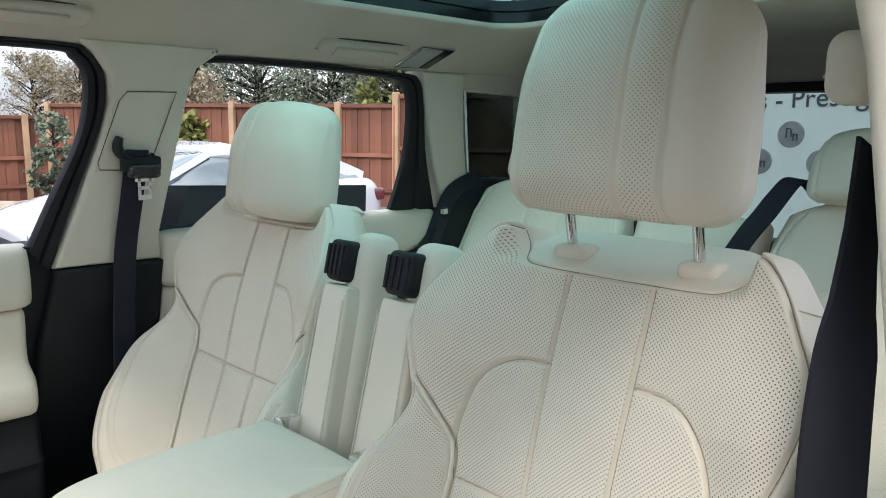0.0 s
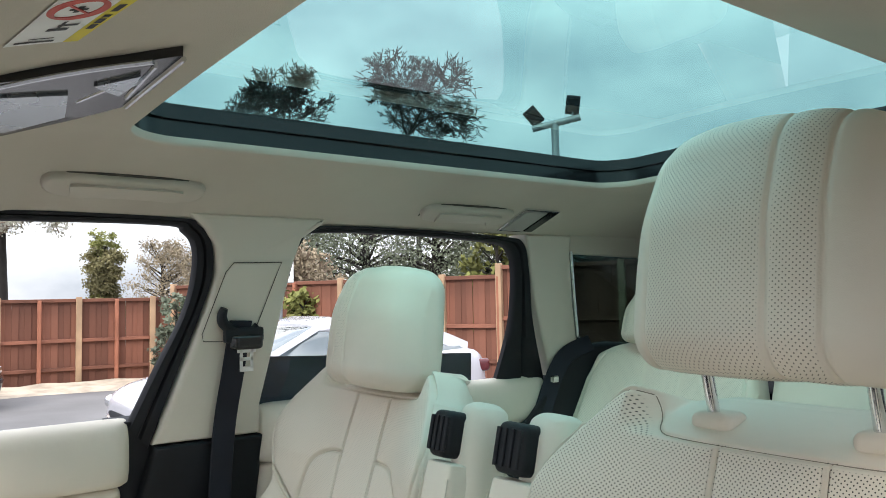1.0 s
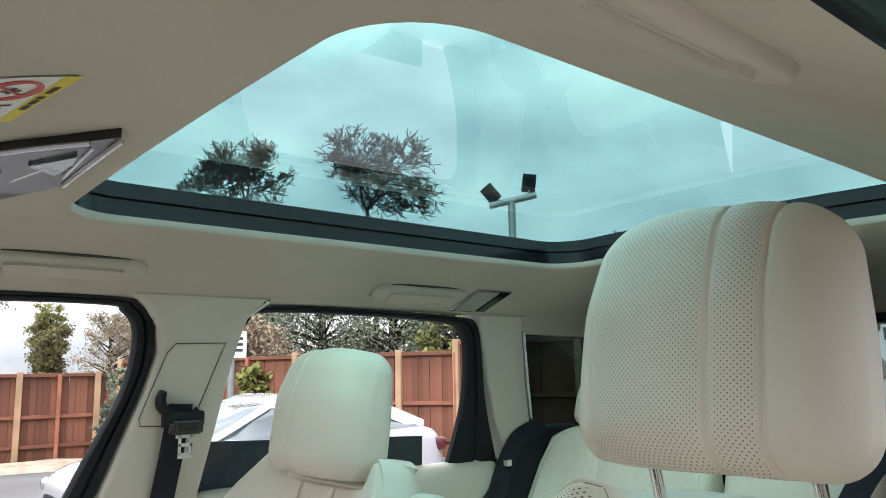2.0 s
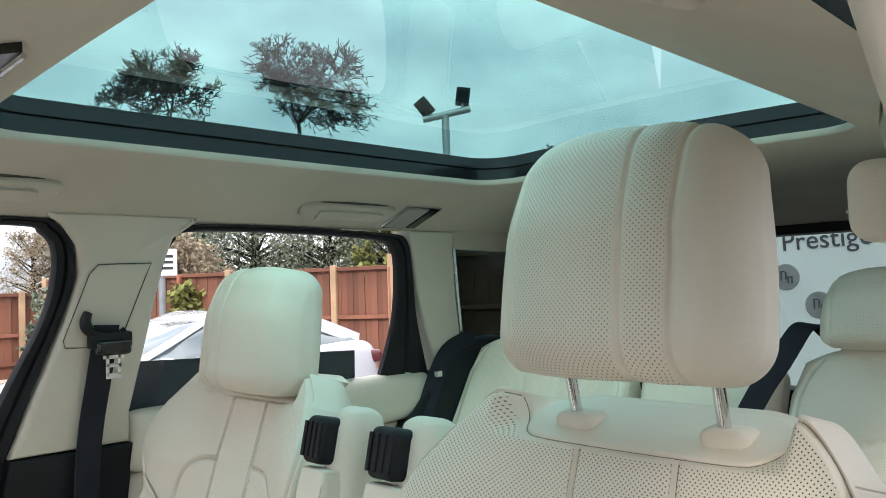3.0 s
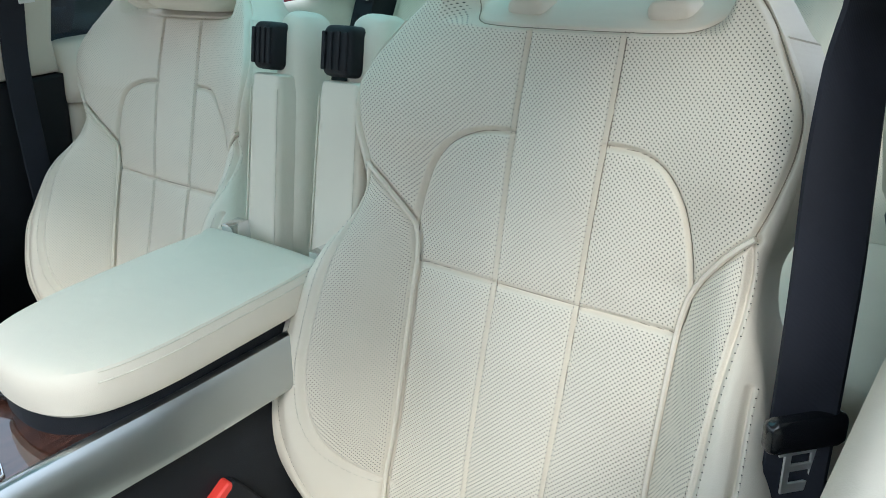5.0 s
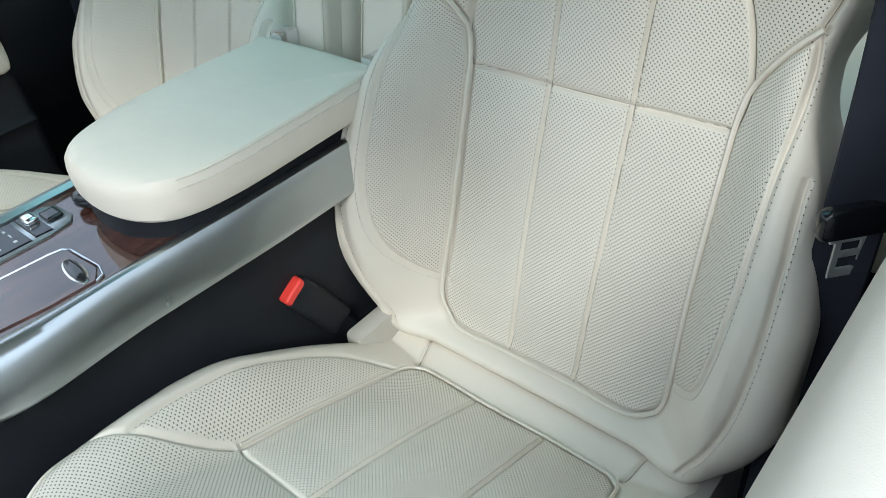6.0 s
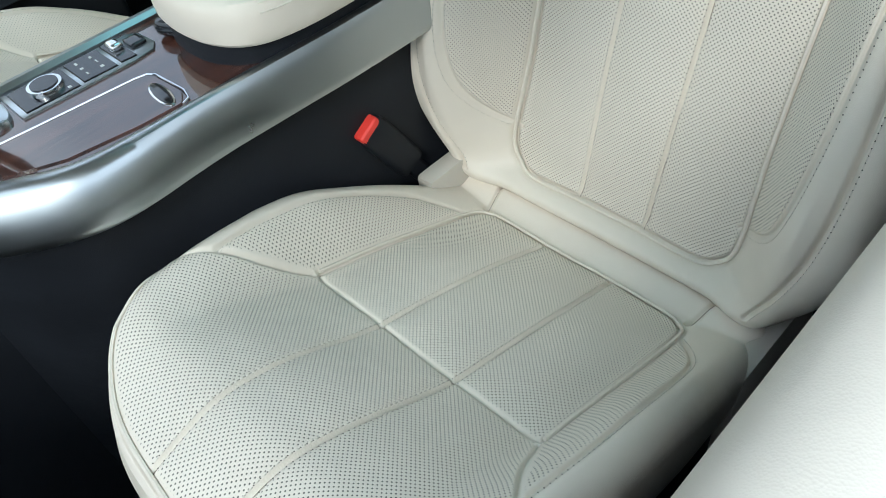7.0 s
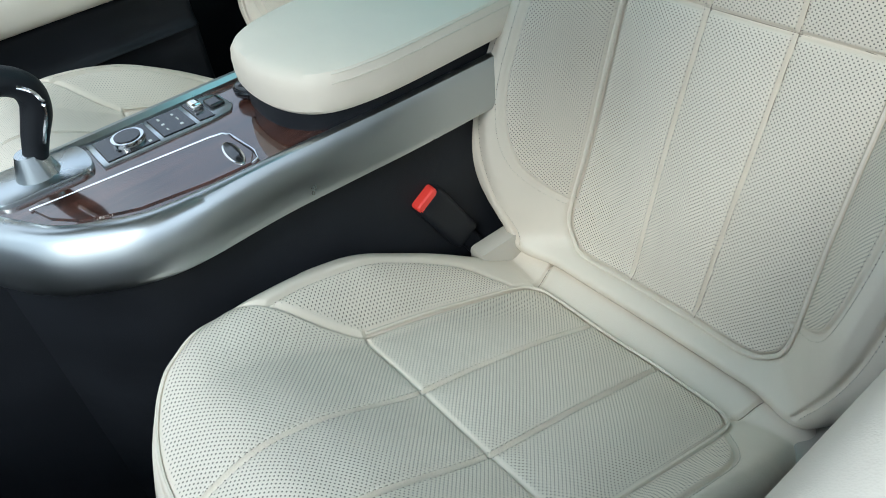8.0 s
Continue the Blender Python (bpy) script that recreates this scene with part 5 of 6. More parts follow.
def grab_handle(x, y0, y1):
    g = thing("grab_handle", "folded beige grab handle recessed in the headliner", "grab handle", "grab handles")
    m = roof_frame_at(x, (y0 + y1) / 2)
    L = y1 - y0
    s = 1 if x > 0 else -1
    bm = bmesh.new()
    out = loop_line([(-0.026, -L / 2), (0.026, -L / 2 + 0.008), (0.030, 0), (0.026, L / 2 - 0.008), (-0.026, L / 2), (-0.030, 0)], 4)
    slab(bm, out, 0.0, 0.012, 0.007, 4)
    bmesh.ops.transform(bm, matrix=m, verts=bm.verts)
    part("body", bm, M_HANDLE, g)
    # raised strip round the inboard edge; dark on far handles, painting a shadow gap
    bm = bmesh.new()
    lip = curve_points([(-0.024 * s, -L / 2 - 0.003, 0.0), (0.004 * s, -L / 2 - 0.003, 0.0), (0.024 * s, -L / 2 + 0.010, 0.0), (0.031 * s, -L / 2 + 0.05, 0.0), (0.033 * s, 0, 0.0), (0.031 * s, L / 2 - 0.05, 0.0), (0.024 * s, L / 2 - 0.010, 0.0), (0.004 * s, L / 2 + 0.003, 0.0), (-0.024 * s, L / 2 + 0.003, 0.0)], 6)
    k = len(lip) - 1
    sweep(bm, [m @ Vector(p) for p in lip], [(-0.0035, -0.002), (0.0035, -0.002), (0.0025, 0.0025), (-0.0025, 0.0025)], up=m.to_3x3() @ Vector((0, 0, 1)), scales=[0.25 + 0.75 * math.sin(math.pi * q / k) ** 0.6 for q in range(k + 1)])
    part("gap_strip", bm, M_GAP if x < 0 else M_HANDLE, g, "strip along the handle's edge, standing in for a shadow gap")
    bm = bmesh.new()
    bar = [(0.012, -L / 2 + 0.030), (0.015, -L / 2 + 0.05), (0.015, L / 2 - 0.05), (0.012, L / 2 - 0.030), (-0.020, L / 2 - 0.034), (-0.022, L / 2 - 0.055), (-0.010, L / 2 - 0.062), (-0.010, -L / 2 + 0.062), (-0.022, -L / 2 + 0.055), (-0.020, -L / 2 + 0.034)]
    slab(bm, [(x_ * s, y_) for x_, y_ in bar][::int(s)], 0.008, 0.017, 0.0)
    bmesh.ops.transform(bm, matrix=m, verts=bm.verts)
    part("bar", bm, M_HANDLE, g)
    # thin raised strip for the slot; its shade is painted dark on far handles
    bm = bmesh.new()
    box(bm, (min(-0.016 * s, -0.011 * s), -L / 2 + 0.062, 0.0115), (max(-0.016 * s, -0.011 * s), L / 2 - 0.062, 0.0135), 0.0005, 1, m)
    part("slot", bm, M_GAP if x < 0 else M_SKIRT, g)
    return g


grab_handle(-0.560, -0.515, -0.275)
grab_handle(-0.576, 0.235, 0.475)
grab_handle(0.560, -0.515, -0.275)
grab_handle(0.576, 0.235, 0.475)


def reading_lamp(side):
    """A parallelogram lamp let into the roof cove."""
    lampo = thing("reading_lamp", "small rear reading lamp with chrome border and smoked switch", "reading lamp", "reading lamps")
    A, B, C, D = ((0.540, 0.505), (0.540, 0.620), (0.634, 0.606), (0.634, 0.494))

    def at(a, b, drop):
        x = (A[0] + (B[0] - A[0]) * a) * (1 - b) + (D[0] + (C[0] - D[0]) * a) * b
        y = (A[1] + (B[1] - A[1]) * a) * (1 - b) + (D[1] + (C[1] - D[1]) * a) * b
        return Vector((side * x, y, roof_z(x, y))) + Vector((-side * 0.55, 0, -0.83)) * drop

    def plate(name, a0, a1, b0, b1, d0, d1, mat, label=""):
        bm = bmesh.new()
        lo = [bm.verts.new(at(a, b, d0)) for a, b in ((a0, b0), (a1, b0), (a1, b1), (a0, b1))]
        hi = [bm.verts.new(at(a, b, d1)) for a, b in ((a0, b0), (a1, b0), (a1, b1), (a0, b1))]
        top = bm.faces.new(hi)
        bm.faces.new(lo[::-1])
        for i in range(4):
            bm.faces.new((lo[i], lo[(i + 1) % 4], hi[(i + 1) % 4], hi[i]))
        bmesh.ops.recalc_face_normals(bm, faces=bm.faces)
        bmesh.ops.bevel(bm, geom=list(top.edges), offset=0.002, segments=2, affect="EDGES")
        part(name, bm, mat, lampo, label)

    plate("bezel", 0, 1, 0, 1, -0.004, 0.006, M_CHROME, "thin chrome border")
    plate("lens", 0.04, 0.66, 0.06, 0.94, 0.0, 0.0085, M_GREYLENS, "frosted lamp lens")
    plate("switch", 0.69, 0.96, 0.06, 0.94, 0.0, 0.0085, M_GLOSSBLACK, "smoked dark switch")


reading_lamp(-1)
reading_lamp(1)

# overhead console ahead of the roof glass
oc = thing("overhead_console", "gloss black overhead console with chrome edges and lamp lenses", "overhead console")


def hung(outline, z0, z1, bevel=0.003):
    bm = bmesh.new()
    slab(bm, outline, -z1, -z0, bevel, 2)
    for v in bm.verts:
        v.co = Vector((v.co.x, v.co.y, roof_z(v.co.x, max(-0.62, v.co.y)) + v.co.z))
    return bm


OCP = [(0.030, -0.492), (0.004, -0.484), (-0.10, -0.482), (-0.19, -0.486), (-0.29, -0.527), (-0.41, -0.60), (-0.36, -0.74), (-0.22, -0.74), (-0.135, -0.632), (-0.03, -0.535)]
bm = hung(OCP[::-1], -0.004, 0.010)
bmesh.ops.reverse_faces(bm, faces=bm.faces)
bmesh.ops.recalc_face_normals(bm, faces=bm.faces)
part("panel", bm, M_GLOSSBLACK, oc)
for k, (a_, b_) in enumerate((((0.026, -0.490), (-0.19, -0.490)), ((-0.012, -0.506), (-0.150, -0.500)), ((0.000, -0.512), (-0.165, -0.655)), ((-0.075, -0.515), (-0.190, -0.545)))):
    bm = bmesh.new()
    sweep(bm, [Vector((a_[0] + (b_[0] - a_[0]) * t / 6, a_[1] + (b_[1] - a_[1]) * t / 6, roof_z(a_[0] + (b_[0] - a_[0]) * t / 6, a_[1] + (b_[1] - a_[1]) * t / 6) - 0.012)) for t in range(7)], circle(0.0026 if k else 0.0032, 6))
    part("chrome_line", bm, M_CHROME, oc, "chrome edge line")
for outline in ([(-0.045, -0.512), (-0.075, -0.508), (-0.135, -0.512), (-0.105, -0.545)], [(-0.150, -0.562), (-0.26, -0.545), (-0.36, -0.60), (-0.33, -0.69), (-0.22, -0.68)]):
    bm = hung(outline, 0.008, 0.016, 0.004)
    bmesh.ops.recalc_face_normals(bm, faces=bm.faces)
    part("lens", bm, M_SILVER, oc, "pale satin lamp blade")

# sun visor with its warning label
visor = thing("warning_label", "white warning label with red ring and yellow strip on the headliner", "label")
M_PAPER = material("white_label_film", (0.78, 0.78, 0.76), rough=0.5, var=0.04, scale=30.0)
M_YEL = material("yellow_label_strip", (0.72, 0.60, 0.04), rough=0.5, var=0.05, scale=30.0)
M_REDINK = material("red_ink", (0.55, 0.08, 0.06), rough=0.5, var=0.05, scale=30.0)
M_INK = material("black_ink", (0.03, 0.03, 0.03), rough=0.6, var=0.1, scale=30.0)
Lo, Lx, Ly = Vector((0.006, -0.583, 0)), Vector((0.149, 0.023, 0)), Vector((-0.030, -0.055, 0))


def label_at(a, b, drop):
    p = Lo + Lx * a + Ly * b
    return Vector((p.x, p.y, roof_z(p.x, p.y) - drop))


def label_patch(name, quad, drop, mat):
    bm = bmesh.new()
    g = [[bm.verts.new(label_at(quad[0] + (quad[1] - quad[0]) * i / 6, quad[2] + (quad[3] - quad[2]) * j / 4, drop)) for j in range(5)] for i in range(7)]
    for i in range(6):
        for j in range(4):
            bm.faces.new((g[i][j], g[i + 1][j], g[i + 1][j + 1], g[i][j + 1]))
    bmesh.ops.recalc_face_normals(bm, faces=bm.faces)
    return part(name, bm, mat, visor)


label_patch("paper", (0, 1, 0.22, 1.05), 0.0015, M_PAPER)
label_patch("yellow_strip", (0, 1, 0, 0.215), 0.0015, M_YEL)
for a0, a1 in ((0.30, 0.40), (0.42, 0.52), (0.54, 0.60), (0.66, 0.80)):
    label_patch("print_bar", (a0, a1, 0.06, 0.16), 0.0020, M_INK)
for a0, a1, b0, b1 in ((0.30, 0.36, 0.42, 0.70), (0.40, 0.44, 0.35, 0.62), (0.36, 0.50, 0.55, 0.60), (0.05, 0.09, 0.40, 0.95), (0.13, 0.15, 0.45, 0.8), (0.68, 0.80, 0.58, 0.66), (0.72, 0.76, 0.50, 0.74)):
    label_patch("print_bar", (a0, a1, b0, b1), 0.0020, M_INK)
bm = bmesh.new()
ringp = [label_at(0.745 + 0.175 * math.cos(k * math.pi / 18), 0.63 + 0.33 * math.sin(k * math.pi / 18), 0.0022) for k in range(36)]
sweep(bm, ringp, [(-0.0028, -0.0003), (0.0028, -0.0003), (0.0028, 0.0003), (-0.0028, 0.0003)], closed=True)
part("red_ring", bm, M_REDINK, visor)
bm = bmesh.new()
sweep(bm, [label_at(0.64, 0.42, 0.0022), label_at(0.85, 0.84, 0.0022)], [(-0.0018, -0.0003), (0.0018, -0.0003), (0.0018, 0.0003), (-0.0018, 0.0003)])
part("red_bar", bm, M_REDINK, visor)

# ---- rear bench ----
R_V, R_N = Vector((0, 0.36, 0.933)).normalized(), Vector((0, -0.933, 0.36)).normalized()


bench = thing("rear_bench", "cream leather rear bench with two outer headrests", "car seat")


def rear_back(x, half, label, plain=False):
    seat = under(new("backrest"), bench, label)
    m = axes_matrix(Vector((x, 0.700, 0.86)), (1, 0, 0), R_V, R_N)
    ins = soft_line([(0.17, -0.05), (0.172, 0.25), (0.165, 0.33), (0.135, 0.385), (0.085, 0.405), (0.055, 0.407)])
    chan = [(0.055, -0.05), (0.056, 0.2), (0.056, 0.56)]
    side = soft_line([(0.225, -0.05), (0.238, 0.30), (0.236, 0.48), (0.20, 0.555)])
    seams = [] if plain else both(ins, chan, side)
    rel = (lambda u, v: 0.010 * (1 - (u / half) ** 2) - 0.02 + 0 * v) if plain else (lambda u, v: 0.045 * step(0.16, 0.25, np.abs(u)) * np.interp(v, [0, 0.3, 0.5], [1, 0.8, 0.1]))
    up = Upholstery(lambda t: np.interp(t, [0, 0.6, 0.9, 1.0], [half, half, half * 0.985, half * (0.99 if plain else 0.90)]), lambda s: -0.15 + 0 * s,
                    lambda s: (0.545 if plain else 0.600) - (0.004 if plain else 0.045) * np.abs(s) ** 4, rel, seams, round_edge=0.03, cols=90, rows=110)
    poly = list(ins) + [(0.0, 0.407), (0.0, -0.05)]
    panels = [] if plain else [
        ("insert", lambda u, v: inside(u, v, poly), M_PERF_FINE), ("insert", lambda u, v: inside(-u, v, poly), M_PERF_FINE),
        ("upper_panel", lambda u, v: (np.abs(u) < 0.235) & (v > 0.2) & (v < 0.565), M_PERF_FINE)]
    up.build(seat, m, panels, ("cover", M_LEATHER), 0.10)
    if not plain:
        headrest(bench, (x - 0.045 if x > 0 else x + 0.025, 0.905, 1.484), (0.30, 0.10, 0.150), [-0.125, 0.0, 0.125], soft=0.24, lean=16, post_to=(0.93, 1.40), posts=0.07, perf=(-0.10, 0.10))
    return seat


rear_back(-0.452, 0.262, "cream leather outer rear seat back with low headrest")
rear_back(0.440, 0.262, "cream leather outer rear seat back with low headrest")
rear_back(-0.010, 0.165, "plain cream leather centre section of the rear bench", plain=True)
V, F = rounded_block((1.40, 0.56, 0.20), 0.05, 20)
part("cushion", bm_from(V + np.array([0, 0.50, 0.80]), F), M_LEATHER, bench)
bm = bmesh.new()
box(bm, (-0.69, 0.25, 0.45), (0.69, 0.76, 0.72), 0.02)
part("plinth", bm, M_BLACK, bench)
rb = thing("seat_belt", "black rear seat belt lying over the bench shoulder", "seat belt", "rear seat belts")
bm = bmesh.new()
over = curve_points([(0.232, 0.985, 1.425), (0.222, 0.945, 1.447), (0.206, 0.905, 1.447), (0.190, 0.872, 1.412), (0.172, 0.853, 1.375), (0.140, 0.835, 1.320), (0.085, 0.800, 1.20), (0.03, 0.765, 1.05)], 6)
ribbon(bm, over, 0.050, normal=[Vector((0, 0.35, 0.93)).lerp(Vector((0, -0.92, 0.38)), min(1, k / 20)) for k in range(len(over))])
part("strap", bm, M_WEB, rb)
for s in (-1, 1):
    rb = thing("seat_belt", "black rear seat belt coming down beside the bench", "seat belt", "rear seat belts")
    bm = bmesh.new()
    ribbon(bm, curve_points([(s * 0.705, 0.90, 1.405), (s * 0.712, 0.80, 1.37), (s * 0.712, 0.73, 1.27), (s * 0.705, 0.665, 1.12), (s * 0.70, 0.62, 0.92)], 6), 0.048, normal=(-s * 0.75, -0.66, 0.1))
    part("strap", bm, M_WEB, rb)
    bm = bmesh.new()
    box(bm, (s * 0.700 - 0.007, 0.735, 1.305), (s * 0.700 + 0.007, 0.757, 1.325), 0.003, 1)
    part("clip", bm, M_CHROME, rb)
    wing = thing("side_bolster", "black cover between bench and rear pillar", "trim", kind="structure")
    bm = bmesh.new()
    slab(bm, [(s * 0.715, 0.60), (s * 0.79, 0.60), (s * 0.79, 1.05), (s * 0.69, 1.05), (s * 0.705, 0.86)] if s > 0 else [(s * 0.715, 0.60), (s * 0.705, 0.86), (s * 0.69, 1.05), (s * 0.79, 1.05), (s * 0.79, 0.60)], 0.45, 1.17, 0.02)
    for v in bm.verts:
        if v.co.z > 1.0:
            v.co.z += 0.23 * float(step(0.62, 0.84, v.co.y))
    part("cover", bm, M_BLACK, wing)


# ---- outdoors ----
M_ASPHALT = material("grey_asphalt", (0.17, 0.165, 0.165), rough=0.9, var=0.25, scale=0.6, grain=0.8, grain_scale=90.0)
M_GRAVEL = material("sandy_gravel", (0.50, 0.42, 0.33), rough=0.95, var=0.35, scale=3.0, grain=1.0, grain_scale=60.0)
M_FENCE = material("red_brown_fence_timber", (0.205, 0.082, 0.052), rough=0.85, var=0.35, scale=1.5, grain=0.5, grain_scale=60.0)
M_POST = material("weathered_fence_post", (0.44, 0.29, 0.18), rough=0.9, var=0.25, scale=2.0)
M_REDPOST = material("orange_stained_post", (0.36, 0.14, 0.085), rough=0.9, var=0.25, scale=2.0)
M_BARK = material("grey_brown_bark", (0.030, 0.026, 0.023), rough=0.95, var=0.35, scale=4.0)
M_TWIG = material("brown_twigs", (0.29, 0.22, 0.165), rough=0.95, var=0.3, scale=3.0)
M_GREEN = material("dark_green_foliage", (0.155, 0.18, 0.125), rough=0.8, var=0.5, scale=1.2)
M_YELLOWGREEN = material("yellow_green_foliage", (0.19, 0.20, 0.055), rough=0.8, var=0.5, scale=1.5)
M_BLOSSOM = material("pale_budding_leaves", (0.31, 0.255, 0.175), rough=0.85, var=0.4, scale=1.5)
M_WHITEBLOSSOM = material("white_blossom", (0.62, 0.60, 0.50), rough=0.85, var=0.35, scale=1.5)
M_OLIVE = material("olive_brown_foliage", (0.20, 0.18, 0.085), rough=0.85, var=0.45, scale=1.5)
M_GALV = material("galvanised_steel", (0.30, 0.32, 0.33), rough=0.5, metal=0.6, var=0.15, scale=6.0)
# each board takes its own tone
for mat_ in (M_FENCE,):
    n_, l_ = mat_.node_tree.nodes, mat_.node_tree.links
    info = n_.new("ShaderNodeObjectInfo")
    hsv = n_.new("ShaderNodeHueSaturation")
    rng_ = n_.new("ShaderNodeMapRange")
    rng_.inputs["To Min"].default_value, rng_.inputs["To Max"].default_value = 0.70, 1.30
    l_.new(info.outputs["Random"], rng_.inputs["Value"])
    l_.new(rng_.outputs["Result"], hsv.inputs["Value"])
    l_.new(n_["Principled BSDF"].inputs["Base Color"].links[0].from_socket, hsv.inputs["Color"])
    l_.new(hsv.outputs["Color"], n_["Principled BSDF"].inputs["Base Color"])

bm = bmesh.new()
bmesh.ops.create_grid(bm, x_segments=4, y_segments=4, size=600, matrix=Matrix.Translation((0, 0, GROUND)))
tagged(part("ground", bm, M_ASPHALT), "grey worn asphalt car park", "ground", kind="structure")

rng = random.Random(4)


def tube_mesh(segs, sides=5):
    """Joins tapered branch pieces (a, b, ra, rb) into one mesh."""
    V, F = [], []
    for a, b, ra, rb in segs:
        d = (b - a)
        if d.length < 1e-6:
            continue
        d = d.normalized()
        u = d.cross(Vector((0.31, 0.87, 0.38))).normalized()
        w = d.cross(u)
        k = len(V)
        for p, r in ((a, ra), (b, rb)):
            for i in range(sides):
                q = 2 * math.pi * i / sides
                V.append(p + (u * math.cos(q) + w * math.sin(q)) * r)
        for i in range(sides):
            F.append((k + i, k + (i + 1) % sides, k + sides + (i + 1) % sides, k + sides + i))
    return np.array(V), F


def grow(rng, p, d, length, r, depth, segs, tips, spread=0.85, lift=0.10, split=3, rmin=0.0):
    """A limb that bends, tapers and forks."""
    n = 3
    for i in range(n):
        d = (d + Vector((rng.uniform(-1, 1), rng.uniform(-1, 1), rng.uniform(-0.8, 0.9))) * 0.34 + Vector((0, 0, lift * 0.3))).normalized()
        q = p + d * length / n
        r2 = r * (1 - 0.13)
        segs.append((p, q, max(r, rmin), max(r2, rmin)))
        if depth > 0 and i > 0 and rng.random() < 0.6:
            e = (d + Vector((rng.uniform(-1, 1), rng.uniform(-1, 1), rng.uniform(-0.4, 0.8))) * spread * 1.4).normalized()
            grow(rng, q, e, length * rng.uniform(0.45, 0.7), r2 * 0.55, depth - 1, segs, tips, spread, lift, split, rmin)
        p, r = q, r2
    if depth <= 0:
        tips.append(p)
        return
    for _ in range(split if depth > 1 else 2):
        e = (d + Vector((rng.uniform(-1, 1), rng.uniform(-1, 1), rng.uniform(-0.75, 0.85))) * spread).normalized()
        grow(rng, p, e, length * rng.uniform(0.6, 0.85), r * 0.66, depth - 1, segs, tips, spread, lift, split, rmin)


def leaf_mesh(points, size, rng, per=14, scatter=0.5, flat=0.6):
    V, F = [], []
    for p in points:
        for _ in range(per):
            c = p + Vector((rng.gauss(0, scatter), rng.gauss(0, scatter), rng.gauss(0, scatter * flat)))
            a = Vector((rng.uniform(-1, 1), rng.uniform(-1, 1), rng.uniform(-1, 1))).normalized()
            b = a.cross(Vector((rng.uniform(-1, 1), rng.uniform(-1, 1), rng.uniform(-1, 1)))).normalized()
            s = size * rng.uniform(0.6, 1.4)
            k = len(V)
            V += [c - a * s, c + b * s * 0.5, c + a * s, c - b * s * 0.5]
            F.append((k, k + 1, k + 2, k + 3))
    return np.array(V), F


EYE = Vector((0.78, -0.72, 1.55))


def outward(az, dist, z=GROUND):
    return Vector((EYE.x - dist * math.sin(radians(az)), EYE.y + dist * math.cos(radians(az)), z))


def bare_tree(at, height, seed, label, depth=5, lean=(0, 0), thick=0.028, twig=M_BARK, leaves=None, per=3, leaf=0.12, spread=0.95, trunk=0.30, fine=0.014, width=None):
    r = random.Random(seed)
    t = thing("tree", label, "tree", "trees beyond the fence")
    segs, tips = [], []
    base = Vector((0, 0, 0))
    top = Vector((lean[0], lean[1], height * trunk))
    segs.append((base, top * 0.5, height * thick, height * thick * 0.85))
    segs.append((top * 0.5, top, height * thick * 0.85, height * thick * 0.7))
    for _ in range(4):
        d = Vector((r.uniform(-1, 1), r.uniform(-1, 1), r.uniform(0.25, 1.0))).normalized()
        grow(r, top, d, height * 0.24, height * thick * 0.55, depth, segs, tips, spread, lift=0.0)
    zmax = max(s[1].z for s in segs)
    k = height / zmax
    ends = np.array([s[1] for s in segs[2:]])
    mid = ends.mean(0)
    reach = float(np.percentile(np.hypot(ends[:, 0] - mid[0], ends[:, 1] - mid[1]), 96))
    kx = k if width is None else width / 2 / reach
    peak = zmax - top.z

    def settle(q):
        """Crown points keep their shape; the trunk stretches between them and the ground."""
        foot = height - peak * kx
        if q.z < top.z and (q.x ** 2 + q.y ** 2) <= (top.x ** 2 + top.y ** 2) + 1e-9:
            return Vector((q.x * kx, q.y * kx, q.z / top.z * foot)) + at
        f = min(1.0, max(0.0, (q.z - top.z) / peak + 0.4))
        return Vector(((q.x - (mid[0] - top.x) * f) * kx, (q.y - (mid[1] - top.y) * f) * kx, foot + (q.z - top.z) * kx)) + at

    segs = [(settle(a), settle(b), max(ra * kx, fine), max(rb * kx, fine)) for a, b, ra, rb in segs]
    V, F = tube_mesh(segs[:2], 8)
    under(mesh_object("trunk", V, F, M_BARK), t)
    V, F = tube_mesh(segs[2:], 4)
    tagged(under(mesh_object("crown", V, F, twig), t), kind="stuff")
    if leaves:
        V, F = leaf_mesh([settle(p) for p in tips], leaf, r, per, height * 0.03)
        tagged(under(mesh_object("leaves", V, F, leaves, smooth=False), t), kind="stuff")
    return t


def evergreen(at, height, width, seed, label, mat, clumps=160, per=26, leaf=0.14, cone=0.6, group="trees beyond the fence"):
    """A dense crown of leaf clumps on real limbs; cone: how much it narrows upwards."""
    r = random.Random(seed)
    t = thing("tree", label, "tree", group)
    segs, pts = [(at, at + Vector((0, 0, height * 0.9)), width * 0.05, width * 0.012)], []
    for i in range(clumps):
        z = height * (0.08 + 0.92 * r.random())
        w = width / 2 * (1 - cone * z / height) * (0.75 + 0.45 * noise.noise(Vector((z * 0.7, seed, 0.0))))
        a = r.uniform(0, 2 * math.pi)
        q = Vector((math.cos(a) * w * r.uniform(0.45, 1.05), math.sin(a) * w * r.uniform(0.45, 1.05), z))
        pts.append(at + q)
        if i % 2 == 0:
            segs.append((at + Vector((0, 0, z * 0.85)), at + q, width * 0.012, width * 0.004))
    V, F = tube_mesh(segs, 5)
    under(mesh_object("trunk", V, F, M_BARK), t)
    V, F = leaf_mesh(pts, leaf, r, per, width * 0.055, 0.7)
    tagged(under(mesh_object("crown", V, F, mat, smooth=False), t), kind="stuff")
    return t


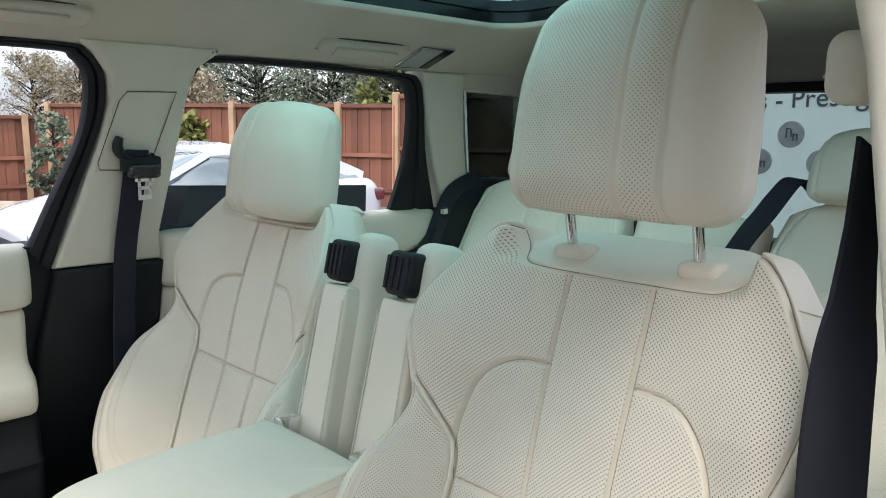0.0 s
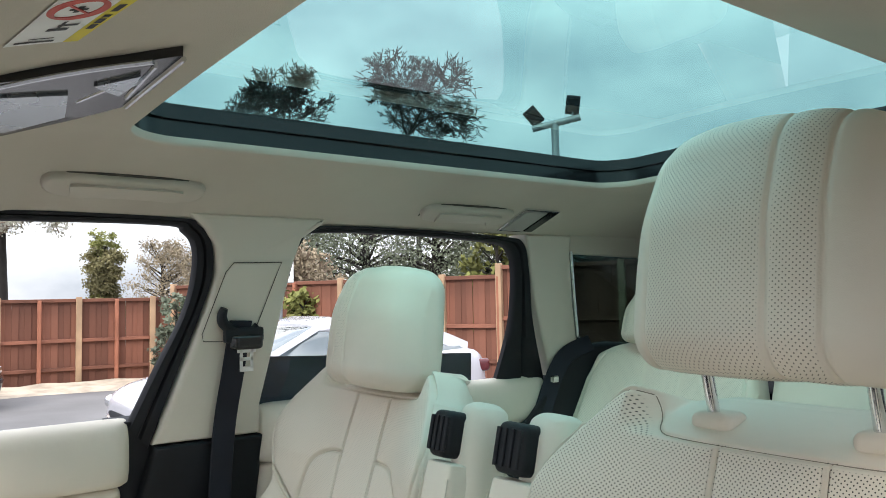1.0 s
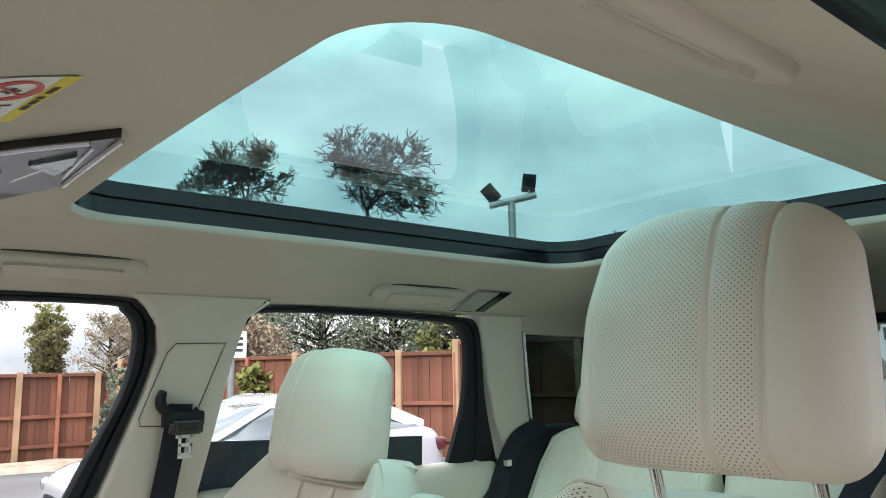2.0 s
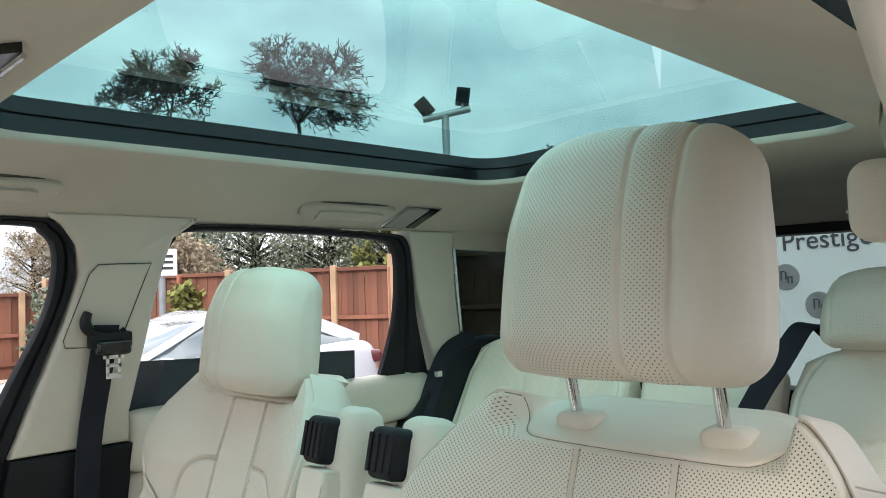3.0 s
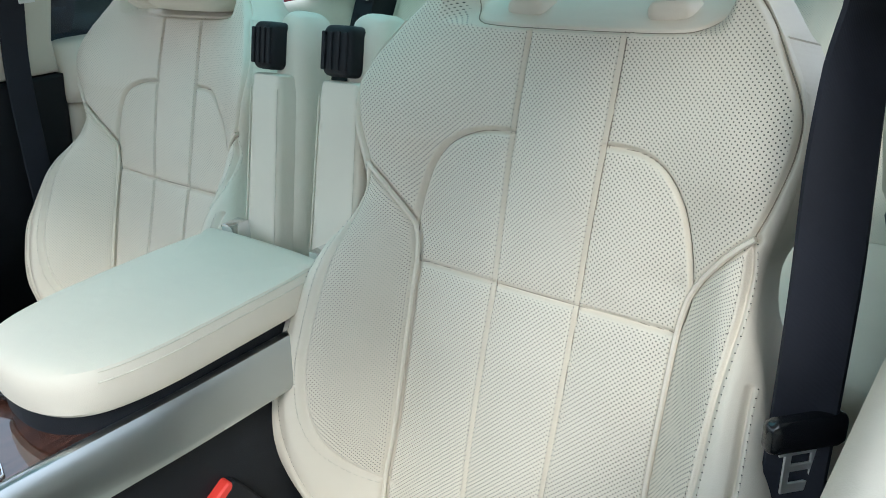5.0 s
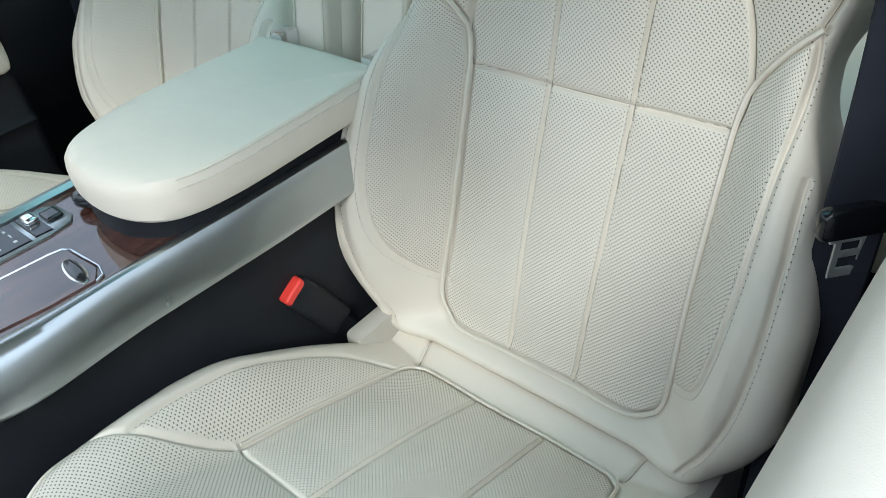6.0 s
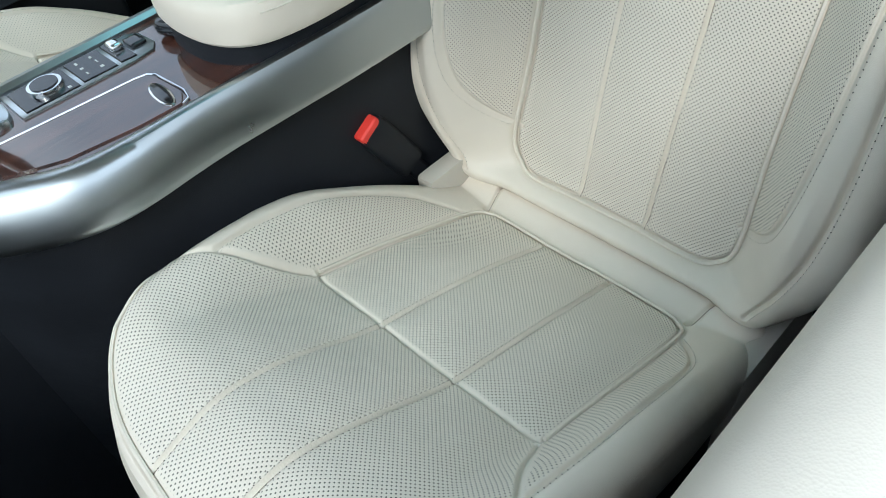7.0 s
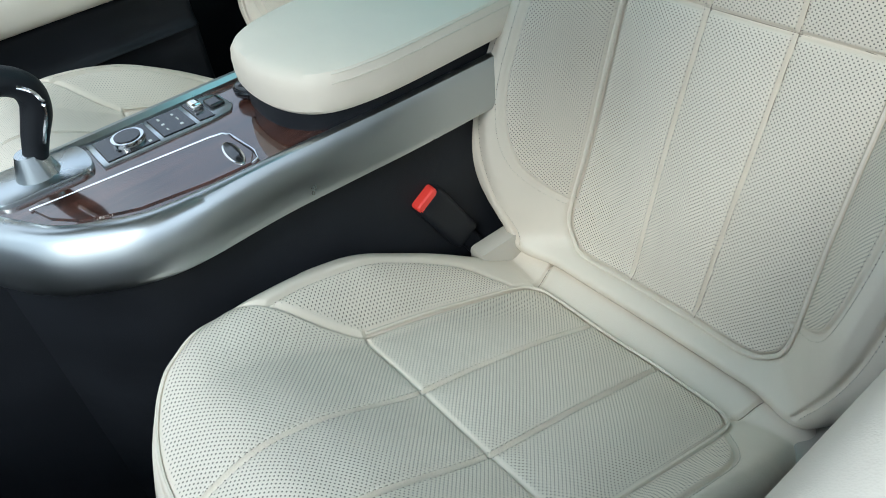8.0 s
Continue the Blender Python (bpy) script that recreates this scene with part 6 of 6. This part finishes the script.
# bare oaks high behind the fence
bare_tree(outward(65.3, 34), 12.3, 11, "bare dark oak with crooked spreading limbs", depth=5, thick=0.022, fine=0.015, width=5.0, spread=1.0)
bare_tree(outward(54.8, 36), 13.4, 23, "bare dark oak with dense twiggy crown", depth=5, thick=0.022, fine=0.015, width=6.6, spread=1.0)
bare_tree(outward(40.0, 40), 8.2, 31, "thin bare tree with upright twigs", depth=4, thick=0.016, width=3.0)
bare_tree(outward(49.5, 42), 8.0, 37, "low bare twiggy tree", depth=4, thick=0.016, width=3.6)
bare_tree(outward(60.0, 33), 8.6, 53, "low bare twiggy tree", depth=4, thick=0.016, width=3.4)
bare_tree(outward(32.5, 38), 8.9, 41, "thin bare tree with rising twigs", depth=4, thick=0.014, width=2.6)
bare_tree(outward(36.5, 38), 8.6, 42, "thin bare tree with rising twigs", depth=3, thick=0.014, width=1.6)
bare_tree(outward(83.2, 21), 5.4, 44, "thick-trunked tree in white blossom", depth=4, thick=0.040, twig=M_TWIG, leaves=M_WHITEBLOSSOM, per=16, leaf=0.05, trunk=0.42, width=3.6)
# evergreens and shrubs showing over the fence
evergreen(outward(77.2, 30), 3.7, 1.9, 3, "tall clipped evergreen with pale brown lower growth", M_OLIVE, 190, 60, 0.055, 0.12)
evergreen(outward(77.2, 30.3), 4.25, 1.6, 4, "dark green conifer top", M_YELLOWGREEN, 110, 60, 0.05, 0.35)
evergreen(outward(73.4, 28), 3.75, 2.6, 17, "rounded brown tree thick with fine bare twigs", M_BLOSSOM, 170, 70, 0.040, 0.15)
evergreen(outward(70.6, 27), 3.6, 2.6, 18, "rounded brown tree thick with fine bare twigs", M_BLOSSOM, 170, 70, 0.040, 0.15)
for az_, d_, h_, w_, sd in ((64.5, 22, 3.9, 4.6, 5), (58.8, 21, 4.5, 5.0, 6), (53.5, 21, 4.7, 5.4, 7), (48.0, 20, 4.3, 5.0, 8), (42.0, 19, 4.1, 4.6, 9), (35.0, 20, 4.0, 4.6, 10)):
    evergreen(outward(az_, d_), h_, w_, sd, "dark blue-green cedar with drooping layered branches", M_GREEN, 150, 110, 0.045, 0.25)
bare_tree(outward(63.6, 17.5), 3.0, 61, "bare brown shrub by the fence", depth=4, thick=0.016, twig=M_TWIG, leaves=M_BLOSSOM, per=4, leaf=0.05, trunk=0.15, width=1.9, fine=0.010)
evergreen(outward(63.6, 15.2), 1.80, 1.2, 12, "low yellow-green bush in front of the fence", M_YELLOWGREEN, 70, 30, 0.07, 0.4, "bushes")
evergreen(outward(72.5, 16.0), 1.80, 0.8, 13, "dark green ivy bush against the fence", M_GREEN, 70, 40, 0.05, 0.1, "bushes")
evergreen(outward(48.9, 18.5), 3.6, 2.2, 14, "yellow-green shrub above the fence", M_YELLOWGREEN, 80, 26, 0.10, 0.3, "bushes")


# fences
def fence(name, a, b, base, height, bay, label, board=0.125, first_light=False):
    f = thing(name, label, "fence", kind="structure")
    a, b = Vector((*a, 0)), Vector((*b, 0))
    d = (b - a).normalized()
    L = (b - a).length
    ang = math.atan2(d.y, d.x)
    n = Vector((d.y, -d.x, 0))
    bm = bmesh.new()
    box(bm, (-board / 2, -0.009, 0), (board / 2, 0.009, 1), 0.003, 1)
    src = part("board", bm, M_FENCE, f)
    count = int(L / (board * 0.94))
    r = random.Random(len(name) * 7 + int(L * 10))
    for i in range(count):
        o = src if i == 0 else new("board", src.data)
        o.parent = f
        p = a + d * (i + 0.5) * board * 0.94
        o.matrix_world = Matrix.Translation((p.x, p.y, base)) @ Matrix.Rotation(ang, 4, "Z") @ pose(0, 0.016 * (i % 2), 0, 0, r.uniform(-0.4, 0.4), 0) @ Matrix.Diagonal((1, 1, height - 0.03 + r.uniform(-0.006, 0.006), 1))
    for z in (0.30, height * 0.51, height - 0.02):
        bm = bmesh.new()
        box(bm, (0, -0.03, z - 0.035), (L, 0.02, z + 0.035), 0.006, 1, Matrix.Translation((a.x, a.y, base)) @ Matrix.Rotation(ang, 4, "Z") @ Matrix.Translation((0, -0.035, 0)))
        part("rail", bm, M_FENCE, f)
    k = 0
    x = 0.0
    while x <= L:
        p = a + d * x
        bm = bmesh.new()
        w = 0.055 if k % 2 == 0 else 0.035
        box(bm, (-w, -0.115, -0.2), (w, -0.02, height + (0.05 if k % 2 == 0 else -0.01)), 0.008, 1, Matrix.Translation((p.x, p.y, base)) @ Matrix.Rotation(ang, 4, "Z"))
        part("post", bm, M_POST if k % 2 == 0 else M_REDPOST, f)
        x += bay
        k += 1
    return f


PA, PB, PC, PD = (-17.0, -8.86), (-16.1, 4.6), (-9.2, 8.05), (1.5, 12.2)
fence("fence_1", PA, PB, -0.06, 1.71, 0.7215, "red-brown close-board timber fence with pale posts")
fence("fence_2", PB, PC, 0.10, 1.80, 1.10, "red-brown close-board timber fence with pale posts")
fence("fence_3", PC, PD, 0.20, 1.86, 1.10, "dark red-brown timber fence behind the parked car")
bm = bmesh.new()
bank = []
for i in range(80):
    t = i / 79
    y = PA[1] + (PB[1] - 0.3 - PA[1]) * t
    x0 = PA[0] + (PB[0] - PA[0]) * t
    w = 1.25 + 0.25 * noise.noise(Vector((y * 0.8, 1.3, 0)))
    bank.append([bm.verts.new((x0 + 0.15 + w * j / 9, y, GROUND + 0.002 + (0.10 + 0.05 * noise.noise(Vector((y * 1.7, j * 0.4, 2.0)))) * (1 - j / 9) ** 0.8)) for j in range(10)])
for r, s in zip(bank[:-1], bank[1:]):
    for j in range(9):
        bm.faces.new((r[j], r[j + 1], s[j + 1], s[j]))
bmesh.ops.recalc_face_normals(bm, faces=bm.faces)
tagged(part("gravel_bank", bm, M_GRAVEL), "sandy gravel bank along the fence foot", "gravel", kind="structure")

# floodlight mast
mast = thing("floodlight_mast", "grey steel floodlight mast with two square lamps", "floodlight")
p = outward(44.3, 12.0)
bm = bmesh.new()
rod(bm, p, p + Vector((0, 0, 4.36)), 0.070, 0.060, 14)
part("pole", bm, M_GALV, mast)
u = Vector((math.cos(radians(44.3)), math.sin(radians(44.3)), 0))
bm = bmesh.new()
c = p + Vector((0, 0, 4.36))
rod(bm, c - u * 0.36 + Vector((0, 0, -0.05)), c + u * 0.40 + Vector((0, 0, 0.10)), 0.055, None, 12)
part("crossbar", bm, M_GALV, mast)
for k, tilt, dz in ((-0.33, 38, 0.15), (0.29, -8, 0.30)):
    q = c + u * k + Vector((0, 0, dz))
    head = under(new("lamp_head"), mast)
    m = Matrix.Translation(q) @ Matrix.Rotation(radians(44.3), 4, "Z") @ pose(0, 0, 0, 108, 0, 0) @ pose(0, 0, 0, 0, 0, tilt)
    bm = bmesh.new()
    box(bm, (-0.11, -0.15, -0.045), (0.11, 0.15, 0.045), 0.02, 2, m)
    part("housing", bm, M_BLACK, head)
    bm = bmesh.new()
    box(bm, (-0.08, -0.11, 0.044), (0.08, 0.11, 0.049), 0.004, 1, m)
    part("lens", bm, M_GLOSSBLACK, head, "dark lamp glass")
    bm = bmesh.new()
    rod(bm, q, c + u * k * 0.95 + Vector((0, 0, 0.03)), 0.018, None, 8)
    part("bracket", bm, M_GALV, head)

# sign on a post
sg = thing("sign", "small white sign on a grey post", "sign")
p = outward(65.3, 11.0)
bm = bmesh.new()
rod(bm, p, p + Vector((0, 0, 1.98)), 0.045, None, 12)
part("post", bm, M_GALV, sg)
m = Matrix.Translation(p + Vector((0, 0, 2.08))) @ Matrix.Rotation(radians(65), 4, "Z")
bm = bmesh.new()
box(bm, (-0.32, -0.070, -0.17), (0.20, -0.050, 0.20), 0.01, 1, m)
part("plate", bm, M_PAPER, sg)
for z in (0.10, 0.02, -0.06):
    bm = bmesh.new()
    box(bm, (-0.24, -0.076, z - 0.018), (0.15, -0.0705, z + 0.018), 0, 1, m)
    part("print_bar", bm, M_INK, sg)

# banner board behind the car
M_BOARD = material("pale_blue_grey_board", (0.66, 0.74, 0.76), rough=0.5, var=0.04, scale=2.0)
M_LETTER = material("dark_grey_letters", (0.05, 0.06, 0.075), rough=0.5, var=0.05)
bn = thing("banner", "pale board with dark lettering and round metallic badges", "banner")
BY = 5.5
bm = bmesh.new()
box(bm, (-3.2, BY, 0.15), (3.4, BY + 0.04, 2.30), 0.005, 1)
part("board", bm, M_BOARD, bn)
for x in (-3.0, 0.0, 3.2):
    bm = bmesh.new()
    box(bm, (x - 0.04, BY + 0.041, GROUND), (x + 0.04, BY + 0.12, 2.28), 0.004, 1)
    part("post", bm, M_GALV, bn)


def lettering(text, x, z, size, roll):
    cu = bpy.data.curves.new("lettering", "FONT")
    cu.body, cu.size, cu.extrude = text, size, 0.003
    tmp = bpy.data.objects.new("lettering", cu)
    scene.collection.objects.link(tmp)
    dg = bpy.context.evaluated_depsgraph_get()
    me = bpy.data.meshes.new_from_object(tmp.evaluated_get(dg))
    bpy.data.objects.remove(tmp)
    me.materials.clear()
    me.materials.append(M_LETTER)
    ob = under(new("lettering", me), bn, "dark grey lettering")
    ob.matrix_world = pose(x, BY - 0.004, z, 90, roll, 0)
    return ob


lettering("Sports - Prestige - 4 x4", -2.29, 1.700, 0.207, -2.0)
M_BADGE = material("brushed_badge_metal", (0.34, 0.36, 0.37), rough=0.35, metal=0.8, var=0.15, scale=12.0)
for x, z in ((-1.545, 1.516), (-1.305, 1.293), (-1.785, 1.293)):
    badge = under(new("badge"), bn)
    bm = bmesh.new()
    bmesh.ops.create_cone(bm, cap_ends=True, segments=40, radius1=0.105, radius2=0.098, depth=0.012, matrix=Matrix.Translation((x, BY - 0.006, z)) @ Matrix.Rotation(radians(90), 4, "X"))
    part("disc", bm, M_BADGE, badge, "round brushed metal badge")
    for w, h, dx, dz in ((0.012, 0.075, -0.032, 0.008), (0.035, 0.010, -0.018, 0.044), (0.012, 0.060, 0.004, 0.010), (0.012, 0.055, 0.022, -0.022), (0.012, 0.055, 0.050, -0.022), (0.030, 0.010, 0.036, -0.002)):
        bm = bmesh.new()
        box(bm, (x + dx - w / 2, BY - 0.0165, z + dz - h / 2), (x + dx + w / 2, BY - 0.0125, z + dz + h / 2))
        part("badge_mark", bm, M_LETTER, badge)


# parked cars
def parked_car(origin, label, paint, heading=0.0, glass=None, nose=1.0):
    """A hatchback, nose to -y, built from lofted sections; origin is the ground under its middle."""
    car = thing("parked_car", label, "car", "parked cars")
    M = Matrix.Translation(origin) @ Matrix.Rotation(radians(heading), 4, "Z")
    st = [  # y, bottom, sill half width, belt z, belt half width
        (-2.10, 0.34, 0.55, 0.62, 0.50), (-2.04, 0.24, 0.74, 0.70, 0.66), (-1.90, 0.20, 0.84, 0.77, 0.78), (-1.60, 0.20, 0.88, 0.84, 0.84), (-1.0, 0.20, 0.89, 0.94, 0.86),
        (-0.6, 0.20, 0.89, 0.98, 0.87), (0.2, 0.20, 0.89, 1.00, 0.88), (1.0, 0.20, 0.90, 1.03, 0.88), (1.5, 0.22, 0.90, 1.05, 0.86), (1.85, 0.26, 0.87, 1.04, 0.80), (2.02, 0.32, 0.80, 0.98, 0.74), (2.10, 0.42, 0.70, 0.86, 0.66)]

    st = [(y if y > -0.98 else -0.98 + (y + 0.98) * nose, *k) for y, *k in st]
    front = st[0][0]

    def ring(y, zb, ws, zt, wt):
        half = [(0, zb), (ws * 0.85, zb), (ws * 0.98, zb + 0.06), (ws + 0.01, zb + 0.22), (ws * 1.005, (zb + zt) * 0.52), (ws * 0.985, zt - 0.12), (wt, zt - 0.015), (wt * 0.92, zt + 0.012), (wt * 0.5, zt + 0.035), (0, zt + 0.042)]
        return half + [(-x, z) for x, z in half[-2:0:-1]]

    def loft(name, rings, mat, parent, label=""):
        bm = bmesh.new()
        R = [[bm.verts.new(M @ Vector((x, y, z))) for x, z in r] for y, r in rings]
        n = len(R[0])
        for a, b in zip(R[:-1], R[1:]):
            for j in range(n):
                bm.faces.new((a[j], a[(j + 1) % n], b[(j + 1) % n], b[j]))
        bm.faces.new(R[0])
        bm.faces.new(R[-1][::-1])
        bmesh.ops.recalc_face_normals(bm, faces=bm.faces)
        bmesh.ops.subdivide_edges(bm, edges=bm.edges, cuts=1, smooth=0.6, use_grid_fill=True)
        return part(name, bm, mat, parent, label, angle=60)

    loft("body", [(s[0], ring(*s)) for s in st], paint, car)
    # glasshouse
    gh = [(-0.98, 0.96, 0.80, 0.97, 0.60), (-0.45, 1.00, 0.84, 1.26, 0.66), (-0.10, 1.02, 0.85, 1.375, 0.64), (0.40, 1.03, 0.85, 1.405, 0.64), (1.00, 1.05, 0.84, 1.375, 0.62), (1.50, 1.06, 0.80, 1.27, 0.58), (1.84, 1.06, 0.72, 1.10, 0.52)]

    def gring(y, zb, wb, zt, wt):
        half = [(0, zb - 0.06), (wb, zb - 0.06), (wb, zb), (wb * 0.55 + wt * 0.45, zb * 0.55 + zt * 0.45), (wt + 0.03, zt - 0.035), (wt * 0.9, zt), (wt * 0.4, zt + 0.012), (0, zt + 0.015)]
        return half + [(-x, z) for x, z in half[-2:0:-1]]

    loft("glasshouse", [(s[0], gring(*s)) for s in gh], glass or M_GLOSSBLACK, car, "car windows")
    # roof and pillars over the glass
    roof_r = [(s[0], [(0, s[3] - 0.03), (s[4] + 0.02, s[3] - 0.045), (s[4] + 0.038, s[3] - 0.03), (s[4] * 0.92, s[3] + 0.012), (s[4] * 0.4, s[3] + 0.025), (0, s[3] + 0.028)]) for s in gh[2:]]
    roof_r = [(y, h + [(-x, z) for x, z in h[-2:0:-1]]) for y, h in roof_r]
    loft("roof", roof_r, paint, car)
    for sx in (-1, 1):
        for (y0, z0, x0), (y1, z1, x1), w in (((-1.0, 0.97, 0.82), (-0.12, 1.37, 0.675), 0.035), ((0.38, 1.02, 0.868), (0.42, 1.39, 0.68), 0.040), ((1.80, 1.06, 0.75), (1.02, 1.37, 0.66), 0.075)):
            bm = bmesh.new()
            sweep(bm, [M @ Vector((sx * (x0 + (x1 - x0) * t + 0.02 * math.sin(math.pi * t)), y0 + (y1 - y0) * t, z0 + (z1 - z0) * t)) for t in (0, 0.25, 0.5, 0.75, 1)], [(-w, -0.012), (w, -0.012), (w, 0.012), (-w, 0.012)], up=(sx, 0, 0.3))
            part("pillar", bm, paint, car)
        for y in (-0.98 - 0.34 * nose, 1.30):
            wheel = under(new("wheel"), car)
            bm = bmesh.new()
            rod(bm, M @ Vector((sx * 0.70, y, 0.315)), M @ Vector((sx * 0.905, y, 0.315)), 0.315, None, 28)
            part("tyre", bm, M_RUBBER, wheel)
            bm = bmesh.new()
            rod(bm, M @ Vector((sx * 0.80, y, 0.315)), M @ Vector((sx * 0.915, y, 0.315)), 0.215, 0.20, 20)
            part("rim", bm, M_SILVER, wheel)
        V, F = rounded_block((0.20, 0.30, 0.13), 0.05, 8)
        part("headlamp", bm_from(np.array([M @ (pose(sx * 0.70, front + 0.17, 0.66, 0, 0, sx * 28) @ Vector(v)) for v in V]), F), M_CHROME, car, "clear headlamp")
        V, F = rounded_block((0.10, 0.30, 0.15), 0.04, 8)
        part("tail_lamp", bm_from(np.array([M @ (pose(sx * 0.79, 1.92, 0.86, 0, 0, -sx * 20) @ Vector(v)) for v in V]), F), M_TAIL, car, "dark red tail lamp")
        V, F = rounded_block((0.20, 0.10, 0.13), 0.04, 8)
        part("door_mirror", bm_from(np.array([M @ (pose(sx * 0.97, -0.62, 1.02) @ Vector(v)) for v in V]), F), paint, car)
    V, F = rounded_block((1.10, 0.10, 0.30), 0.04, 8)
    part("grille", bm_from(np.array([M @ (Vector((0, front + 0.04, 0.47)) + Vector(v)) for v in V]), F), M_BLACK, car, "black front grille")
    return car


M_TAIL = material("dark_red_lens", (0.09, 0.008, 0.012), rough=0.15, var=0.1, coat=0.6)
M_WHITE = material("white_car_paint", (0.52, 0.52, 0.56), rough=0.25, var=0.03, scale=3.0, coat=0.8)
M_NAVY = material("dark_blue_car_paint", (0.02, 0.024, 0.035), rough=0.25, var=0.05, scale=3.0, coat=0.8)
M_CARGLASS = material("reflective_car_glass", (0.10, 0.13, 0.14), rough=0.06, var=0.2, scale=2.0, coat=1.0, spec=1.0)
parked_car((-6.95, 3.05, GROUND), "white hatchback parked alongside", M_WHITE, 0.0, M_CARGLASS, 0.78)
parked_car((-13.9, -1.15, GROUND), "dark blue car parked by the fence", M_NAVY, 180.0, M_CARGLASS)
